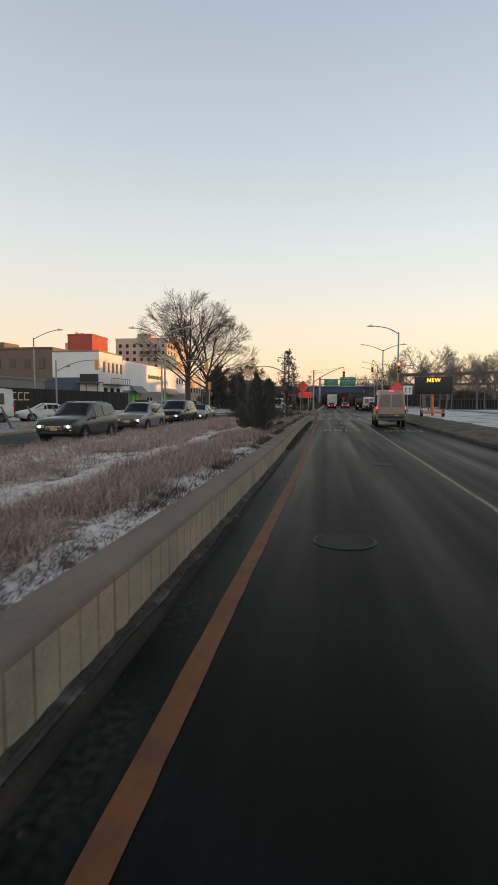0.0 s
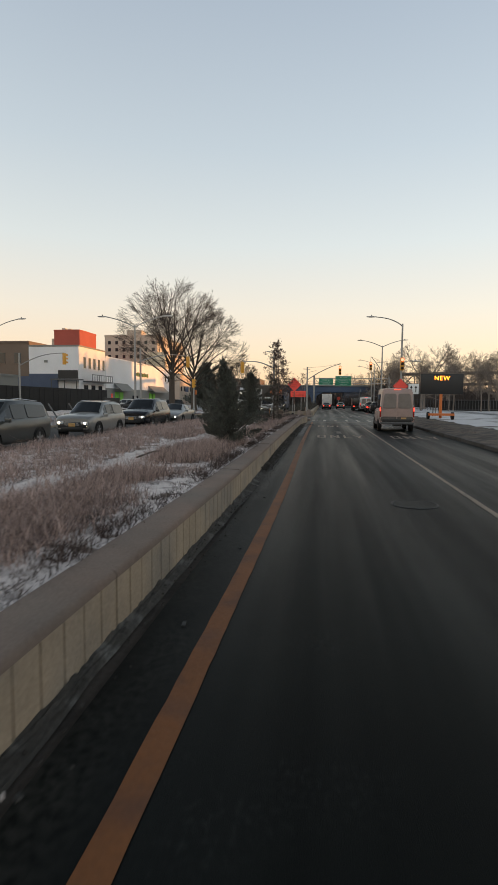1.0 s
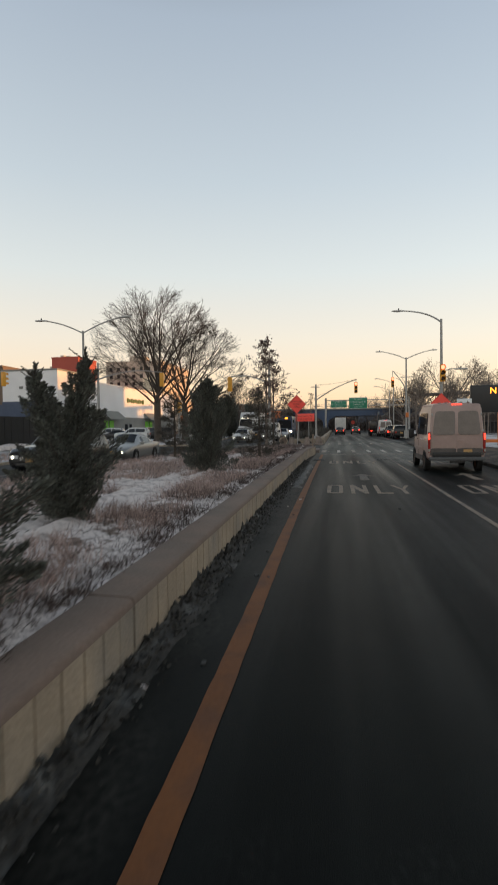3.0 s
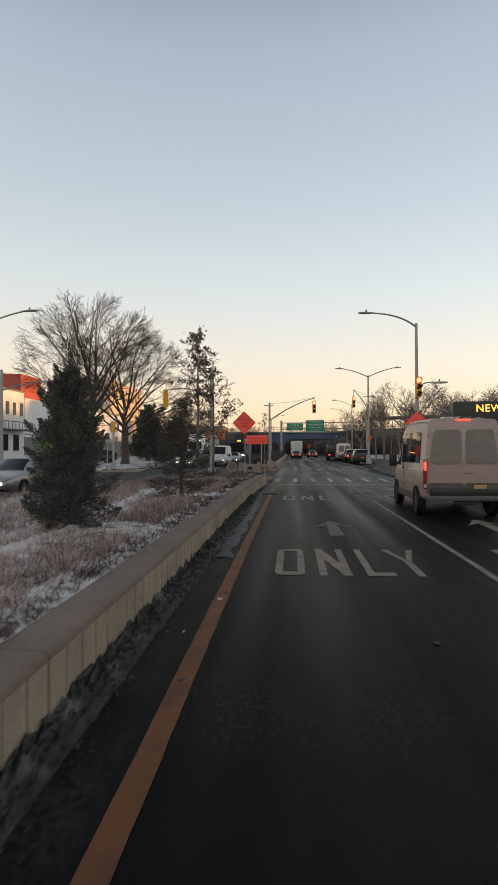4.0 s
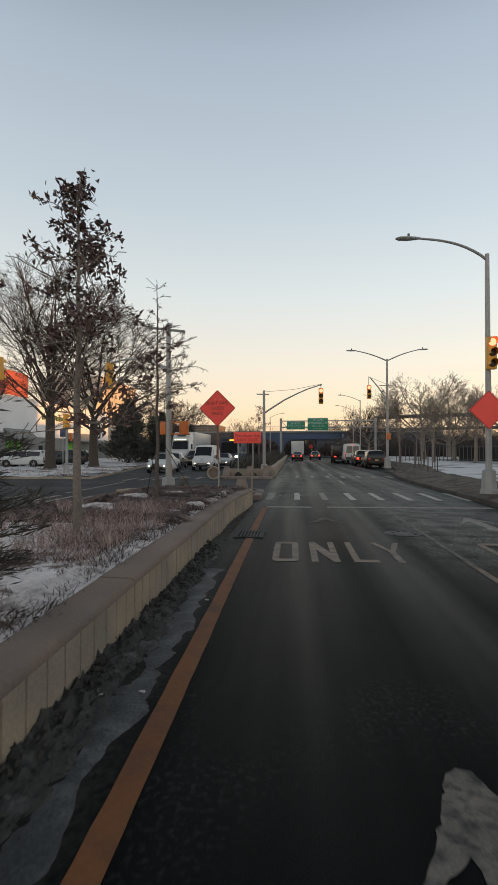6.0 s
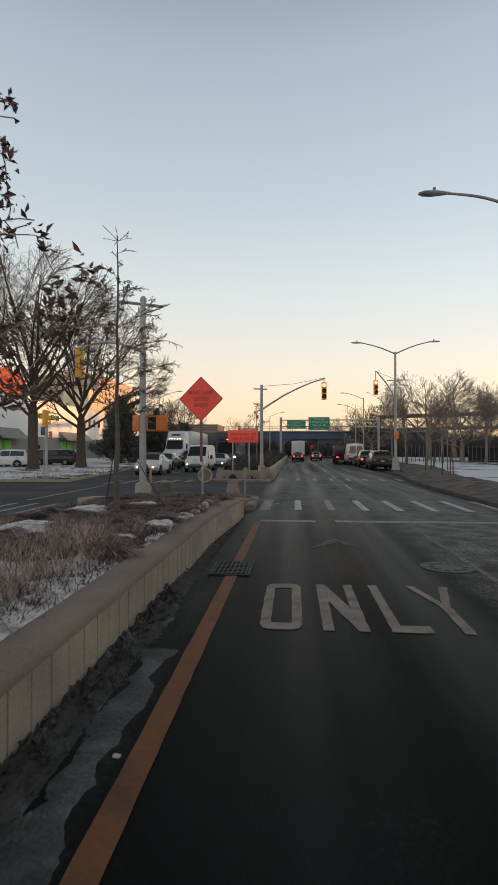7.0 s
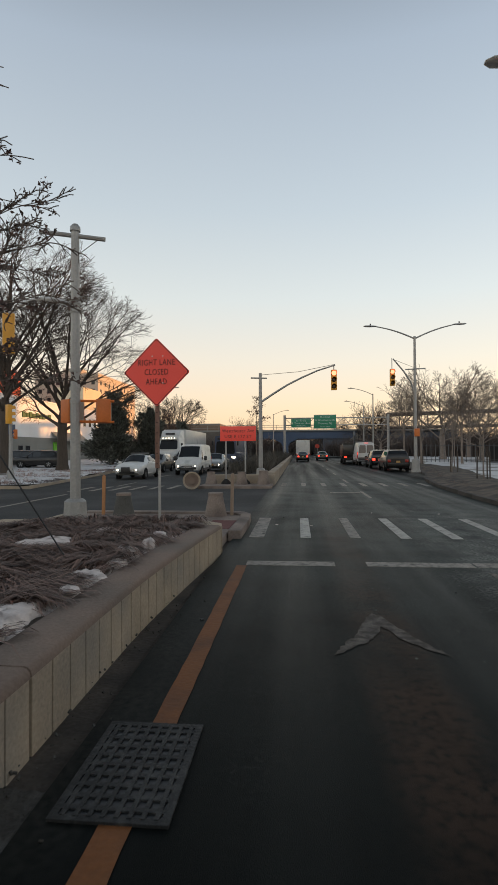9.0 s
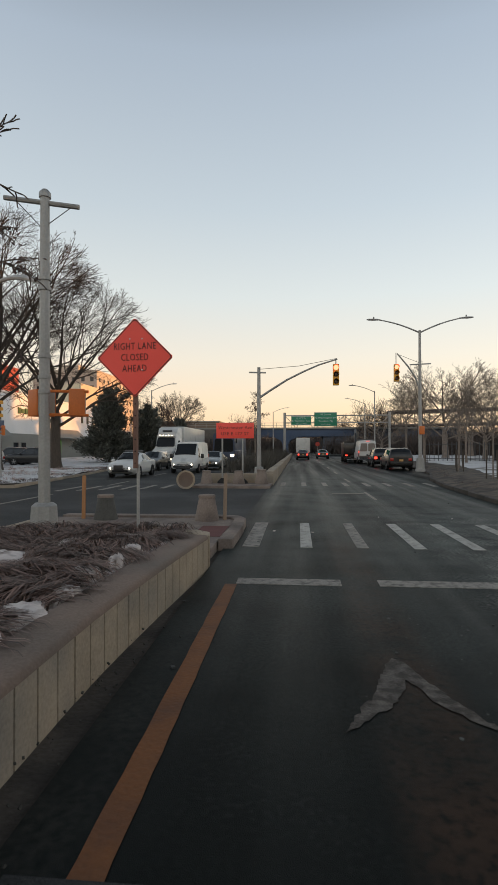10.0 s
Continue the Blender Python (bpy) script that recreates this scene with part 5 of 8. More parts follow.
def twiggy_oak(label, at, seed, height, radius):
    """A slender young oak: a straight leader, long arching side branches with fine twigs, and a few curled leaves."""
    r = random.Random(seed)
    t = thing("pin_oak", label, "tree", at, "young oaks in the median")
    part("trunk", Mesh().tube([(r.uniform(-0.02, 0.02) * (k > 0), r.uniform(-0.02, 0.02), height * k / 12 - 0.05) for k in range(13)], [radius * (1.15 - 0.083 * k) for k in range(13)], 9, caps=False), OAK_BARK, t, smooth=60, fix=False)
    fine, leaf = [], Mesh()

    def shoot(p, d, length, rad, level, sag):
        pts, rads = [p.copy()], [rad]
        d = d.normalized()
        for k in range(6):
            d = (d + Vector((r.gauss(0, 0.1), r.gauss(0, 0.1), r.gauss(0, 0.08) - sag * k / 6))).normalized()
            pts.append(pts[-1] + d * length / 6)
            rads.append(max(rad * (1 - 0.14 * (k + 1)), 0.0022))
            if level < 2 and k > 0:
                for _ in range(2 if level == 0 else 1):
                    e = (d * 0.9 + Vector((r.gauss(0, 0.6), r.gauss(0, 0.6), r.gauss(0.1, 0.45)))).normalized()
                    shoot(pts[-1], e, length * r.uniform(0.22, 0.42), max(rad * 0.5, 0.0026), level + 1, 0.08)
            if r.random() < (0.05, 0.045, 0.03)[level]:
                leaf_cloud(leaf, r, pts[-1], (0.028, 0.028, 0.025), r.randint(3, 9), 0.03)
        fine.append((pts, rads))

    for k in range(30):
        u = (k + r.random()) / 30
        z = height * (0.34 + 0.6 * u)
        length = float(np.interp(u, [0, 0.25, 0.55, 0.68, 0.78, 1.0], [0.9, 1.05, 0.9, 0.7, 0.3, 0.28])) * r.uniform(0.6, 1.15)
        a = k * 2.399 + r.uniform(-0.4, 0.4)
        shoot(Vector((0, 0, z)), Vector((math.cos(a), math.sin(a), r.uniform(0.25, 0.75))), length, 0.004 + 0.006 * length, 0 if length > 0.5 else 1, 0.13)
    for k in range(6):
        a = k * 1.05
        shoot(Vector((0, 0, height * 0.97)), Vector((math.cos(a), math.sin(a), r.uniform(0.2, 0.9))), r.uniform(0.22, 0.45), 0.0036, 2, 0.04)
    tagged(part("twig_wood", wood_mesh(fine, 4), OAK_BARK, t, smooth=0, fix=False), kind="stuff")
    tagged(part("leaves", leaf, OAK_LEAF, t, smooth=0, fix=False), kind="stuff")
    return t


guyed = twiggy_oak("slender young oak with bare twigs, guyed with cords", (-3.5, 45.95, 0.45), 9, 5.66, 0.052)
for tip in ((0.92, 0.35, 0.08), (-0.42, 0.5, 0.05)):
    part("guy_cord", Mesh().tube([(0, 0, 1.75), tip], 0.009, 5), BLACK, guyed, "dark guy cord")
leafy_oak("slender young oak with a few brown leaves", (-2.9, 78, 0.3), 19, 5.2, 1.8, 2.6, 0.14, 34, 0.05)


def conifer(name, label, at, seed, height, width, sprigs, material, wisp=0.0, lean=(0, 0), base=0.03, size=0.16, category="shrub", limbs_n=30, spire=0.5):
    """An evergreen built of many small pointed sprays, tufted on separate upswept limbs."""
    r = random.Random(seed)
    t = thing(name, label, category, at)
    axis = lambda z: Vector((lean[0] * (z / height) ** 1.6 * height, lean[1] * (z / height) ** 1.6 * height, z))
    part("trunk", Mesh().tube([axis(height * k / 6) for k in range(7)], [0.06 * (1.1 - 0.16 * k) * height / 3 for k in range(7)], 7, caps=False), BARK, t, smooth=60, fix=False)
    limbs, leaf = [], Mesh()
    for k in range(limbs_n):
        u = (k + r.random()) / limbs_n
        z = height * (base + (0.97 - base) * u ** 0.9)
        prof = max(0.13, (1 - u / spire) ** 0.6 if u < spire * 0.8 else 0.26 * (1.15 - u)) if spire < 1 else (1 - u) ** 0.8 + 0.05
        reach = width * 0.5 * prof * (r.uniform(0.55, 1.25) if u < 0.55 or wisp else r.choice((0.4, 0.6, 0.8, 1.1, 1.6)))
        a = k * 2.399 + r.uniform(-0.6, 0.6)
        d = Vector((math.cos(a), math.sin(a), (r.uniform(0.35, 1.1) if u > 0.35 else r.uniform(-0.1, 0.45)) if not wisp else r.uniform(-0.25, 0.3)))
        start = axis(z)
        tip = start + d * reach
        limbs.append(([start, start.lerp(tip, 0.5) - Vector((0, 0, 0.05 * reach)), tip], [0.02, 0.013, 0.005]))
        cnt = max(14, int(sprigs / limbs_n * (0.12 + 1.55 * prof)))
        for _ in range(cnt):
            v = r.random() ** 0.5
            q = start.lerp(tip, v) + Vector((r.gauss(0, 1), r.gauss(0, 1), r.gauss(0, 1))) * (0.07 * width * (0.25 + prof) * (1.15 - 0.6 * v) if not wisp else 0.045)
            g = (d * 0.8 + Vector((r.gauss(0, 0.45), r.gauss(0, 0.45), r.gauss(0.35, 0.4)))).normalized()
            s = size * r.uniform(0.5, 1.4)
            b = g.orthogonal().normalized()
            b = b * math.cos(r.random() * 6.3) + g.cross(b) * math.sin(r.random() * 6.3)
            w = s * (0.17 if not wisp else 0.05)
            leaf.add([q - b * w * 0.5, q + g * s * 0.45 + b * w + g.cross(b) * w * 0.6, q + g * s, q + g * s * 0.4 - b * w + g.cross(b) * w * 0.6], [(0, 1, 2), (0, 2, 3)])
    tagged(part("bough_wood", wood_mesh(limbs, 4), BARK, t, smooth=0, fix=False), kind="stuff")
    tagged(part("foliage", leaf, material, t, smooth=0, fix=False), kind="stuff")
    return t


def cedar(label, at, seed, leaders, plumes, profile, sprigs=620, size=0.05):
    """A red cedar: pointed plumes of scale foliage swept up round one or more leaning leaders (x, y, height, share of the width)."""
    r = random.Random(seed)
    t = thing("red_cedar", label, "shrub", at)
    wood, leaf = [], Mesh()

    def plume(p, d, length, fat, n):
        bend = Vector((0, 0, length * r.uniform(0.12, 0.42)))
        side = Vector((r.gauss(0, 0.1), r.gauss(0, 0.1), 0)) * length
        wood.append(([p, p + d * length * 0.5 + side * 0.3, p + d * length + bend + side], [0.014, 0.009, 0.003]))
        for _ in range(n):
            v = r.random() ** 0.7
            c = p + d * length * v + bend * v * v + side * v
            rad = fat * math.sin(math.pi * min(1.0, 0.18 + 0.84 * v)) ** 0.8
            o = Vector((r.gauss(0, 1), r.gauss(0, 1), r.gauss(0, 1))).normalized()
            q = c + o * rad * r.random() ** 0.5
            g = (d * 0.7 + bend * 1.1 / max(length, 0.01) + o * 0.55 + Vector((r.gauss(0, 0.25), r.gauss(0, 0.25), 0.35 + r.gauss(0, 0.25)))).normalized()
            k = size * r.uniform(0.5, 1.35)
            b = g.orthogonal().normalized()
            w = r.random() * 6.283
            b = b * math.cos(w) + g.cross(b) * math.sin(w)
            e = g.cross(b) * k * 0.12
            leaf.add([q - b * k * 0.1, q + g * k * 0.45 + b * k * 0.2 + e, q + g * k, q + g * k * 0.4 - b * k * 0.2 + e], [(0, 1, 2), (0, 2, 3)])

    for lx, ly, height, share in leaders:
        axis = lambda z: Vector((lx * (z / height) ** 1.5, ly * (z / height) ** 1.5, z))
        part("trunk", Mesh().tube([axis(height * k / 6) for k in range(7)], [0.055 - 0.0082 * k for k in range(7)], 7, caps=False), BARK, t, smooth=60, fix=False)
        count = int(plumes * share)
        for k in range(count):
            u = (k + r.random()) / count
            half = float(np.interp(u, *zip(*profile))) * share ** 0.4
            z = height * u * 0.97
            a = k * 2.399 + r.uniform(-0.5, 0.5)
            reach = half * r.choice((0.55, 0.75, 0.9, 1.0, 1.0, 1.15, 1.3))
            d = Vector((math.cos(a), math.sin(a), float(np.interp(u, [0, 0.3, 1.0], [0.05, 0.45, 1.1])) * r.uniform(0.6, 1.3)))
            fat = 0.05 + 0.27 * half * r.uniform(0.7, 1.15)
            plume(axis(z) - d * reach * 0.1, d, reach, fat, int(sprigs * (0.35 + 1.1 * half)))
        plume(axis(height * 0.9), Vector((lx / height, ly / height, 1)), height * 0.12, 0.035, 90)
        for _ in range(7):
            plume(axis(height * r.uniform(0.93, 0.99)), Vector((r.gauss(0, 0.8), r.gauss(0, 0.8), 0.8)), r.uniform(0.06, 0.15), 0.006, 14)
    tagged(part("bough_wood", wood_mesh(wood, 4), BARK, t, smooth=0, fix=False), kind="stuff")
    tagged(part("foliage", leaf, CEDAR, t, smooth=0, fix=False), kind="stuff")
    return t


cedar("tall dark green cedar with a leaning tip in the median", (-2.56, 18.8, 0.42), 2, ((-0.25, 0.04, 2.42, 1.0),), 70, ((0, 0.5), (0.1, 0.66), (0.25, 0.72), (0.42, 0.56), (0.54, 0.33), (0.64, 0.2), (0.8, 0.2), (0.92, 0.09), (1, 0.04)))
cedar("broad dark cedar with two tips in the median", (-3.7, 22.9, 0.40), 31, ((-0.57, 0.1, 2.18, 0.6), (0.31, 0.0, 2.32, 0.75)), 66, ((0, 0.55), (0.25, 0.78), (0.5, 0.58), (0.7, 0.36), (0.85, 0.2), (0.94, 0.10), (1, 0.04)))
cedar("dense conical dark cedar growing in the median", (-3.66, 30.9, 0.40), 8, ((0.03, 0.0, 2.75, 1.0),), 96, ((0, 0.72), (0.2, 0.78), (0.5, 0.62), (0.7, 0.45), (0.85, 0.27), (0.95, 0.1), (1, 0.03)))
conifer("young_pine", "thin wispy dark evergreen in the median bed", (-2.95, 36.4, 0.42), 6, 2.75, 1.9, 8500, PINE, wisp=1.0, base=0.01, size=0.12, limbs_n=72, spire=1.0)
conifer("young_pine", "thin wispy dark evergreen at the far side of the bed", (-6.9, 38.2, 0.42), 16, 2.9, 2.0, 10000, PINE, wisp=1.0, base=0.01, size=0.12, limbs_n=70, spire=1.0)
ever = conifer("spruce_tree", "dark dense evergreen tree behind the opposite verge", (-21.5, 101, 0.1), 12, 8.2, 6.0, 20000, CEDAR, size=0.42, base=0.03, category="tree", limbs_n=60, spire=1.0)
for x, y, s, rz in ((-17.8, 104, 0.8, 60), (-15.6, 112, 0.65, 120)):
    copy_thing(ever, pose(x, y, 0.1, 0, 0, rz)).scale = (s, s, s)


def in_drift(x, y, c, half, seed):
    w = half * (0.62 + 0.75 * lumps(0, y, 0.35, seed) + 0.5 * lumps(0, y, 1.4, seed + 3))
    return abs(x - c - 0.25 * lumps(0, y, 0.25, seed + 5)) / max(w, 0.05)


def snow_drift(c, half, y0, y1, seed, thick, label, rag=0.28):
    """A long strip of old snow with a ragged outline, lying in the bed."""
    m = Mesh()
    nx, ny = 22, int((y1 - y0) / 0.07)
    for j in range(ny + 1):
        y = y0 + (y1 - y0) * j / ny
        for i in range(nx + 1):
            x = c + half * 1.7 * (2 * i / nx - 1)
            k = in_drift(x, y, c, half, seed) + rag * lumps(x, y, 2.6, seed) + rag * 0.9 * lumps(x, y, 7.0, seed)
            m.v.append((x, y, bed_height(x, y) + max(-0.03, thick * (1 - k)) + 0.012 * lumps(x, y, 5.0, seed)))
    for j in range(ny):
        for i in range(nx):
            a = j * (nx + 1) + i
            m.f.append((a, a + 1, a + nx + 2, a + nx + 1))
    tagged(part("snow_drift", m, SNOW, None, smooth=80, fix=False), label, "snow", "", "stuff")


snow_drift(-4.1, 0.62, -6, 40.5, 3.0, 0.09, "long ragged strip of old snow in the bed")
snow_drift(-3.62, 0.40, 20.3, 31.5, 7.0, 0.08, "broad patch of old snow between the cedars")
snow_drift(-2.3, 0.30, -6, 42.0, 11.0, 0.035, "thin crusted snow along the coping", 0.6)


def brush_field(name, label, count, area, height, lean, seed, material, fan=14, skip=None, width=0.0045, twiggy=True, ground=bed_height, thresh=-0.26):
    """Dry stems in clumps, as one body of undergrowth."""
    r = random.Random(seed)
    m = Mesh()
    for _ in range(count):
        y = r.uniform(area[2], area[3])
        lo, hi = area[0](y), area[1](y)
        x = hi - (hi - lo) * r.random() ** 1.35
        if skip and skip(x, y):
            continue
        if lumps(x, y, 0.55, 9) < thresh:
            continue
        z = ground(x, y) - 0.03
        h0 = height * r.uniform(0.55, 1.25) * (1 + 0.5 * lumps(x, y, 0.5, 2))
        for _ in range(r.randint(fan // 2, fan)):
            p = Vector((x + r.gauss(0, 0.07), y + r.gauss(0, 0.07), z))
            d = Vector((r.gauss(0, lean), r.gauss(0, lean), 1)).normalized()
            h = h0 * r.uniform(0.5, 1.1)
            bend = Vector((r.gauss(0, 0.2), r.gauss(0, 0.2), -0.1)) * h
            q, e = p + d * h * 0.55, p + d * h + bend
            a = r.random() * 3.14
            s = Vector((math.cos(a), math.sin(a), 0)) * width
            m.add([p - s, p + s, q + s * 0.8, q - s * 0.8, e], [(0, 1, 2, 3), (3, 2, 4)])
            if twiggy:
                for _ in range(2):
                    b = p.lerp(e, r.uniform(0.4, 0.85))
                    c = b + Vector((r.gauss(0, 0.5), r.gauss(0, 0.5), r.uniform(0.1, 0.6))) * h * 0.3
                    m.add([b - s * 0.6, b + s * 0.6, c], [(0, 1, 2)])
    return tagged(part(name, m, material, None, smooth=0, fix=False), label, "undergrowth", "", "stuff")


brush_field("dry_brush", "dry reddish-brown weeds standing out of the snow", 10500, (lambda y: median_left(y) + 0.2, lambda y: wall_x(y) - 0.75, -6, 44), 0.33, 0.42, 4, BRUSH, 13, skip=lambda x, y: (in_drift(x, y, -4.1, 0.62, 3.0) < 0.95 or 20.3 < y < 31.5 and in_drift(x, y, -3.62, 0.40, 7.0) < 0.95) and rng.random() < 0.93)
brush_field("dry_brush_band", "dense band of dry pinkish-brown weeds", 2300, (lambda y: -3.7, lambda y: -2.6, -6, 18), 0.38, 0.30, 34, BRUSH, 13, width=0.0042, thresh=-0.4)
brush_field("dry_brush_edge", "low dry weeds along the wall coping", 4200, (lambda y: wall_x(y) - 1.6, lambda y: wall_x(y) - 0.52, -6, 43), 0.19, 0.8, 14, STUBBLE, 10, width=0.004)
brush_field("snow_stubble", "short dark dead stems poking through the snow", 11000, (lambda y: median_left(y) + 0.3, lambda y: wall_x(y) - 0.5, -6, 42), 0.16, 0.95, 24, STUBBLE, 9, skip=lambda x, y: 20.3 < y < 31.5 and in_drift(x, y, -3.62, 0.40, 7.0) < 0.9 and rng.random() < 0.8, width=0.0042, twiggy=False, thresh=-0.6)
brush_field("coping_stubble", "tangle of short dead stems over crusted snow", 2600, (lambda y: wall_x(y) - 1.2, lambda y: wall_x(y) - 0.42, -6, 42), 0.15, 1.0, 44, STUBBLE, 8, width=0.0038, twiggy=True, thresh=-0.5)
# strap-leaved grass lying over dark mulch at the nose of the bed
setting("mulch", relief(0, 0, 41.2, 49.55, 22, 90, lambda x, y, u: bed_height(x, y) + (0.02 if 0.04 < u < 0.96 and 41.5 < y < 49.4 else -0.04) + 0.012 * lumps(x, y, 6.0, 2), lambda y: (median_left(y) + 0.1, wall_x(y) - 0.41)),
        EARTH, "dark mulch under the flattened grass", smooth=60)
SNOW_SPOTS = ((-2.2, 44.3, 0.26), (-2.12, 45.7, 0.2), (-2.1, 46.9, 0.15), (-3.4, 47.3, 0.4), (-2.05, 48.2, 0.13), (-4.2, 46.2, 0.45), (-2.5, 43.0, 0.3), (-4.4, 44.0, 0.5), (-3.9, 33.5, 0.6), (-5.0, 27.5, 0.8), (-2.02, 45.1, 0.1), (-2.0, 46.25, 0.12), (-1.98, 47.5, 0.1), (-2.9, 45.2, 0.2), (-3.0, 48.6, 0.16))


def strap_bed(seed, count):
    """Tufts of long arching leaves that lie over to one side."""
    r = random.Random(seed)
    m = Mesh()
    for _ in range(count):
        y = r.uniform(41.8, 49.9)
        x = r.uniform(median_left(y) + 0.3, wall_x(y) - 0.53)
        if lumps(x, y, 0.8, 6) < -0.3 or any(abs(x - sx) < ss * 0.8 and abs(y - sy) < ss * 1.0 for sx, sy, ss in SNOW_SPOTS):
            continue
        z = bed_height(x, y)
        a0 = math.pi * (0.1 + 0.9 * lumps(x, y, 0.7, 3)) + r.choice((0, 0, 0, 3.14))
        tall = r.uniform(0.07, 0.15)
        for _ in range(38):
            a = a0 + r.gauss(0, 0.4)
            d = Vector((math.cos(a), math.sin(a), 0))
            h, l = tall * r.uniform(0.6, 1.15), r.uniform(0.28, 0.55)
            s = Vector((-d.y, d.x, 0)) * r.uniform(0.005, 0.0095)
            p = Vector((x + r.gauss(0, 0.05), y + r.gauss(0, 0.05), z))
            bow = Vector((-d.y, d.x, 0)) * r.gauss(0, 0.07)
            pts = [p, p + d * l * 0.12 + Vector((0, 0, h * 0.78)), p + d * l * 0.42 + bow * 0.5 + Vector((0, 0, h)), p + d * l * 0.76 + bow + Vector((0, 0, h * 0.66)), p + d * l * 0.92 + bow * 1.5 + Vector((0, 0, h * -0.05))]
            m.add([pts[0] - s, pts[0] + s, pts[1] - s, pts[1] + s, pts[2] - s, pts[2] + s, pts[3] - s * 0.8, pts[3] + s * 0.8, pts[4]], [(0, 1, 3, 2), (2, 3, 5, 4), (4, 5, 7, 6), (6, 7, 8)])
    return tagged(part("strap_grass", m, STRAP, None, smooth=0, fix=False), "brown flattened strap-leaved grass in the bed", "grass", "", "stuff")


strap_bed(21, 900)
# snow lying in the bed
for k, (x, y, s) in enumerate(SNOW_SPOTS):
    m = Mesh()
    r = random.Random(k)
    rings = []
    for f, h in ((1.0, -0.07), (0.9, 0.0), (0.75, 0.03), (0.5, 0.045), (0.2, 0.05)):
        rings.append([Vector((math.cos(a) * s * f * (1 + 0.5 * lumps(math.cos(a), math.sin(a), 1.6, k)), math.sin(a) * s * 1.4 * f * (1 + 0.5 * lumps(math.cos(a), math.sin(a), 1.9, k + 7)), h + r.gauss(0, 0.008))) for a in (6.2832 * j / 30 for j in range(30))])
    tagged(part("snow_patch", m.loft(rings), SNOW, None, smooth=80, loc=(x, y, bed_height(x, y) + 0.05)), "patch of old snow lying in the planting bed", "snow", "snow patches")


brush_field("far_shrubs", "bare brown shrubs in the median beyond the crossing", 420, (lambda y: -4.3, lambda y: -1.8, 71, 135), 1.5, 0.3, 61, PINE, 18, width=0.012, ground=lambda x, y: 0.3)
brush_field("verge_weeds", "dead weeds and leaf litter on the muddy verge", 900, (lambda y: right_edge(y)[0] + 0.1, lambda y: right_edge(y)[0] + 2.6, 30, 90), 0.09, 0.8, 62, STRAP, 10, ground=lambda x, y: 0.3)
brush_field("far_verge_weeds", "dead weeds along the opposite verge", 900, (lambda y: -22.0, lambda y: -16.6, 14, 52), 0.3, 0.5, 63, BRUSH, 10, width=0.01, ground=lambda x, y: 0.14)
brush_field("kerb_weeds", "low dead weeds and leaf litter along the opposite kerb", 1500, (lambda y: float(np.interp(y, [64, 75, 85, 110], [-15.6, -16.6, -18.0, -20.5])), lambda y: float(np.interp(y, [64, 75, 85, 110], [-12.6, -13.9, -15.3, -17.8])), 64.5, 100), 0.13, 0.8, 66, STUBBLE, 10, width=0.012, ground=lambda x, y: 0.15, thresh=-0.5)
brush_field("north_verge_weeds", "dead weeds and litter at the foot of the elms", 700, (lambda y: -24.0, lambda y: -14.0, 65, 84), 0.22, 0.6, 64, BRUSH, 10, width=0.01, ground=lambda x, y: 0.16)
# dark slush and litter along the foot of the wall
def slush(y0, y1, w, h, seed, name, material, label, off=0.0):
    n, k = int((y1 - y0) / 0.045), 14
    m = Mesh()
    for j in range(n + 1):
        y = y0 + (y1 - y0) * j / n
        fade = max(0, min(1, (y - y0) / 1.5, (y1 - y) / 1.5))
        ww = w * float(np.interp(y, [2, 12, 20, 38, 46], [0.3, 0.4, 0.95, 1.15, 0.7])) * (0.75 + 0.7 * abs(lumps(0, y, 0.55, seed)))
        for i in range(k):
            u = i / (k - 1)
            rough = 0.55 + 0.8 * max(-0.3, lumps(u * 2, y, 4.5, seed)) + 0.7 * lumps(u * 2, y, 13, seed) + 0.35 * lumps(u * 2, y, 31, seed)
            hh = h * float(np.interp(y, [4, 16, 24, 36, 43], [0.22, 0.42, 0.95, 0.9, 0.4])) * (1 - u) ** 1.25 * rough * fade + 0.012 * lumps(u * 3, y, 6, seed + 4) - 0.016 * u
            m.v.append((wall_x(y) - 0.02 + off + u * ww, y, hh if u < 0.99 else -0.03))
    for j in range(n):
        for i in range(k - 1):
            a = j * k + i
            m.f.append((a, a + 1, a + k + 1, a + k))
    return tagged(part(name, m, material, None, smooth=70, fix=False), label, "slush", "", "stuff")


slush(-9.0, 43.2, 0.42, 0.17, 1.0, "dirty_slush", DIRTY_SNOW, "ridge of blackened ploughed snow along the wall")
# film of grey ice between the slush and the yellow line
m = Mesh()
nx, ny = 14, 190
for j in range(ny + 1):
    y = 31.0 + 9.2 * j / ny
    for i in range(nx + 1):
        x = -1.42 + 0.45 * i / nx
        k = abs(x + 1.15) / 0.13 + 0.9 * lumps(x, y, 1.6, 8) + 0.5 * lumps(x * 2, y, 4.0, 5) + 0.25 * lumps(x, y, 15, 3)
        m.v.append((x, y, 0.003 + max(-0.02, 0.010 * (0.62 - k))))
for j in range(ny):
    for i in range(nx):
        a = j * (nx + 1) + i
        m.f.append((a, a + 1, a + nx + 2, a + nx + 1))
tagged(part("ice_film", m, ICE, None, smooth=60, fix=False), "thin film of grey ice on the road edge", "ice", "", "stuff")
r_ = random.Random(76)
m = Mesh()
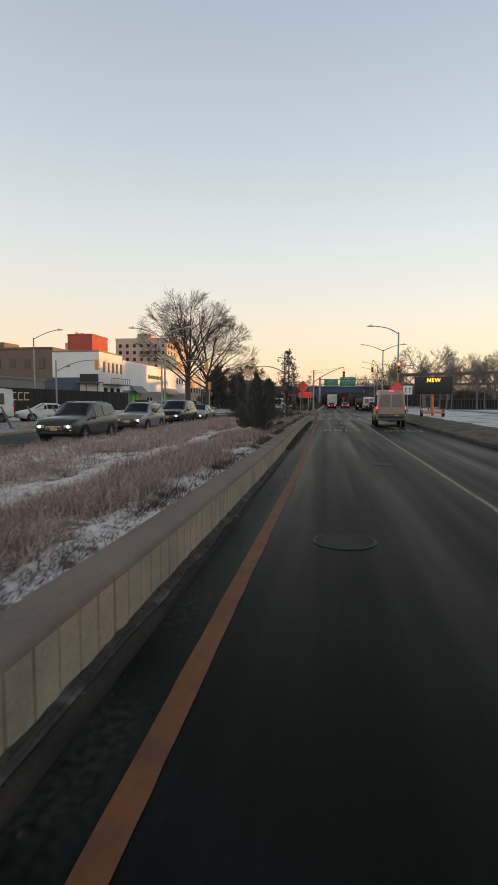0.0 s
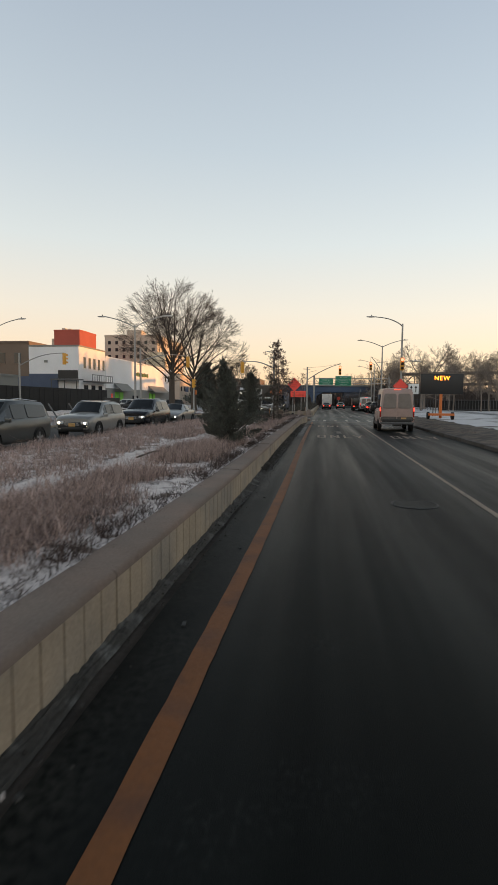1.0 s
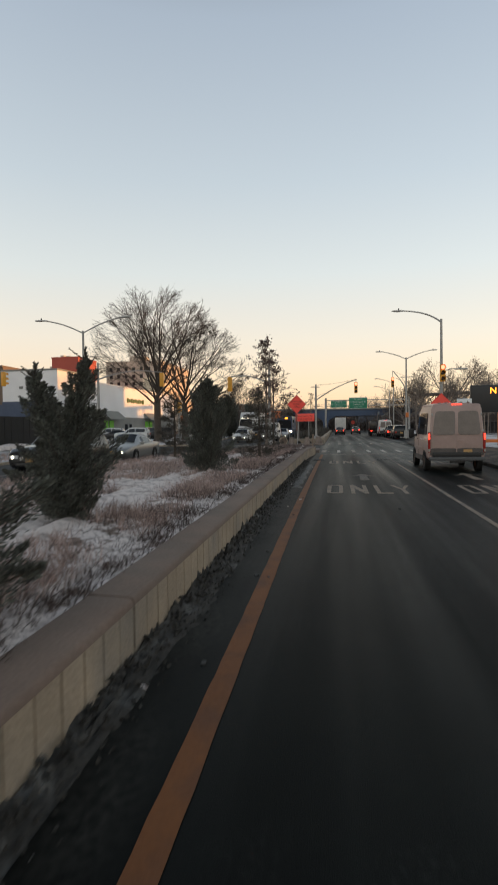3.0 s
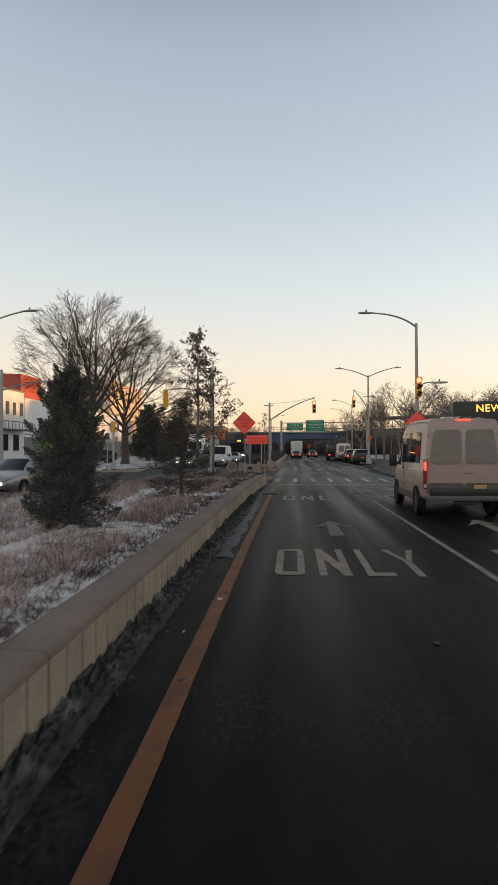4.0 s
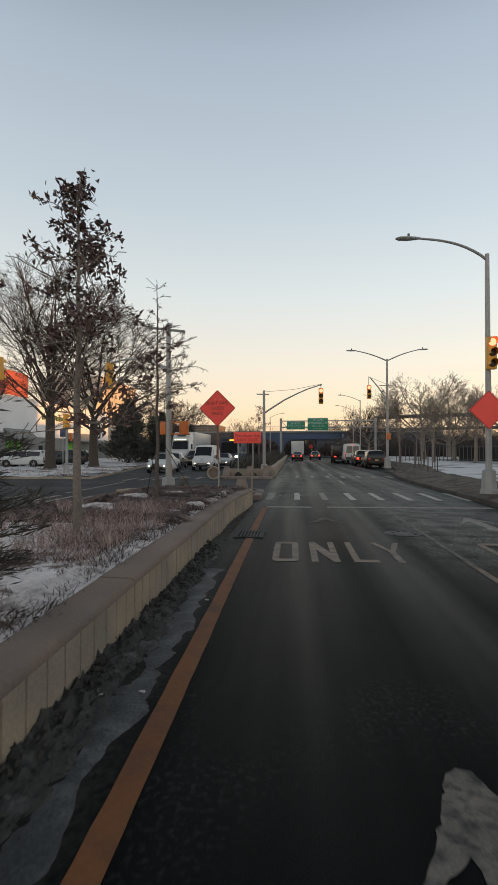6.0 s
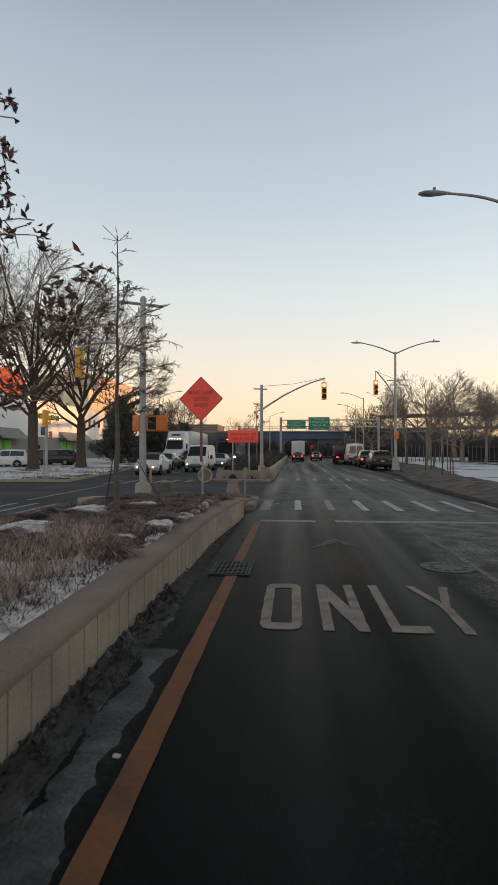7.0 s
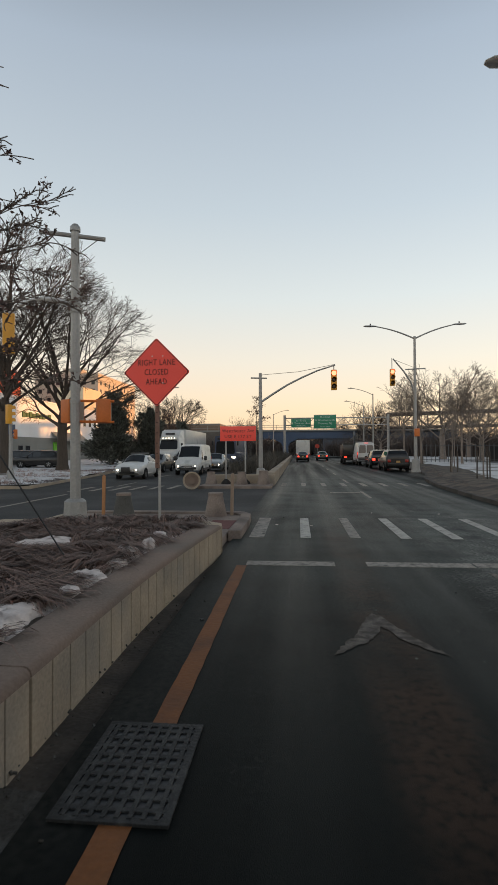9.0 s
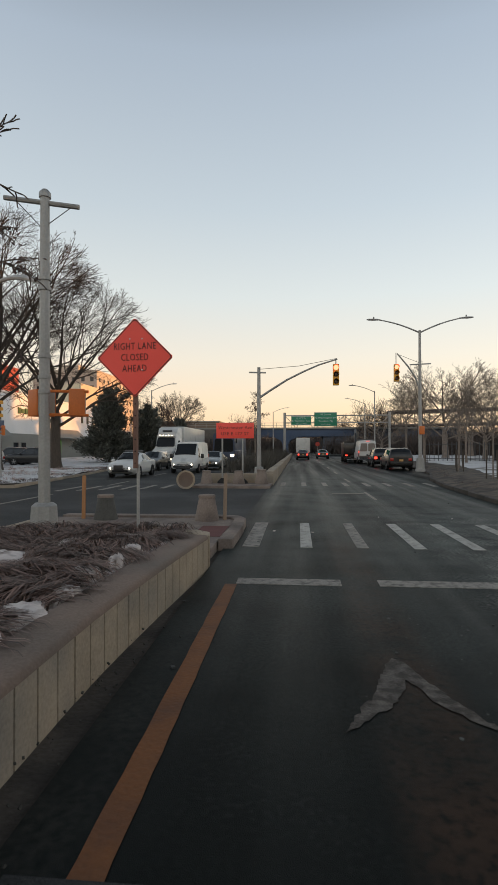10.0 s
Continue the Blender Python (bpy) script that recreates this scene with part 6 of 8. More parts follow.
for _ in range(2400):
    y = r_.uniform(17, 42)
    q = wall_x(y) + 0.02 + abs(r_.gauss(0, 0.16)) * float(np.interp(y, [12, 20, 38, 46], [0.5, 0.9, 1.1, 0.6]))
    s = r_.uniform(0.007, 0.028) * (1.3 - min(1, (q - wall_x(y)) * 2))
    k = len(m.v)
    m.box((q, y, 0.13 * max(0, 1 - (q - wall_x(y)) * 3.2) * r_.uniform(0.3, 1.0)), (s, s * r_.uniform(0.7, 1.8), s * 0.8), Euler((r_.random() * 3, r_.random() * 3, r_.random() * 3)).to_matrix())
    for i in range(k, len(m.v)):
        m.v[i] = Vector(m.v[i]) + Vector((r_.gauss(0, 1), r_.gauss(0, 1), r_.gauss(0, 1))) * s * 0.2
tagged(part("slush_crumbs", m, DIRTY_SNOW, None, smooth=60, fix=False), "crumbled lumps of blackened snow", "slush", "", "stuff")
r_ = random.Random(77)
m = Mesh()
for _ in range(900):
    y = r_.uniform(0, 47)
    x = wall_x(y) + abs(r_.gauss(0.02, 0.16))
    s = r_.uniform(0.005, 0.018)
    m.box((x, y, s * 0.3), (s, s * 1.3, s * 0.7), Euler((r_.random(), r_.random(), r_.random() * 3)).to_matrix())
tagged(part("litter", m, DIRTY_SNOW, None, smooth=0, fix=False), "grit and small litter in the gutter", "litter", "", "stuff")

# fallen branch on the snow
stick = thing("fallen_branch", "thin bare branch lying on the snow", "branch", (0, 0, 0))
part("stem", Mesh().tube([(-3.6, 14.1, 0.62), (-3.56, 14.8, 0.65), (-3.55, 15.4, 0.64), (-3.48, 16.0, 0.67)], [0.02, 0.017, 0.013, 0.006], 6), BARK, stick)

brush_field("embankment_scrub", "bare brown scrub in front of the bridge abutment", 620, (lambda y: 10.5, lambda y: 42.0, 150, 175), 5.2, 0.3, 66, FAR_WOOD, 16, width=0.03, ground=lambda x, y: 0.2, thresh=-0.6)
brush_field("bank_scrub", "bare scrub beside the bridge across the opposite lanes", 420, (lambda y: -32.0, lambda y: -12.5, 160, 176), 5.0, 0.3, 67, FAR_WOOD, 16, width=0.03, ground=lambda x, y: 0.2, thresh=-0.6)

# ---- vehicles ----
def section(y, zb, zw, zt, w, wt, crown=0.03):
    """One cross-section: sill, side, belt line, roof edge and crown."""
    h = max(zt - zw, 0.01)
    half = [(0.0, zb), (w * 0.86, zb), (w * 0.97, zb + 0.10), (w, zb + (zw - zb) * 0.45), (w * 0.985, zw - 0.04), (w * 0.955, zw)]
    half += [(w * 0.955 + (wt - w * 0.955) * 0.85, zw + h * 0.85), (wt * 0.93, zt - 0.005), (wt * 0.5, zt + crown * 0.8), (0.0, zt + crown)]
    right = [Vector((x, y, z)) for x, z in half]
    left = [Vector((-x, y, z)) for x, z in half[1:-1]][::-1]
    return right + left


def patch(a, b, c, d, inset=(0.06, 0.94, 0.1, 0.92), lift=0.02, n=None):
    """A thin pane inside four corners: a-b the lower edge, d-c the upper."""
    a, b, c, d = (Vector(p) for p in (a, b, c, d))
    at = lambda u, v: a.lerp(b, u).lerp(d.lerp(c, u), v)
    u0, u1, v0, v1 = inset
    q = [at(u0, v0), at(u1, v0), at(u1, v1), at(u0, v1)]
    nrm = (q[1] - q[0]).cross(q[3] - q[0]).normalized()
    r = 0.12
    out = []
    for i in range(4):
        p, prev, nxt = q[i], q[i - 1], q[(i + 1) % 4]
        out += [p.lerp(prev, r), p.lerp(p.lerp(prev, r).lerp(p.lerp(nxt, r), 0.5), 0.55), p.lerp(nxt, r)]
    k = len(out)
    return Mesh().add([p + nrm * lift for p in out] + [p - nrm * math.copysign(0.03, lift) for p in out], [tuple(range(k)), tuple(range(2 * k - 1, k - 1, -1))] + [(i, (i + 1) % k, k + (i + 1) % k, k + i) for i in range(k)])


def bowed_pane(upper, lower, n, sgn):
    """A curved pane between the roof edge and the cowl, a little proud of the body."""
    idx = list(range(6, n - 5))
    m = Mesh()
    out = Vector((0, sgn * 0.55, 0.83)) * 0.014
    rows = [[Vector((q.x * 0.95, q.y, q.z)) for q in (lower[k].lerp(upper[k], f) for k in idx)] for f in (0.1, 0.5, 0.93)]
    vs = [p + out for row in rows for p in row] + [p - out for row in rows for p in row]
    w, q = len(idx), 3 * len(idx)
    fs = []
    for a in range(2):
        for b in range(w - 1):
            c = a * w + b
            fs += [(c, c + 1, c + w + 1, c + w), (q + c + w, q + c + w + 1, q + c + 1, q + c)]
    return m.add(vs, fs)


WHEELS = {}


def wheel(holder, x, y, r, w=0.22, rim=ALLOY):
    key = (round(r, 3), round(w, 3), rim.name)
    if key not in WHEELS:
        ty = Mesh().lathe([(r * 0.66, -w / 2), (r * 0.92, -w / 2), (r, -w * 0.36), (r, w * 0.36), (r * 0.92, w / 2), (r * 0.66, w / 2)], 22, (0, 0, 0), "x", False).data("tyre", RUBBER)
        rm = Mesh().lathe([(r * 0.67, -w * 0.4), (r * 0.62, -w * 0.3), (r * 0.62, w * 0.3), (r * 0.67, w * 0.4)], 22, (0, 0, 0), "x", False)
        rm.lathe([(0.0, 0.0), (r * 0.62, 0.001)], 22, (0, 0, 0), "x", False)
        for k in range(5):
            a = 2 * math.pi * k / 5
            rot = Matrix.Rotation(a, 3, "X")
            for s in (-1, 1):
                rm.box(rot @ Vector((s * w * 0.36, 0, r * 0.33)), (w * 0.12, r * 0.2, r * 0.62), rot)
        rm.lathe([(r * 0.16, -w * 0.44), (r * 0.16, w * 0.44)], 10, (0, 0, 0), "x")
        WHEELS[key] = ty, rm.data("rim", rim)
    ty, rm = WHEELS[key]
    hub = part("wheel", ty, None, holder, loc=(x, y, r))
    hub.name = "wheel"
    part("rim", rm, None, hub)
    return hub


def vehicle(kind, label, category, at, body, stations, axles, radius, lights="head", rim=ALLOY, glass=CAR_GLASS, windows=(), shield=None, rear=None, group="", dark_sill=True, plate=True, grille=True, tail=TAIL, mirror_y=None, tails=True):
    """A road vehicle pointing to +y. stations: (y, sill, belt, roof, half width, half roof width)."""
    v = thing(kind, label, category, at, group)
    rings = [section(*s) for s in stations]
    part("body", Mesh().loft(rings), body, v, smooth=35)
    w = max(s[4] for s in stations)
    y_front, y_back = stations[-1][0], stations[0][0]
    for y in axles:
        for s in (-1, 1):
            part("wheel_arch", Mesh().lathe([(radius * 1.17, -0.02), (radius * 1.17, 0.012), (radius * 1.02, 0.014), (radius * 1.02, -0.03)], 20, (s * (w - 0.004), y, radius), "x", False), BLACK, v)
            # flat black disc on the body side paints in the wheel well's shade
            part("arch_hollow", Mesh().lathe([(0.0, s * 0.004), (radius * 1.1, s * 0.003), (radius * 1.1, 0.0)], 20, (s * (w - 0.002), y, radius), "x", False), BLACK, v)
            wheel(v, s * (w - 0.085), y, radius, 0.22, rim)

    def side(i, j, s):
        a, b = rings[i], rings[j]
        k5, k6 = (5, 6) if s > 0 else (len(a) - 5, len(a) - 6)
        lo_a, lo_b, hi_a, hi_b = a[k5], b[k5], a[k6], b[k6]
        return (lo_a, lo_b, hi_b, hi_a) if s > 0 else (lo_b, lo_a, hi_a, hi_b)

    for i, j, inset in windows:
        for s in (-1, 1):
            ins = inset if s > 0 else (1 - inset[1], 1 - inset[0], inset[2], inset[3])
            part("side_window", patch(*side(i, j, s), ins), glass, v)
    n = len(rings[0])
    for spec_, name_, sgn in ((shield, "windscreen", 1), (rear, "rear_window", -1)):
        if spec_:
            i, j = spec_
            up_, lo_ = (rings[i], rings[j]) if sgn > 0 else (rings[j], rings[i])
            part(name_, bowed_pane(up_, lo_, n, sgn), glass, v)
    fz = stations[-1][2]
    fw = stations[-1][4]
    zb = stations[-1][1]
    for s in (-1, 1):
        part("headlight", Mesh().box((s * fw * 0.74, y_front - 0.01, zb + (fz - zb) * 0.72), (fw * 0.42, 0.12, 0.14)), HEADLIGHT_OFF, v, bevel=0.03)
        part("headlamp_glow", Mesh().lathe([(0.0, 0.068), (0.05, 0.058), (0.065, 0.03)], 14, (s * fw * 0.78, y_front, zb + (fz - zb) * 0.72), "y", False), HEADLIGHT if lights == "head" else HEADLIGHT_OFF, v, "bright headlight" if lights == "head" else "")
        part("fog_lamp", Mesh().lathe([(0.0, 0.05), (0.05, 0.04), (0.06, 0.02)], 12, (s * fw * 0.8, y_front, zb + 0.14), "y", False), HEADLIGHT if (lights == "head" and group == "oncoming cars") else HEADLIGHT_OFF, v)
        bz = stations[0][2]
        if tails:
            part("tail_light", Mesh().box((s * stations[0][4] * 0.8, y_back + 0.005, stations[0][1] + (bz - stations[0][1]) * 0.78), (stations[0][4] * 0.3, 0.08, 0.22)), TAIL_LIT if lights == "brake" else tail, v, bevel=0.02)
        if mirror_y is not None:
            part("wing_mirror", Mesh().box((s * (w + 0.09), mirror_y[0], mirror_y[1]), (0.2, 0.1, 0.15)), body if body is not P_VAN else BLACK, v, bevel=0.03)
    if grille:
        gh = (fz - zb) * 0.5
        gz = zb + (fz - zb) * 0.6
        part("grille", Mesh().box((0, y_front + 0.01, gz), (fw * 0.98, 0.07, gh)), BLACK, v, bevel=0.03)
        for q in (-0.25, 0.0, 0.25):
            part("grille_bar", Mesh().box((0, y_front + 0.045, gz + gh * q), (fw * 0.9, 0.02, 0.018)), CHROME, v, bevel=0.005)
        part("air_intake", Mesh().box((0, y_front + 0.03, zb + 0.03), (fw * 1.3, 0.08, 0.12)), BLACK, v, bevel=0.02)
    part("front_bumper", Mesh().box((0, y_front - 0.03, zb + 0.16), (fw * 1.75, 0.16, 0.2)), BLACK if dark_sill else body, v, bevel=0.04)
    part("rear_bumper", Mesh().box((0, y_back + 0.0, stations[0][1] + 0.14), (stations[0][4] * 1.8, 0.18, 0.2)), BLACK if dark_sill else body, v, bevel=0.04)
    if plate:
        part("number_plate", Mesh().box((0, y_front + 0.06, zb + 0.2), (0.3, 0.012, 0.15)), PLATE, v)
        part("number_plate", Mesh().box((0, y_back - 0.1, stations[0][1] + 0.35), (0.3, 0.012, 0.15)), PLATE, v)
    return v


SUV = [(-2.25, 0.42, 0.95, 1.15, 0.82, 0.74), (-2.15, 0.30, 1.05, 1.35, 0.90, 0.72), (-1.95, 0.26, 1.06, 1.62, 0.91, 0.68), (-0.6, 0.24, 1.04, 1.70, 0.92, 0.69), (0.25, 0.24, 1.02, 1.66, 0.92, 0.67), (0.98, 0.24, 1.02, 1.10, 0.91, 0.76), (1.75, 0.26, 0.98, 1.05, 0.90, 0.78), (2.14, 0.32, 0.92, 0.98, 0.87, 0.76), (2.27, 0.42, 0.82, 0.88, 0.80, 0.70)]
SEDAN = [(-2.4, 0.42, 0.88, 0.9, 0.78, 0.68), (-2.25, 0.28, 0.95, 0.99, 0.87, 0.7), (-1.6, 0.24, 0.96, 1.02, 0.9, 0.66), (-0.75, 0.22, 0.95, 1.40, 0.91, 0.58), (0.2, 0.22, 0.94, 1.44, 0.91, 0.58), (1.1, 0.22, 0.92, 0.97, 0.91, 0.68), (1.8, 0.24, 0.84, 0.88, 0.89, 0.7), (2.2, 0.3, 0.72, 0.76, 0.84, 0.68), (2.4, 0.4, 0.64, 0.66, 0.74, 0.6)]
W_SUV = ((2, 3, (0.04, 0.97, 0.08, 0.93)), (3, 4, (0.03, 0.97, 0.08, 0.94)), (4, 5, (0.03, 0.6, 0.08, 0.86)))
W_SEDAN = ((2, 3, (0.45, 0.95, 0.12, 0.86)), (3, 4, (0.04, 0.96, 0.12, 0.92)), (4, 5, (0.04, 0.6, 0.12, 0.86)))


def scaled(st, sx, sy, sz):
    return [(y * sy, zb * sz, zw * sz, zt * sz, w * sx, wt * sx) for y, zb, zw, zt, w, wt in st]


def suv(label, at, body, lights="head", s=(1, 1, 1), group="oncoming cars", name="suv"):
    v = vehicle(name, label, "car", at, body, scaled(SUV, *s), (-1.32 * s[1], 1.38 * s[1]), 0.35, lights, windows=W_SUV, shield=(4, 5), rear=(1, 2), mirror_y=(0.75 * s[1], 1.05 * s[2]), group=group)
    for x in (-0.55, 0.55):
        part("roof_rail", Mesh().tube([(x * s[0], -1.8 * s[1], 1.66 * s[2]), (x * s[0], -0.6, 1.745 * s[2]), (x * s[0], 0.15, 1.705 * s[2])], 0.013, 6), CHROME, v)
    return v


def sedan(label, at, body, lights="head", s=(1, 1, 1), group="oncoming cars", name="saloon_car"):
    return vehicle(name, label, "car", at, body, scaled(SEDAN, *s), (-1.38 * s[1], 1.42 * s[1]), 0.33, lights, windows=W_SEDAN, shield=(4, 5), rear=(2, 3), mirror_y=(0.75 * s[1], 0.98 * s[2]), group=group, dark_sill=False)


# oncoming traffic (pointing to -y)
ONC = 180
suv("dark grey compact suv with lit headlights", pose(-11.0, 20.7, 0, 0, 0, ONC), P_GREY)
suv("small silver crossover with lit headlights", pose(-11.0, 28.5, 0, 0, 0, ONC), P_SILVER, s=(0.97, 0.92, 0.97))
suv("large black suv with chrome grille", pose(-11.0, 36.2, 0, 0, 0, ONC), P_BLACK, s=(1.06, 1.07, 1.05))
sedan("beige saloon car with lit headlights", pose(-10.9, 43.0, 0, 0, 0, ONC), P_SILVER)
# waiting beyond the crossing
pol = sedan("white and black saloon with roof bar and push bumper", pose(-10.2, 74.0, 0, 0, 0, ONC), P_WHITE, s=(0.97, 0.98, 1.02), group="waiting cars")
part("roof_bar", Mesh().box((0, -0.3, 1.56), (1.15, 0.28, 0.1)), DARK_STEEL, pol, bevel=0.03)
part("push_bumper", Mesh().box((0, 2.66, 0.6), (0.55, 0.08, 0.34)), BLACK, pol, bevel=0.03)
sedan("dark saloon waiting in the queue", pose(-11.5, 83.5, 0, 0, 0, ONC), P_DARK, group="waiting cars")
sedan("tan saloon with lit headlights in the queue", pose(-6.95, 85.5, 0, 0, 0, ONC), P_SILVER, group="waiting cars")
suv("dark suv waiting in the queue", pose(-11.2, 93, 0, 0, 0, ONC), P_DARK, group="waiting cars")

VAN = [(-2.75, 0.5, 1.25, 2.38, 0.93, 0.80), (-2.68, 0.42, 1.28, 2.48, 0.985, 0.85), (-1.5, 0.38, 1.28, 2.53, 1.0, 0.86), (0.2, 0.36, 1.27, 2.53, 1.0, 0.86), (1.15, 0.36, 1.22, 2.42, 1.0, 0.82), (1.95, 0.36, 1.22, 1.36, 0.98, 0.82), (2.45, 0.38, 1.05, 1.12, 0.93, 0.8), (2.72, 0.42, 0.85, 0.9, 0.82, 0.7)]


def van(label, at, body, lights, group, glassed=True):
    wins = [(4, 5, (0.02, 0.52, 0.04, 0.86))]
    if glassed:
        wins = [(1, 2, (0.58, 1.0, 0.08, 0.86)), (2, 3, (0.0, 1.0, 0.08, 0.86)), (3, 4, (0.0, 0.72, 0.08, 0.86)), *wins]
    v = vehicle("van", label, "van", at, body, VAN, (-1.75, 1.7), 0.36, lights, windows=wins, shield=(4, 5), group=group, mirror_y=None, plate=False, rim=RUST, tails=False)
    for s in (-1, 1):
        arm = part("wing_mirror", Mesh().box((s * 1.17, 1.3, 1.38), (0.22, 0.12, 0.36)), BLACK, v, "black wing mirror", bevel=0.04)
        part("mirror_arm", Mesh().box((s * 1.02, 1.33, 1.3), (0.16, 0.06, 0.07)), BLACK, arm, bevel=0.01)
        # rear doors
        part("rear_door", Mesh().add([Vector((s * x, -2.765 + dy, z)) for x, dy, z in ((0.012, 0, 0.62), (0.86, 0, 0.62), (0.87, 0.0, 1.3), (0.77, 0.03, 2.28), (0.70, 0.04, 2.33), (0.012, 0.03, 2.34))] + [Vector((s * x, -2.72 + dy, z)) for x, dy, z in ((0.012, 0, 0.62), (0.86, 0, 0.62), (0.87, 0.0, 1.3), (0.77, 0.03, 2.28), (0.70, 0.04, 2.33), (0.012, 0.03, 2.34))],
             [tuple(range(6)), tuple(range(11, 5, -1))] + [(k, (k + 1) % 6, 6 + (k + 1) % 6, 6 + k) for k in range(6)]), body, v, "dirty white rear door", bevel=0.012)
        part("rear_window", patch((s * 0.05, -2.78, 1.36), (s * 0.83, -2.78, 1.36), (s * 0.73, -2.745, 2.22), (s * 0.05, -2.745, 2.22), (0, 1, 0, 1), 0.01 * s), DUSTY_GLASS, v, "dust-covered rear window")
        lamp = part("tail_light", Mesh().box((s * 0.945, -2.735, 1.10), (0.085, 0.13, 0.76)), TAIL, v, "tall dark red tail light", bevel=0.03)
        part("brake_lens", Mesh().box((s * 0.95, -2.765, 1.30), (0.072, 0.09, 0.22)), TAIL_LIT if lights == "brake" else TAIL, lamp, "glowing brake lens", bevel=0.025)
        part("reverse_lens", Mesh().box((s * 0.95, -2.765, 0.80), (0.07, 0.085, 0.10)), LENS_PALE, lamp, "clear lower lens", bevel=0.015)
        part("trim_strip", Mesh().box((s * 1.004, -1.15, 1.19), (0.02, 1.1, 0.025)), SIGN_WHITE, v, "pale rail under the side window", bevel=0.006)
        part("gutter_rail", Mesh().tube([(s * 0.86, -2.6, 2.42), (s * 0.875, -1.4, 2.47), (s * 0.875, 0.2, 2.47), (s * 0.84, 1.1, 2.37)], 0.012, 6), body, v)
        for z in (0.86, 1.5, 2.1):
            part("hinge", Mesh().box((s * (0.9 - 0.06 * (z > 2)), -2.74, z), (0.05, 0.05, 0.1)), STEEL, v, bevel=0.008)
        part("sill", Mesh().box((s * 0.985, 0, 0.45), (0.05, 2.7, 0.2)), MUD, v, bevel=0.02)
        part("rub_strip", Mesh().box((s * 1.0, -0.1, 0.82), (0.025, 2.6, 0.12)), body, v, bevel=0.01)
        part("door_seam", Mesh().box((s * 1.001, 0.28, 1.25), (0.006, 0.012, 1.5)), BLACK, v)
        part("door_handle", Mesh().box((s * 1.01, 0.5, 1.18), (0.03, 0.16, 0.035)), BLACK, v, bevel=0.008)
        part("mud_streak", patch((s * 0.93, -2.79, 0.62), (s * 0.02, -2.79, 0.62), (s * 0.02, -2.782, 0.88), (s * 0.88, -2.782, 0.88), (0, 1, 0, 1), -0.003 * s), MUD, v, "dark dirty lower door panel")
    part("rear_step", Mesh().box((0, -2.85, 0.5), (1.9, 0.22, 0.13)), DARK_STEEL, v, "scraped rear bumper step", bevel=0.03)
    part("roof_lamp", Mesh().box((0, -2.72, 2.46), (0.36, 0.08, 0.04)), TAIL_LIT if lights == "brake" else TAIL, v, "high brake light", bevel=0.01)
    part("door_handle", Mesh().box((0.14, -2.79, 1.16), (0.2, 0.04, 0.06)), body, v, bevel=0.01)
    part("number_plate", Mesh().box((0.38, -2.80, 0.76), (0.3, 0.012, 0.15)), PLATE, v, bevel=0.003)
    part("tow_plate", Mesh().box((0, -2.8, 0.38), (0.5, 0.12, 0.08)), BLACK, v, bevel=0.01)
    for k in range(5):
        part("roof_rib", Mesh().box((-0.5 + 0.25 * k, -0.6, 2.563 - 0.012 * abs(k - 2)), (0.05, 3.6, 0.012)), body, v, bevel=0.004)
    return v


van("dirty white passenger van with brake lights lit", pose(4.32, 38.5, 0, 0, 0, -1.0), P_VAN, "brake", "vans").scale = (1.0, 0.85, 1.0)
van("white van waiting with headlights on", pose(-7.75, 79.8, 0, 0, 0, ONC), P_WHITE, "head", "vans", False).scale = (0.94, 0.94, 0.86)


def box_truck(label, at, lights, group, cab=P_WHITE, box=P_WHITE, length=6.0, height=3.5):
    v = thing("box_truck", label, "truck", at, group)
    part("cargo_box", Mesh().box((0, -0.8, 0.95 + (height - 0.95) / 2), (2.45, length, height - 0.95)), box, v, bevel=0.03)
    part("rear_door", Mesh().box((0, -0.81 - length / 2, 0.95 + (height - 0.95) / 2), (2.2, 0.04, height - 1.2)), box, v, bevel=0.01)
    part("cab", Mesh().loft([section(y, 0.5, 1.5, zt, 1.0, wt) for y, zt, wt in ((length / 2 - 0.75, 2.5, 0.9), (length / 2 + 0.3, 2.5, 0.88), (length / 2 + 0.95, 1.56, 0.9), (length / 2 + 1.5, 1.45, 0.85))]), cab, v)
    part("windscreen", patch((-0.85, length / 2 + 0.98, 1.55), (0.85, length / 2 + 0.98, 1.55), (0.75, length / 2 + 0.36, 2.45), (-0.75, length / 2 + 0.36, 2.45), (0.03, 0.97, 0.05, 0.95), -0.01), CAR_GLASS, v)
    part("chassis", Mesh().box((0, -0.6, 0.75), (0.9, length + 1, 0.25)), BLACK, v, bevel=0.02)
    for y in (-length / 2 + 1.0, length / 2 + 0.55):
        for s in (-1, 1):
            wheel(v, s * 0.95, y, 0.45, 0.3, STEEL)
    for s in (-1, 1):
        part("tail_light", Mesh().box((s * 0.95, -0.84 - length / 2, 0.85), (0.3, 0.06, 0.14)), TAIL_LIT, v, bevel=0.01)
    part("rear_step", Mesh().box((0, -0.9 - length / 2, 0.6), (2.2, 0.15, 0.12)), BLACK, v, bevel=0.01)
    return v


box_truck("white box truck driving away under the bridge", pose(0.9, 140, 0), "brake", "traffic ahead")
sedan("dark saloon driving away behind a truck", pose(0.7, 121, 0), P_DARK, "brake", group="traffic ahead")
sedan("grey saloon driving away in the next lane", pose(3.9, 128, 0), P_GREY, "brake", group="traffic ahead")


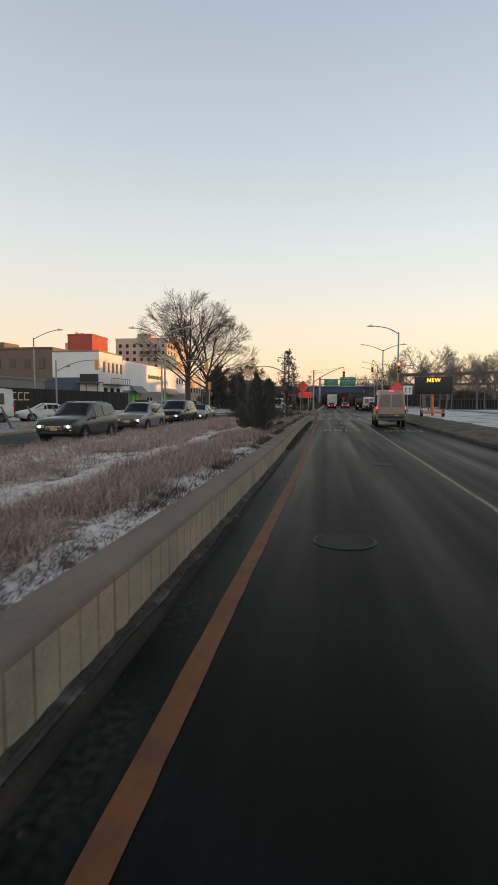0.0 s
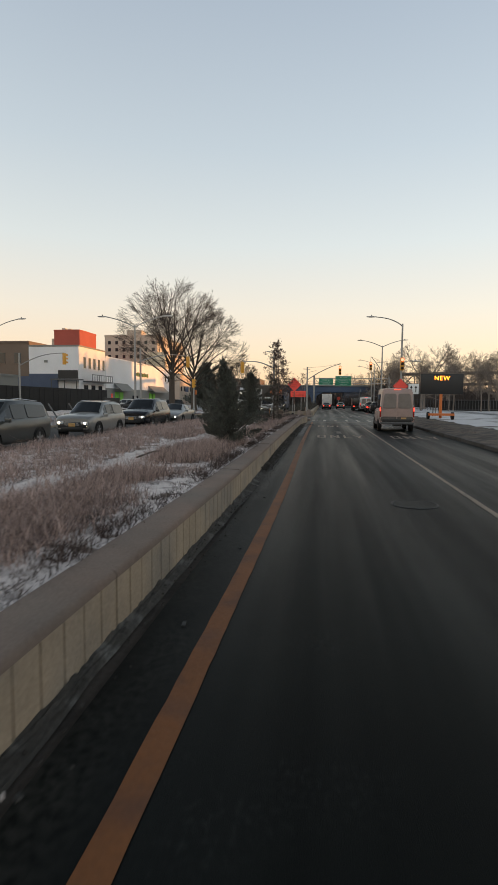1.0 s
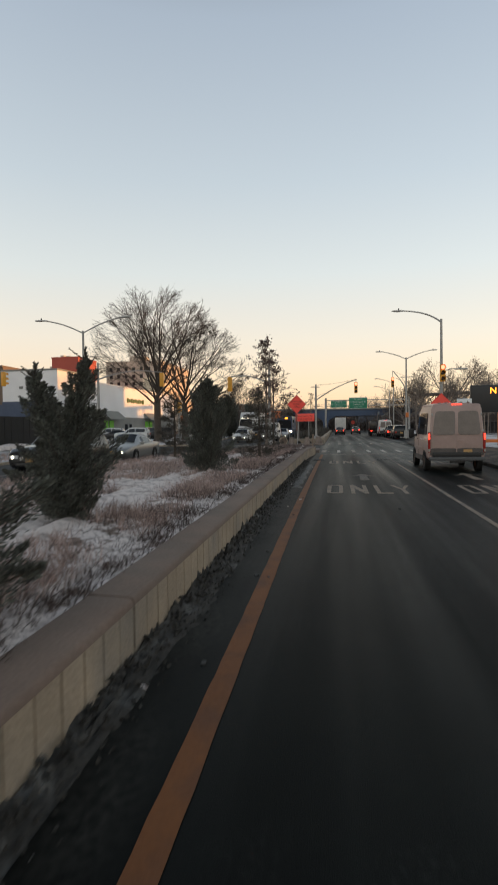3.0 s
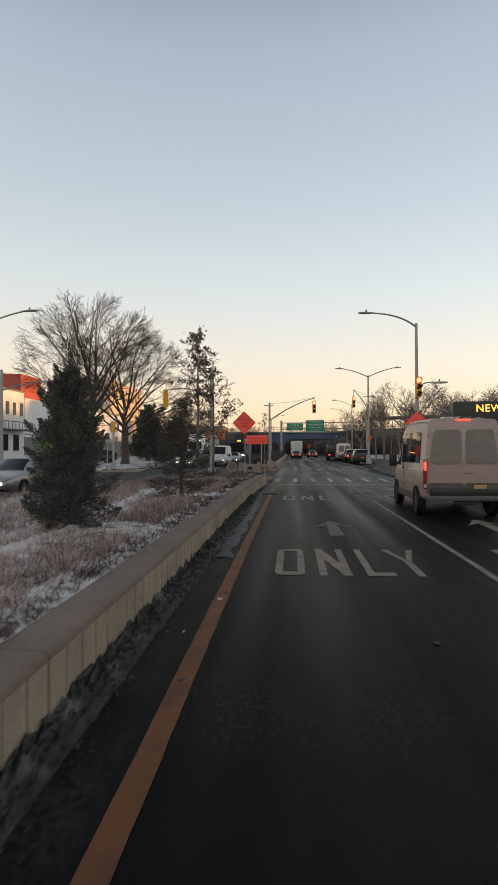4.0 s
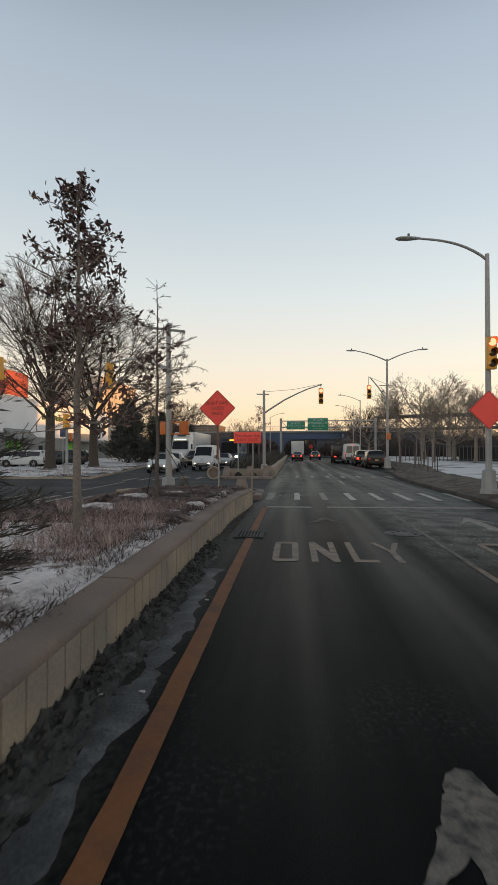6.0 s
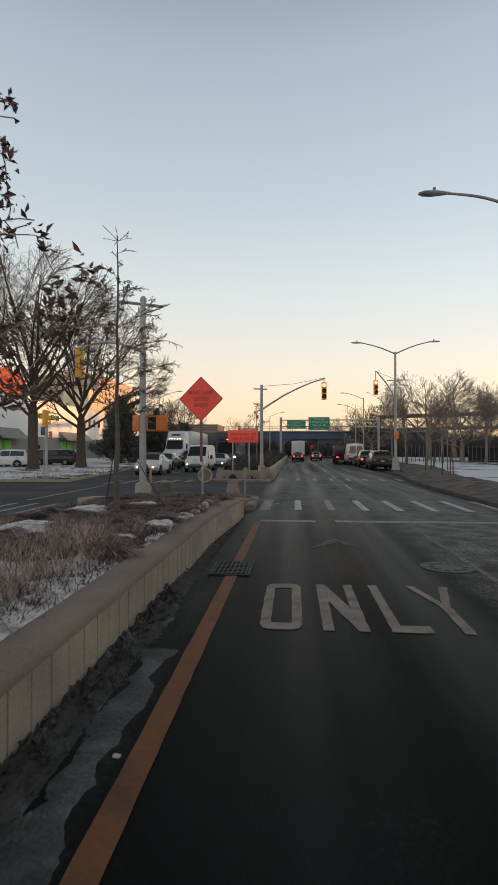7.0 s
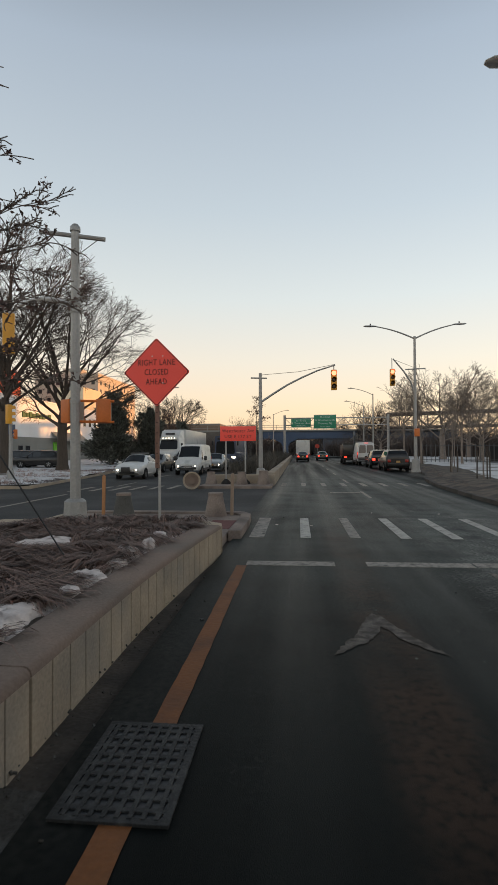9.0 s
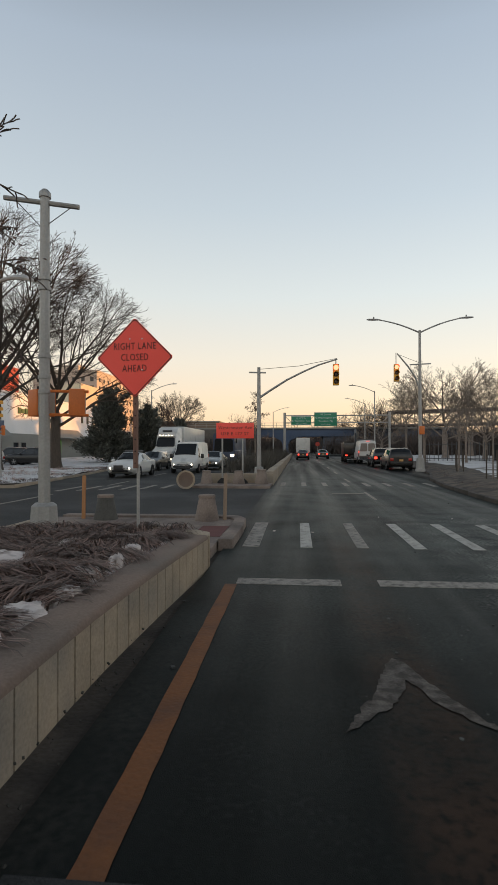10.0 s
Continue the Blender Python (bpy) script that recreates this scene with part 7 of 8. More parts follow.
def semi(label, at):
    v = thing("articulated_lorry", label, "truck", at, "waiting cars")
    part("trailer", Mesh().box((0, -8.2, 2.65), (2.55, 12.5, 2.75)), P_WHITE, v, bevel=0.04)
    st = [(-1.6, 0.6, 2.0, 3.9, 1.2, 1.1), (-0.4, 0.6, 2.0, 3.85, 1.2, 1.08), (0.6, 0.6, 1.95, 3.05, 1.2, 0.98), (1.15, 0.55, 1.75, 1.82, 1.15, 0.9), (2.3, 0.5, 1.45, 1.5, 1.1, 0.8), (2.5, 0.55, 1.2, 1.25, 1.0, 0.7)]
    part("cab", Mesh().loft([section(*s) for s in st]), P_WHITE, v)
    part("windscreen", patch((-1.0, 1.17, 1.85), (1.0, 1.17, 1.85), (0.92, 0.68, 2.85), (-0.92, 0.68, 2.85), (0.02, 0.98, 0.03, 0.97), -0.02), CAR_GLASS, v)
    part("sun_visor", Mesh().box((0, 0.75, 2.95), (1.9, 0.3, 0.12)), P_WHITE, v, bevel=0.02)
    part("roof_vent", Mesh().box((0, 0.25, 3.5), (1.0, 0.1, 0.16)), BLACK, v, bevel=0.02)
    part("grille", Mesh().box((0, 2.5, 1.05), (1.1, 0.08, 0.75)), CHROME, v, bevel=0.02)
    part("bumper", Mesh().box((0, 2.45, 0.5), (2.3, 0.25, 0.4)), P_GREY, v, bevel=0.05)
    for s in (-1, 1):
        part("headlight", Mesh().box((s * 0.85, 2.42, 0.95), (0.34, 0.14, 0.22)), HEADLIGHT, v, "bright headlight", bevel=0.03)
        part("wing_mirror", Mesh().box((s * 1.4, 1.0, 2.2), (0.2, 0.12, 0.6)), BLACK, v, bevel=0.03)
        for y in (1.6, -1.2, -2.4, -11.8, -13.0):
            wheel(v, s * 1.0, y, 0.5, 0.34, STEEL)
    for k in range(5):
        part("marker_lamp", Mesh().box((-0.6 + 0.3 * k, 0.93, 3.04), (0.1, 0.05, 0.05)), HEADLIGHT, v)
    return v


semi("white articulated lorry waiting at the lights", pose(-13.4, 96.0, 0, 0, 0, ONC))
bus = thing("bus", "dark blue coach waiting with lit headlights", "bus", pose(-7.9, 99.5, 0, 0, 0, ONC), "waiting cars")
part("body", Mesh().loft([section(y, 0.4, 1.5, 3.3, w, 1.15) for y, w in ((-11, 1.2), (-10.8, 1.27), (0.9, 1.27), (1.2, 1.2))]), P_BLUE, bus)
part("windscreen", patch((-1.1, 1.2, 1.3), (1.1, 1.2, 1.3), (1.0, 1.2, 2.75), (-1.0, 1.2, 2.75), (0.02, 0.98, 0.02, 0.98), -0.02), CAR_GLASS, bus)
part("route_display", Mesh().box((0, 1.2, 3.0), (1.7, 0.06, 0.26)), BLACK, bus, bevel=0.01)
part("route_lettering", Mesh().box((-0.3, 1.235, 3.0), (0.5, 0.01, 0.12)), VMS_LED, bus)
part("bumper", Mesh().box((0, 1.2, 0.6), (2.3, 0.2, 0.4)), P_BLUE, bus, bevel=0.05)
for s in (-1, 1):
    part("headlight", Mesh().box((s * 0.9, 1.22, 0.95), (0.4, 0.1, 0.2)), HEADLIGHT, bus, "bright headlight", bevel=0.03)
    part("wing_mirror", Mesh().box((s * 1.38, 1.35, 2.5), (0.18, 0.15, 0.5)), BLACK, bus, bevel=0.03)
    for y in (-0.9, -8.2):
        wheel(bus, s * 1.1, y, 0.48, 0.3, STEEL)
# parked along the right bay
suv("dark dusty suv parked at the kerb", pose(7.9, 86.0, 0), P_DARK, "off", s=(1.05, 1.02, 1.0), group="parked cars")
suv("dark suv with red tail lights parked at the kerb", pose(7.6, 92.6, 0), P_BLACK, "brake", group="parked cars")
wv = van("white van with a roof rack parked at the kerb", pose(7.5, 103, 0), P_WHITE, "brake", "vans", False)
for k in range(4):
    part("roof_rack", Mesh().box((0, -1.8 + k, 2.66), (1.7, 0.05, 0.05)), DARK_STEEL, wv)
    for s in (-0.8, 0.8):
        part("rack_leg", Mesh().box((s, -1.8 + k, 2.6), (0.04, 0.04, 0.12)), DARK_STEEL, wv)
tow = box_truck("dark flatbed truck with a raised boom parked at the kerb", pose(6.6, 108, 0), "brake", "parked cars", P_DARK, P_DARK, 4.6, 2.3)
part("boom", Mesh().tube([(0.2, -2.0, 2.2), (0.25, -1.6, 3.4), (0.4, -0.2, 3.9)], 0.13, 8), BLACK, tow)
sedan("dark saloon parked farther along the kerb", pose(7.2, 117, 0), P_DARK, "off", group="parked cars")
# parked in the yards opposite
for k, (x, y, rz, p, big) in enumerate(((-25.6, 33.5, 150, P_WHITE, 2), (-22.6, 38.5, 140, P_WHITE, 0), (-27, 84, 95, P_WHITE, 1), (-30.5, 87, 95, P_DARK, 0), (-33, 90, 95, P_WHITE, 1), (-29, 93.5, 95, P_DARK, 1), (-36, 96, 95, P_SILVER, 0), (-33, 101, 95, P_WHITE, 1), (-25.5, 91, 95, P_DARK, 1))):
    if big == 2:
        van("white minibus parked in the yard", pose(x, y, 0.12, 0, 0, rz), P_WHITE, "off", "vans")
    elif big:
        suv("pale suv parked in the shop yard" if p is P_WHITE else "dark suv parked in the shop yard", pose(x, y, 0.12, 0, 0, rz), p, "off", group="yard cars")
    else:
        sedan("white saloon parked in the yard" if p is P_WHITE else "dark saloon parked in the yard", pose(x, y, 0.12, 0, 0, rz), p, "off", group="yard cars")

# ---- buildings and structures ----
def box_part(name, x0, x1, y0, y1, z0, z1, material, holder, label="", bevel=0.0):
    return part(name, Mesh().box(((x0 + x1) / 2, (y0 + y1) / 2, (z0 + z1) / 2), (x1 - x0, y1 - y0, z1 - z0)), material, holder, label, smooth=0, bevel=bevel)


def window(holder, x, y, z, w, h, face, trim=SIGN_WHITE):
    """A framed window with a pane and a sill; face: '-y' or '+x'."""
    d = 0.06
    if face == "-y":
        fr = box_part("window", x - w / 2, x + w / 2, y - d, y + 0.05, z - h / 2, z + h / 2, DARK_STEEL, holder)
        box_part("pane", x - w / 2 + 0.08, x + w / 2 - 0.08, y - d - 0.02, y - d, z - h / 2 + 0.08, z + h / 2 - 0.08, WINDOW, fr)
        box_part("sill", x - w / 2 - 0.08, x + w / 2 + 0.08, y - d - 0.08, y, z - h / 2 - 0.1, z - h / 2, trim, fr)
    else:
        fr = box_part("window", x - 0.05, x + d, y - w / 2, y + w / 2, z - h / 2, z + h / 2, DARK_STEEL, holder)
        box_part("pane", x + d, x + d + 0.02, y - w / 2 + 0.08, y + w / 2 - 0.08, z - h / 2 + 0.08, z + h / 2 - 0.08, WINDOW, fr)
        box_part("sill", x, x + d + 0.08, y - w / 2 - 0.08, y + w / 2 + 0.08, z - h / 2 - 0.1, z - h / 2, trim, fr)


white_house = thing("shop_building", "white two-storey building with dark upper windows", "building")
box_part("wall", -50, -41, 90, 101, 0, 10.6, WALL_WHITE, white_house)
box_part("parapet", -50.1, -40.9, 89.9, 101.1, 10.6, 10.85, WALL_GREY, white_house, bevel=0.03)
box_part("dark_sign", -44.6, -41.2, 89.7, 90, 5.2, 6.6, BLACK, white_house)
box_part("awning_frame", -45, -40.2, 87.6, 90, 4.9, 5.1, DARK_STEEL, white_house)
for x in (-44.8, -42.5, -40.4):
    box_part("awning_post", x, x + 0.12, 87.6, 87.72, 0, 4.9, DARK_STEEL, white_house)
box_part("balcony", -41, -39.3, 91.5, 100.5, 4.7, 4.9, DARK_STEEL, white_house)
for k in range(10):
    box_part("baluster", -39.36, -39.3, 91.6 + k * 0.97, 91.66 + k * 0.97, 4.9, 5.9, DARK_STEEL, white_house)
box_part("rail", -39.38, -39.28, 91.5, 100.5, 5.9, 6.0, DARK_STEEL, white_house)
for k in range(5):
    window(white_house, -41, 92.2 + 2.0 * k, 8.0, 0.8, 1.9, "+x")
for k in range(3):
    window(white_house, -41, 92.6 + 3.0 * k, 3.0, 1.6, 2.4, "+x")
box_part("vent", -47.2, -46.6, 89.9, 90, 7.9, 8.3, WALL_GREY, white_house)

tan_house = thing("brick_building", "tan brick two-storey building with a blue ground floor", "building")
box_part("wall", -78, -50.1, 90.4, 102, 5.6, 11.3, WALL_TAN, tan_house)
box_part("parapet", -78.1, -50.1, 90.2, 102.2, 11.3, 11.6, WALL_TAN, tan_house, bevel=0.03)
box_part("ground_floor", -78, -50.05, 90.3, 102, 0, 5.6, WALL_BLUE, tan_house)
box_part("blue_band", -50.05, -44.7, 89.93, 90, 3.0, 6.0, WALL_BLUE, tan_house)
box_part("roof_shed", -66, -62, 94, 99, 11.6, 13.0, WALL_TAN, tan_house)
for k in range(7):
    window(tan_house, -52.3 - 2.9 * k, 90.4, 8.7, 1.2, 1.8, "-y", WALL_TAN)
for k in range(5):
    window(tan_house, -56 - 3.6 * k, 90.3, 2.8, 2.2, 1.5, "-y", WALL_BLUE)

shop = thing("retail_building", "long white retail building with a grey base and green doors", "building")
box_part("wall", -60, -41, 101.2, 148, 3.9, 9.6, WALL_WHITE, shop)
box_part("lower_wall", -60, -41.05, 101.2, 148, 0, 3.9, WALL_GREY, shop)
box_part("parapet", -60.1, -40.9, 101.2, 148.1, 9.6, 9.9, WALL_WHITE, shop, bevel=0.03)
box_part("corner_tower", -46, -40.8, 139, 148.2, 9.9, 14.0, WALL_CREAM, shop)
for y0, y1 in ((105, 112.3), (126, 138)):
    part("awning", Mesh().add([(-41, y0, 5.0), (-41, y1, 5.0), (-39.3, y1, 3.5), (-39.3, y0, 3.5), (-41, y0, 4.9), (-41, y1, 4.9), (-39.3, y1, 3.4), (-39.3, y0, 3.4)], [(0, 1, 2, 3), (7, 6, 5, 4), (0, 3, 7, 4), (1, 5, 6, 2), (3, 2, 6, 7), (0, 4, 5, 1)]), WALL_GREY, shop, "grey canvas awning", smooth=0)
    for y in (y0 + 0.8, y0 + 3.2):
        box_part("green_door", -41.05, -40.9, y, y + 1.7, 0, 3.2, GREEN_PAINT, shop, "lime green door")
for k in range(9):
    box_part("sign_letter", -41.0, -40.85, 116.6 + 1.05 * k, 117.35 + 1.05 * k, 6.85 + 0.12 * (k % 3 == 1), 7.75 - 0.15 * (k % 2), SHOP_SIGN, shop, "dark green sign letter shape")
for y in (116.2, 118.4):
    window(shop, -41.05, y, 2.0, 1.3, 1.2, "+x", WALL_GREY)
for k in range(3):
    window(shop, -41.0, 140 + 2.6 * k, 7.2, 1.0, 1.5, "+x")

tower = thing("tower_block", "distant red-painted tower block", "building")
box_part("wall", -96, -86.4, 186, 200, 0, 25.9, WALL_RED, tower)
box_part("parapet", -96.1, -86.3, 185.9, 200.1, 25.9, 26.4, WALL_RED, tower)
for k in range(4):
    box_part("roof_plant", -95 + 2.2 * k, -93.8 + 2.2 * k, 190, 194, 26.4, 27.5 - 0.25 * k, WALL_BRICK, tower)
box_part("side_wing", -98, -96, 188, 200, 0, 23.5, WALL_BRICK, tower)
flats = thing("apartment_block", "distant cream apartment block with many windows", "building")
box_part("wall", -88, -66, 212, 252, 0, 27, WALL_BRICK, flats)
box_part("parapet", -88.1, -65.9, 211.9, 252.1, 27, 27.6, WALL_BRICK, flats)
box_part("roof_plant", -80, -74, 216, 222, 27.6, 30, WALL_BRICK, flats)
for j in range(6):
    for k in range(7):
        window(flats, -86 + 3.05 * k, 212, 10.5 + 2.8 * j, 1.2, 1.4, "-y", WALL_BRICK)
    for k in range(9):
        window(flats, -66, 214.5 + 4.1 * k, 10.5 + 2.8 * j, 1.2, 1.4, "+x", WALL_BRICK)

# low houses that close the street farther off
for k, (x0, x1, y0, y1, h, mt) in enumerate(((-62, -46, 60, 80, 5.0, WALL_GREY), (-75, -45, 20, 50, 7.0, WALL_TAN), (-40, -22, 190, 205, 9.0, WALL_TAN), (-70, -44, 165, 180, 9.5, WALL_BRICK))):
    b = thing("low_building", "plain low building behind the yards", "building", group="background buildings")
    box_part("wall", x0, x1, y0, y1, 0, h, mt, b)
    box_part("roof", x0 - 0.15, x1 + 0.15, y0 - 0.15, y1 + 0.15, h, h + 0.3, WALL_GREY, b)
    for j in range(4):
        window(b, x1, y0 + (y1 - y0) * (j + 0.5) / 4, h * 0.55, 1.4, 1.5, "+x", mt)

# the blue bridge across the road
bridge = thing("road_bridge", "blue steel girder bridge over the road", "bridge")
box_part("girder", -13, 15, 178, 178.5, 4.6, 6.5, P_BRIDGE, bridge)
box_part("girder", -13, 15, 188, 188.5, 4.6, 6.5, P_BRIDGE, bridge)
box_part("deck", -30, 40, 177.6, 189, 6.5, 6.9, WALL_GREY, bridge)
for k in range(8):
    box_part("stiffener", -12.6 + 3.6 * k, -12.45 + 3.6 * k, 177.9, 178.0, 4.65, 6.45, P_BRIDGE, bridge)
for x in (-3.2,):
    m = Mesh()
    m.loft([[(x - a, 178.2, z), (x + a, 178.2, z), (x + a, 188.3, z), (x - a, 188.3, z)] for a, z in ((0.7, 0), (0.7, 2.6), (1.2, 3.6), (3.2, 4.6))])
    part("pier", m, P_BRIDGE if x > -10 else CONCRETE, bridge, smooth=0)
part("abutment", Mesh().prism([(-30, 177), (-13, 177), (-13, 190), (-30, 190)], 0, 6.5), DARK_CONCRETE, bridge, smooth=0)
part("abutment", Mesh().prism([(6.4, 178.6), (40, 178.6), (40, 190), (6.4, 190)], 0, 6.5), BRIDGE_WALL, bridge, smooth=0)
part("wing_wall", Mesh().add([(6.0, 170, 0), (15, 176, 0), (15, 176, 5.6), (10, 172.7, 2.6), (6.2, 170.5, 0), (15, 176.5, 0), (15, 176.5, 5.6), (10, 173.2, 2.6)], [(0, 1, 2, 3), (7, 6, 5, 4), (3, 2, 6, 7), (0, 3, 7, 4)]), WALL_GREY, bridge, smooth=0)
for z in (7.5, 8.1):
    part("rail", Mesh().tube([(-30, 177.8, z), (40, 177.8, z)], 0.05, 5), STEEL, bridge)
for k in range(24):
    box_part("rail_post", -29.5 + 3 * k, -29.42 + 3 * k, 177.75, 177.85, 6.9, 8.15, STEEL, bridge)

# round red sign before the bridge
stop_disc = thing("round_sign", "round red sign on a thin post before the bridge", "road sign", (4.6, 168.5, 0.0))
part("post", Mesh().tube([(0, 0, 0), (0, 0, 2.9)], 0.05, 6), STEEL, stop_disc)
part("disc", Mesh().lathe([(0.52, -0.03), (0.52, 0.03), (0.0, 0.035)], 16, (0, -0.08, 2.6), "y"), P_RED, stop_disc, "red disc")

# the elevated railway behind the park
viaduct = thing("viaduct", "dark steel lattice viaduct behind the bare trees", "viaduct")
A, B = Vector((20, 164, 0)), Vector((120, 118, 0))
D = B - A
for z, r in ((9.6, 0.45), (6.6, 0.35)):
    part("chord", Mesh().tube([A + Vector((0, 0, z)), B + Vector((0, 0, z))], r, 6), P_TRUSS, viaduct, smooth=0)
for k in range(36):
    p, q = A + D * (k / 36), A + D * ((k + 1) / 36)
    part("diagonal", Mesh().tube([p + Vector((0, 0, 6.6 if k % 2 else 9.6)), q + Vector((0, 0, 9.6 if k % 2 else 6.6))], 0.16, 5), P_TRUSS, viaduct, smooth=0)
    part("upright", Mesh().tube([p + Vector((0, 0, 6.6)), p + Vector((0, 0, 9.6))], 0.12, 5), P_TRUSS, viaduct, smooth=0)
for k in range(8):
    p = A + D * ((k + 0.5) / 8)
    part("column", Mesh().tube([p, p + Vector((0, 0, 6.6))], 0.3, 6), P_TRUSS, viaduct, smooth=0)

# park fence on the right
fence = thing("park_fence", "black iron railing round the park", "fence")
rail_data = Mesh().box((0, 0, 1.0), (0.06, 0.06, 2.0)).data("rail", DARK_STEEL, 0)
for k in range(110):
    part("baluster", rail_data, None, fence, loc=(13.5 + 0.42 * k, 100 - 0.14 * k, 0.3))
for z in (0.6, 2.1):
    part("rail", Mesh().tube([(13.5, 100, z), (60, 84.6, z)], 0.035, 5), DARK_STEEL, fence)
part("screen", Mesh().add([(20, 98.6, 0.3), (60, 85.4, 0.3), (60, 85.4, 2.0), (20, 98.6, 2.0), (20, 98.7, 0.3), (60, 85.5, 0.3), (60, 85.5, 2.0), (20, 98.7, 2.0)], [(0, 1, 2, 3), (7, 6, 5, 4), (3, 2, 6, 7), (0, 3, 7, 4), (1, 5, 6, 2)]), FENCE_BLACK, fence, smooth=0)

# boarded fence opposite, painted with faded letters
hoarding = thing("hoarding", "black boarded hoarding with cream painted marks", "fence")
board = Mesh().box((0, 0, 1.45), (0.05, 0.98, 2.9)).data("board", FENCE_BLACK, 0)
for k in range(34):
    part("board", board, None, hoarding, loc=(-30.0 + 0.02 * (k % 3), 42 + k, 0.1))
for k, (y, w) in enumerate(((44.6, 0.7), (45.7, 0.8), (46.8, 0.8), (47.9, 0.9))):
    part("painted_mark", Mesh().box((-29.9, y, 2.55), (0.03, w, 0.12)).box((-29.9, y - w / 2 + 0.07, 2.2), (0.03, 0.14, 0.7)).box((-29.9, y, 1.85), (0.03, w, 0.12)), GRAFFITI, hoarding, "cream painted mark")
r_ = random.Random(5)
for k in range(7):
    y = 24 + 5 * k
    m = Mesh()
    rings = []
    for f, h in ((1.0, -0.05), (0.9, 0.22), (0.65, 0.36), (0.2, 0.42)):
        rings.append([Vector((math.cos(a) * 1.0 * f * r_.uniform(0.8, 1.2), math.sin(a) * 2.4 * f * r_.uniform(0.8, 1.2), h * r_.uniform(0.8, 1.1))) for a in (6.283 * j / 14 for j in range(14))])
    tagged(part("snow_heap", m.loft(rings), SNOW, None, smooth=80, loc=(-26.5 - 0.3 * (k % 2), y + 18, 0.15)), "heap of shovelled snow in front of the hoarding", "snow", "snow heaps")
for k in range(6):
    y = 27 + 3.1 * k
    s = thing("leaning_stake", "dark steel stake leaning over the verge", "post", pose(-18.3, y, 0.1, 0, -32, rng.uniform(-20, 20)), "leaning stakes")
    part("shaft", Mesh().box((0, 0, 0.75), (0.09, 0.09, 1.6)), DARK_STEEL, s, bevel=0.008)
    part("foot", Mesh().box((0, 0, 0.02), (0.25, 0.25, 0.05)), DARK_STEEL, s)

# poles of the opposite side
def far_lamp(x, y, h, arms, label, extra=None, z0=0.1):
    t = thing("street_lamp", label, "street lamp", (x, y, z0), "opposite street lamps")
    octagon_pole(t, 0, 0, 0, h, 0.11, 0.07)
    base_cover(t, 0, 0, 0, 0.24, 0.7)
    for s in arms:
        part("arm", Mesh().tube(arc((0, 0, h - 0.15), (s * 2.6, 0, h + 0.75), 0.12), 0.04, 7), STEEL, t)
        lamp_head(t, (s * 2.6, 0, h + 0.75), (s, 0, 0.02))
    return t


far_lamp(-15.9, 48.0, 7.9, (-1, 1), "grey street lamp with two lanterns on the opposite kerb")
far_lamp(-30.5, 50.5, 8.2, (1,), "grey street lamp with one lantern by the side street")
far_lamp(-18.5, 108, 9.0, (1,), "grey street lamp by the distant verge")
far_lamp(9.9, 112, 9.0, (-1,), "grey street lamp beside the parking bay")
far_lamp(11.0, 131, 9.0, (-1,), "grey street lamp farther along the road")
far_lamp(-5.0, 150, 9.0, (1,), "distant street lamp in the median")


def side_signal(x, y, h, tip, label, face):
    t = thing("signal_pole", label, "signal pole", (x, y, 0.1), "opposite signals")
    octagon_pole(t, 0, 0, 0, h, 0.11, 0.08)
    base_cover(t, 0, 0, 0, 0.22, 0.6)
    if tip:
        part("mast_arm", Mesh().tube(arc((0, 0, h - 1.2), tip, 0.35), [0.055 - 0.002 * k for k in range(11)], 8), STEEL, t)
        signal_head(t, (tip[0], tip[1], tip[2] - 0.55), face, False)
    return t


side_signal(-16.9, 52.2, 6.4, (3.7, 3.2, 5.9), "signal pole with an arm over the opposite lanes", 180)
side_signal(-29.0, 52.2, 6.0, (4.5, 0.2, 6.0), "signal pole by the side street", 160)
ped = side_signal(-15.9, 68.8, 4.2, None, "short signal pole with yellow heads on the verge", 0)
signal_head(ped, (0.0, -0.2, 3.7), 150, False)
signal_head(ped, (0.25, 0.1, 2.6), 240, False, ORANGE_BOX, 0.5, "pedestrian_signal")
post = thing("traffic_sign", "small dark blue sign on a steel post", "road sign", (-17.6, 72, 0.1))
part("post", Mesh().tube([(0, 0, 0), (0, 0, 3.4)], 0.03, 7), STEEL, post)
part("sign_panel", Mesh().box((0, -0.04, 3.0), (0.45, 0.012, 0.6)), P_BLUE, post, bevel=0.004)

# arrow board on an orange trailer by the opposite kerb
arrow_board = thing("arrow_board", "black arrow board on an orange trailer", "arrow board", pose(-17.6, 47.0, 0.12, 0, 0, 15))
part("panel", Mesh().box((0, 0, 1.5), (1.3, 0.12, 0.5)), BLACK, arrow_board, bevel=0.02)
part("mast", Mesh().box((0, 0.1, 1.2), (0.12, 0.12, 1.8)), ORANGE_SIGN, arrow_board)
part("chassis", Mesh().box((0.4, 0.1, 0.5), (2.6, 0.8, 0.2)), P_RED, arrow_board, bevel=0.03)
part("drawbar", Mesh().box((-1.5, 0.1, 0.45), (1.4, 0.1, 0.1)), P_RED, arrow_board)
for x in (0.1, 0.9):
    wheel(arrow_board, x, -0.35, 0.3, 0.18)
for k in range(4):
    b = thing("planter_drum", "concrete drum on the opposite kerb", "drum", (-17.0 + 0.1 * k, 51.6 - 1.1 * k, 0.12), "concrete drums")
    part("drum", Mesh().lathe([(0.36, 0), (0.36, 0.05), (0.3, 0.7), (0.0, 0.7)], 16), CONCRETE, b, smooth=30)

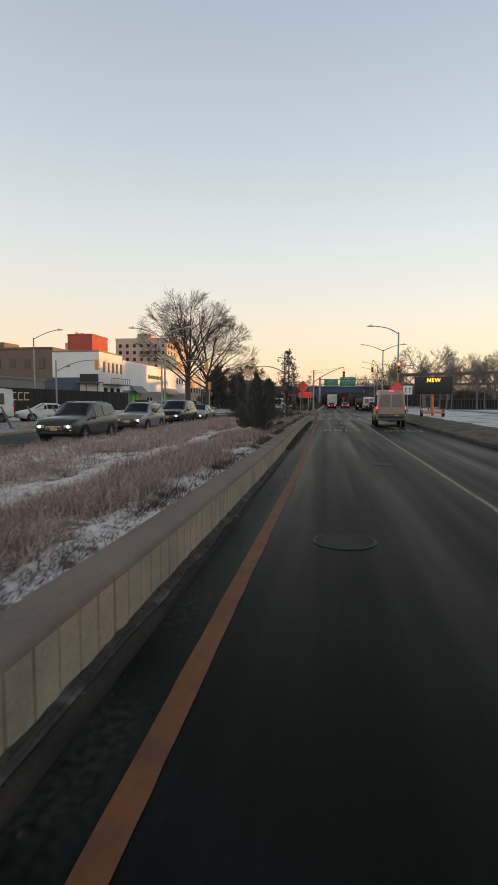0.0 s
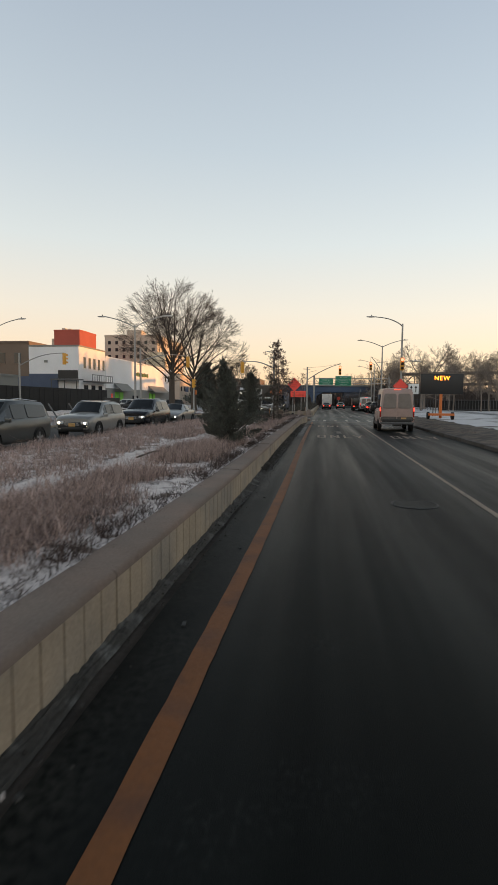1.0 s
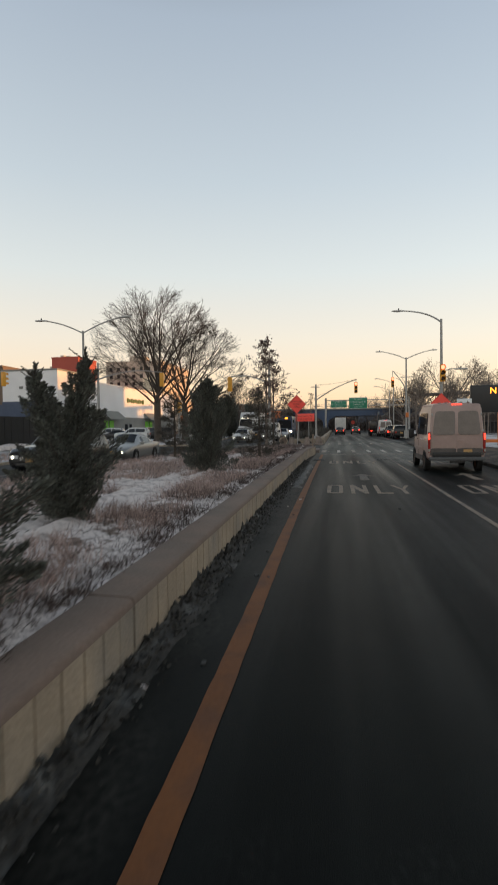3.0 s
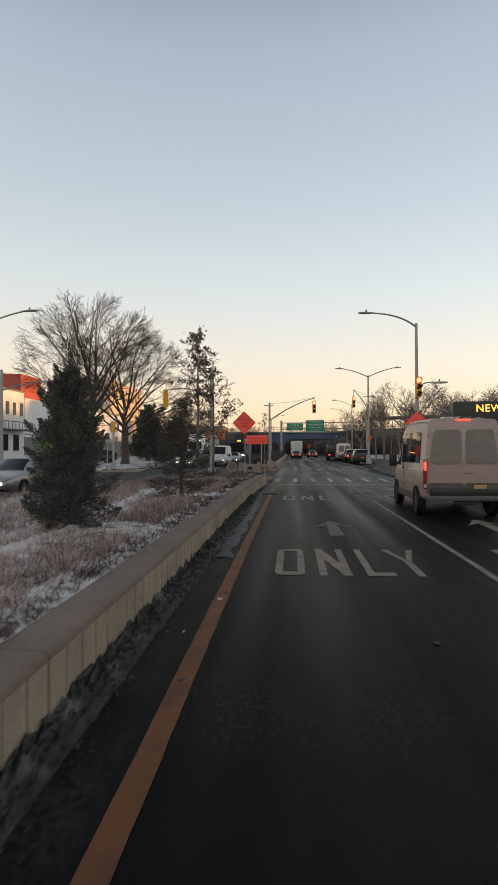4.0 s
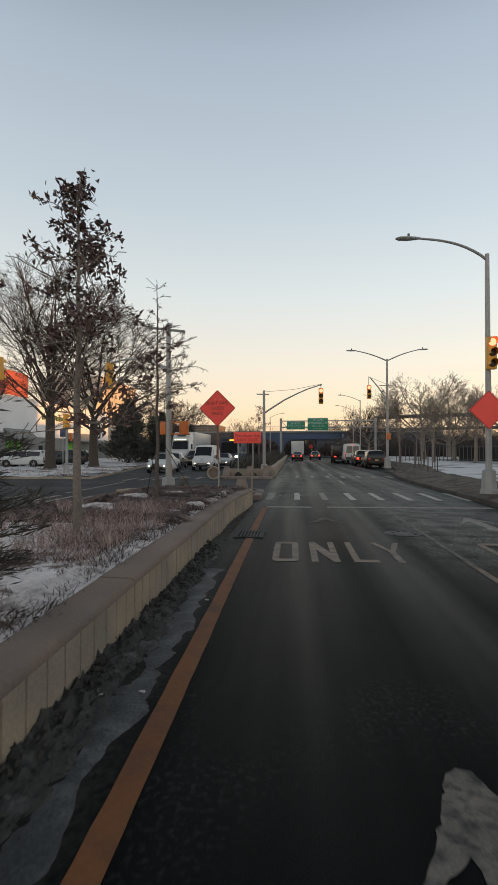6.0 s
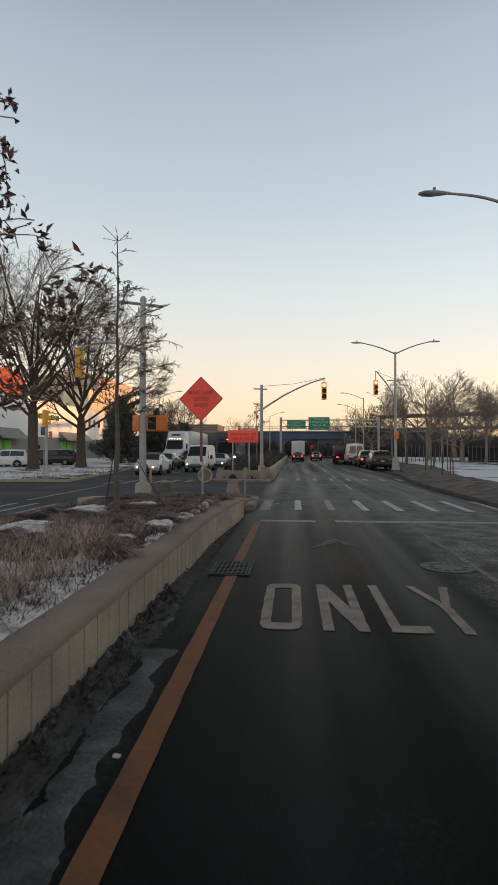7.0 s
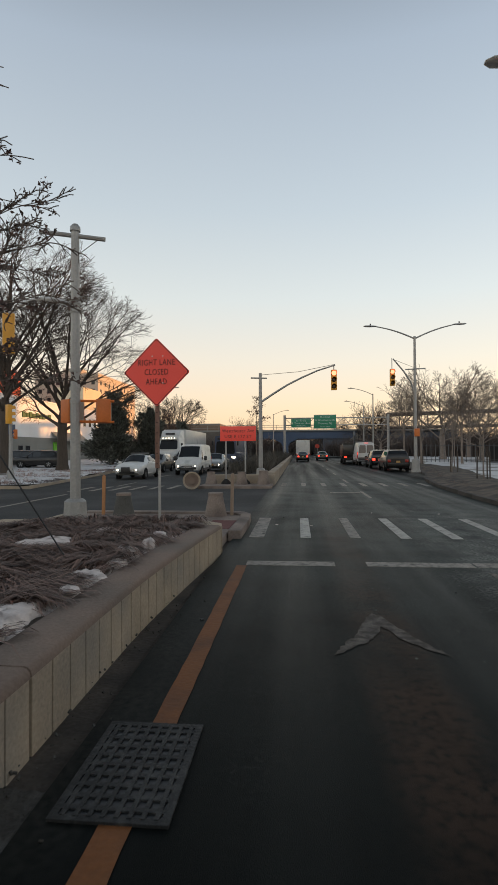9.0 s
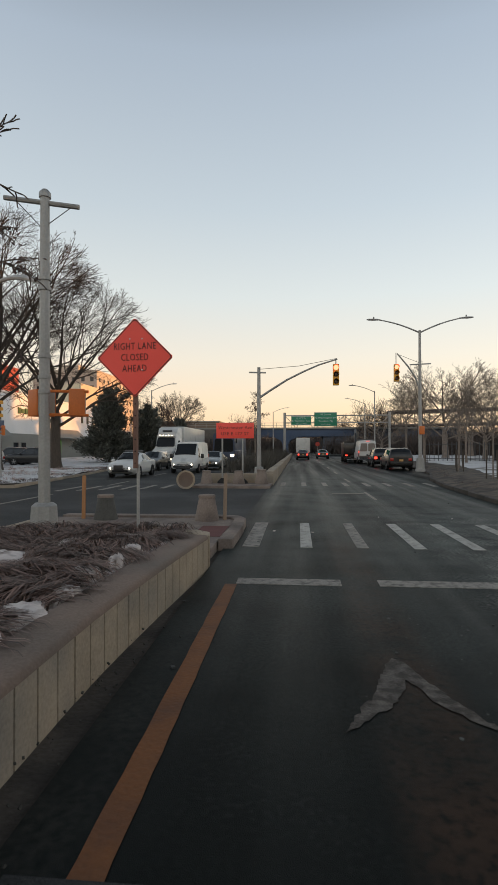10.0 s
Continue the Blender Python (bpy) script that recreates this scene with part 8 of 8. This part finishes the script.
# manhole, drain grate and patches in the road
grate = thing("drain_grate", "rusty cast-iron drain grate in the gutter", "drain grate", (-0.9, 43.42, 0.009))
part("frame", Mesh().box((0, -0.48, 0.003), (0.72, 0.05, 0.016)).box((0, 0.48, 0.003), (0.72, 0.05, 0.016)).box((-0.335, 0, 0.003), (0.05, 0.91, 0.016)).box((0.335, 0, 0.003), (0.05, 0.91, 0.016)), DARK_IRON, grate)
# flat black sheet on the road paints the darkness under the bars
part("pit", Mesh().box((0, 0, 0.002), (0.64, 0.94, 0.004)), BLACK, grate)
for k in range(8):
    part("bar", Mesh().box((-0.28 + 0.08 * k, 0, 0.008), (0.03, 0.94, 0.014)), DARK_IRON, grate, smooth=0)
for k in range(9):
    part("cross_bar", Mesh().box((0, -0.4 + 0.1 * k, 0.007), (0.62, 0.035, 0.012)), DARK_IRON, grate, smooth=0)
grate.scale = (0.82, 0.9, 1.0)
for x, y in ((2.3, 43.78), (1.58, 13.4), (0.22, 4.9)):
    mh = thing("manhole_cover", "worn cast-iron manhole cover in the road", "manhole cover", (x, y, 0), "manhole covers")
    part("rim", Mesh().lathe([(0.36, -0.01), (0.40, 0.007), (0.37, 0.011), (0.36, 0.004)], 28), DARK_IRON if y < 40 else IRON, mh, "worn iron rim")
    part("lid", Mesh().lathe([(0.36, -0.02), (0.36, 0.007), (0.0, 0.009)], 28), ASPHALT if y < 40 else IRON, mh)
    for k in range(10 if y > 40 else 0):
        a = 0.628 * k
        part("lug", Mesh().box((0.24 * math.cos(a), 0.24 * math.sin(a), 0.01), (0.07, 0.07, 0.01), Matrix.Rotation(a, 3, "Z")), IRON, mh, smooth=0)
for x, y, sx, sy in ((5.2, 46.5, 0.5, 1.2),):
    poly = [(x + math.cos(a) * sx * (1 + 0.35 * lumps(math.cos(a) * 1.3, math.sin(a) * 1.3, 1.0, x + y) + rng.uniform(-0.04, 0.04)), y + math.sin(a) * sy * (1 + 0.3 * lumps(math.sin(a), math.cos(a), 1.2, y))) for a in (6.2832 * k / 48 for k in range(48))]
    painted("road_patch", poly, ROAD_PATCH, road, 0.004)
for k in range(40):
    y = rng.uniform(2, 60)
    tagged(part("litter_scrap", Mesh().box((0, 0, 0), (rng.uniform(0.015, 0.05), rng.uniform(0.015, 0.06), 0.012)), ROAD_PATCH if k % 3 else SNOW, None, smooth=0, loc=pose(wall_x(y) + rng.uniform(0.15, 0.75) if k % 4 else rng.uniform(0.2, 5.5), y, 0.008, rng.uniform(-8, 8), rng.uniform(-8, 8), rng.uniform(0, 180))), "small scrap of litter lying on the road", "litter", "litter scraps")

brush_field("park_thicket", "dense brown thicket under the viaduct behind the park", 1500, (lambda y: 9.0 + (160 - y) * 0.9, lambda y: 34.0 + (160 - y) * 1.9, 132, 166), 4.6, 0.3, 89, FAR_WOOD, 18, width=0.05, ground=lambda x, y: 0.3)

# plain added walls that close the place; the x=118 ones block the low sun, stepped to shape its shade
for k, (x0, x1, y0, y1, h) in enumerate(((118, 124, -120, 168, 20), (118, 124, 168, 190, 15.5), (118, 124, 190, 200, 18.5), (118, 124, 200, 207, 14.2), (118, 124, 207, 245, 12.6), (-160, -156, -120, 260, 12), (-160, 124, -130, -124, 12))):
    w = thing("far_row", "plain added wall out of view, closing the place and blocking sun", "building", kind="structure")
    box_part("wall", x0, x1, y0, y1, 0, h, WALL_TAN, w)
belt = brush_field("far_woods", "distant bare woods along the horizon", 4200, (lambda y: -190.0, lambda y: 130.0, 205, 290), 9.0, 0.22, 88, FAR_WOOD, 16, width=0.12, ground=lambda x, y: 0.0)
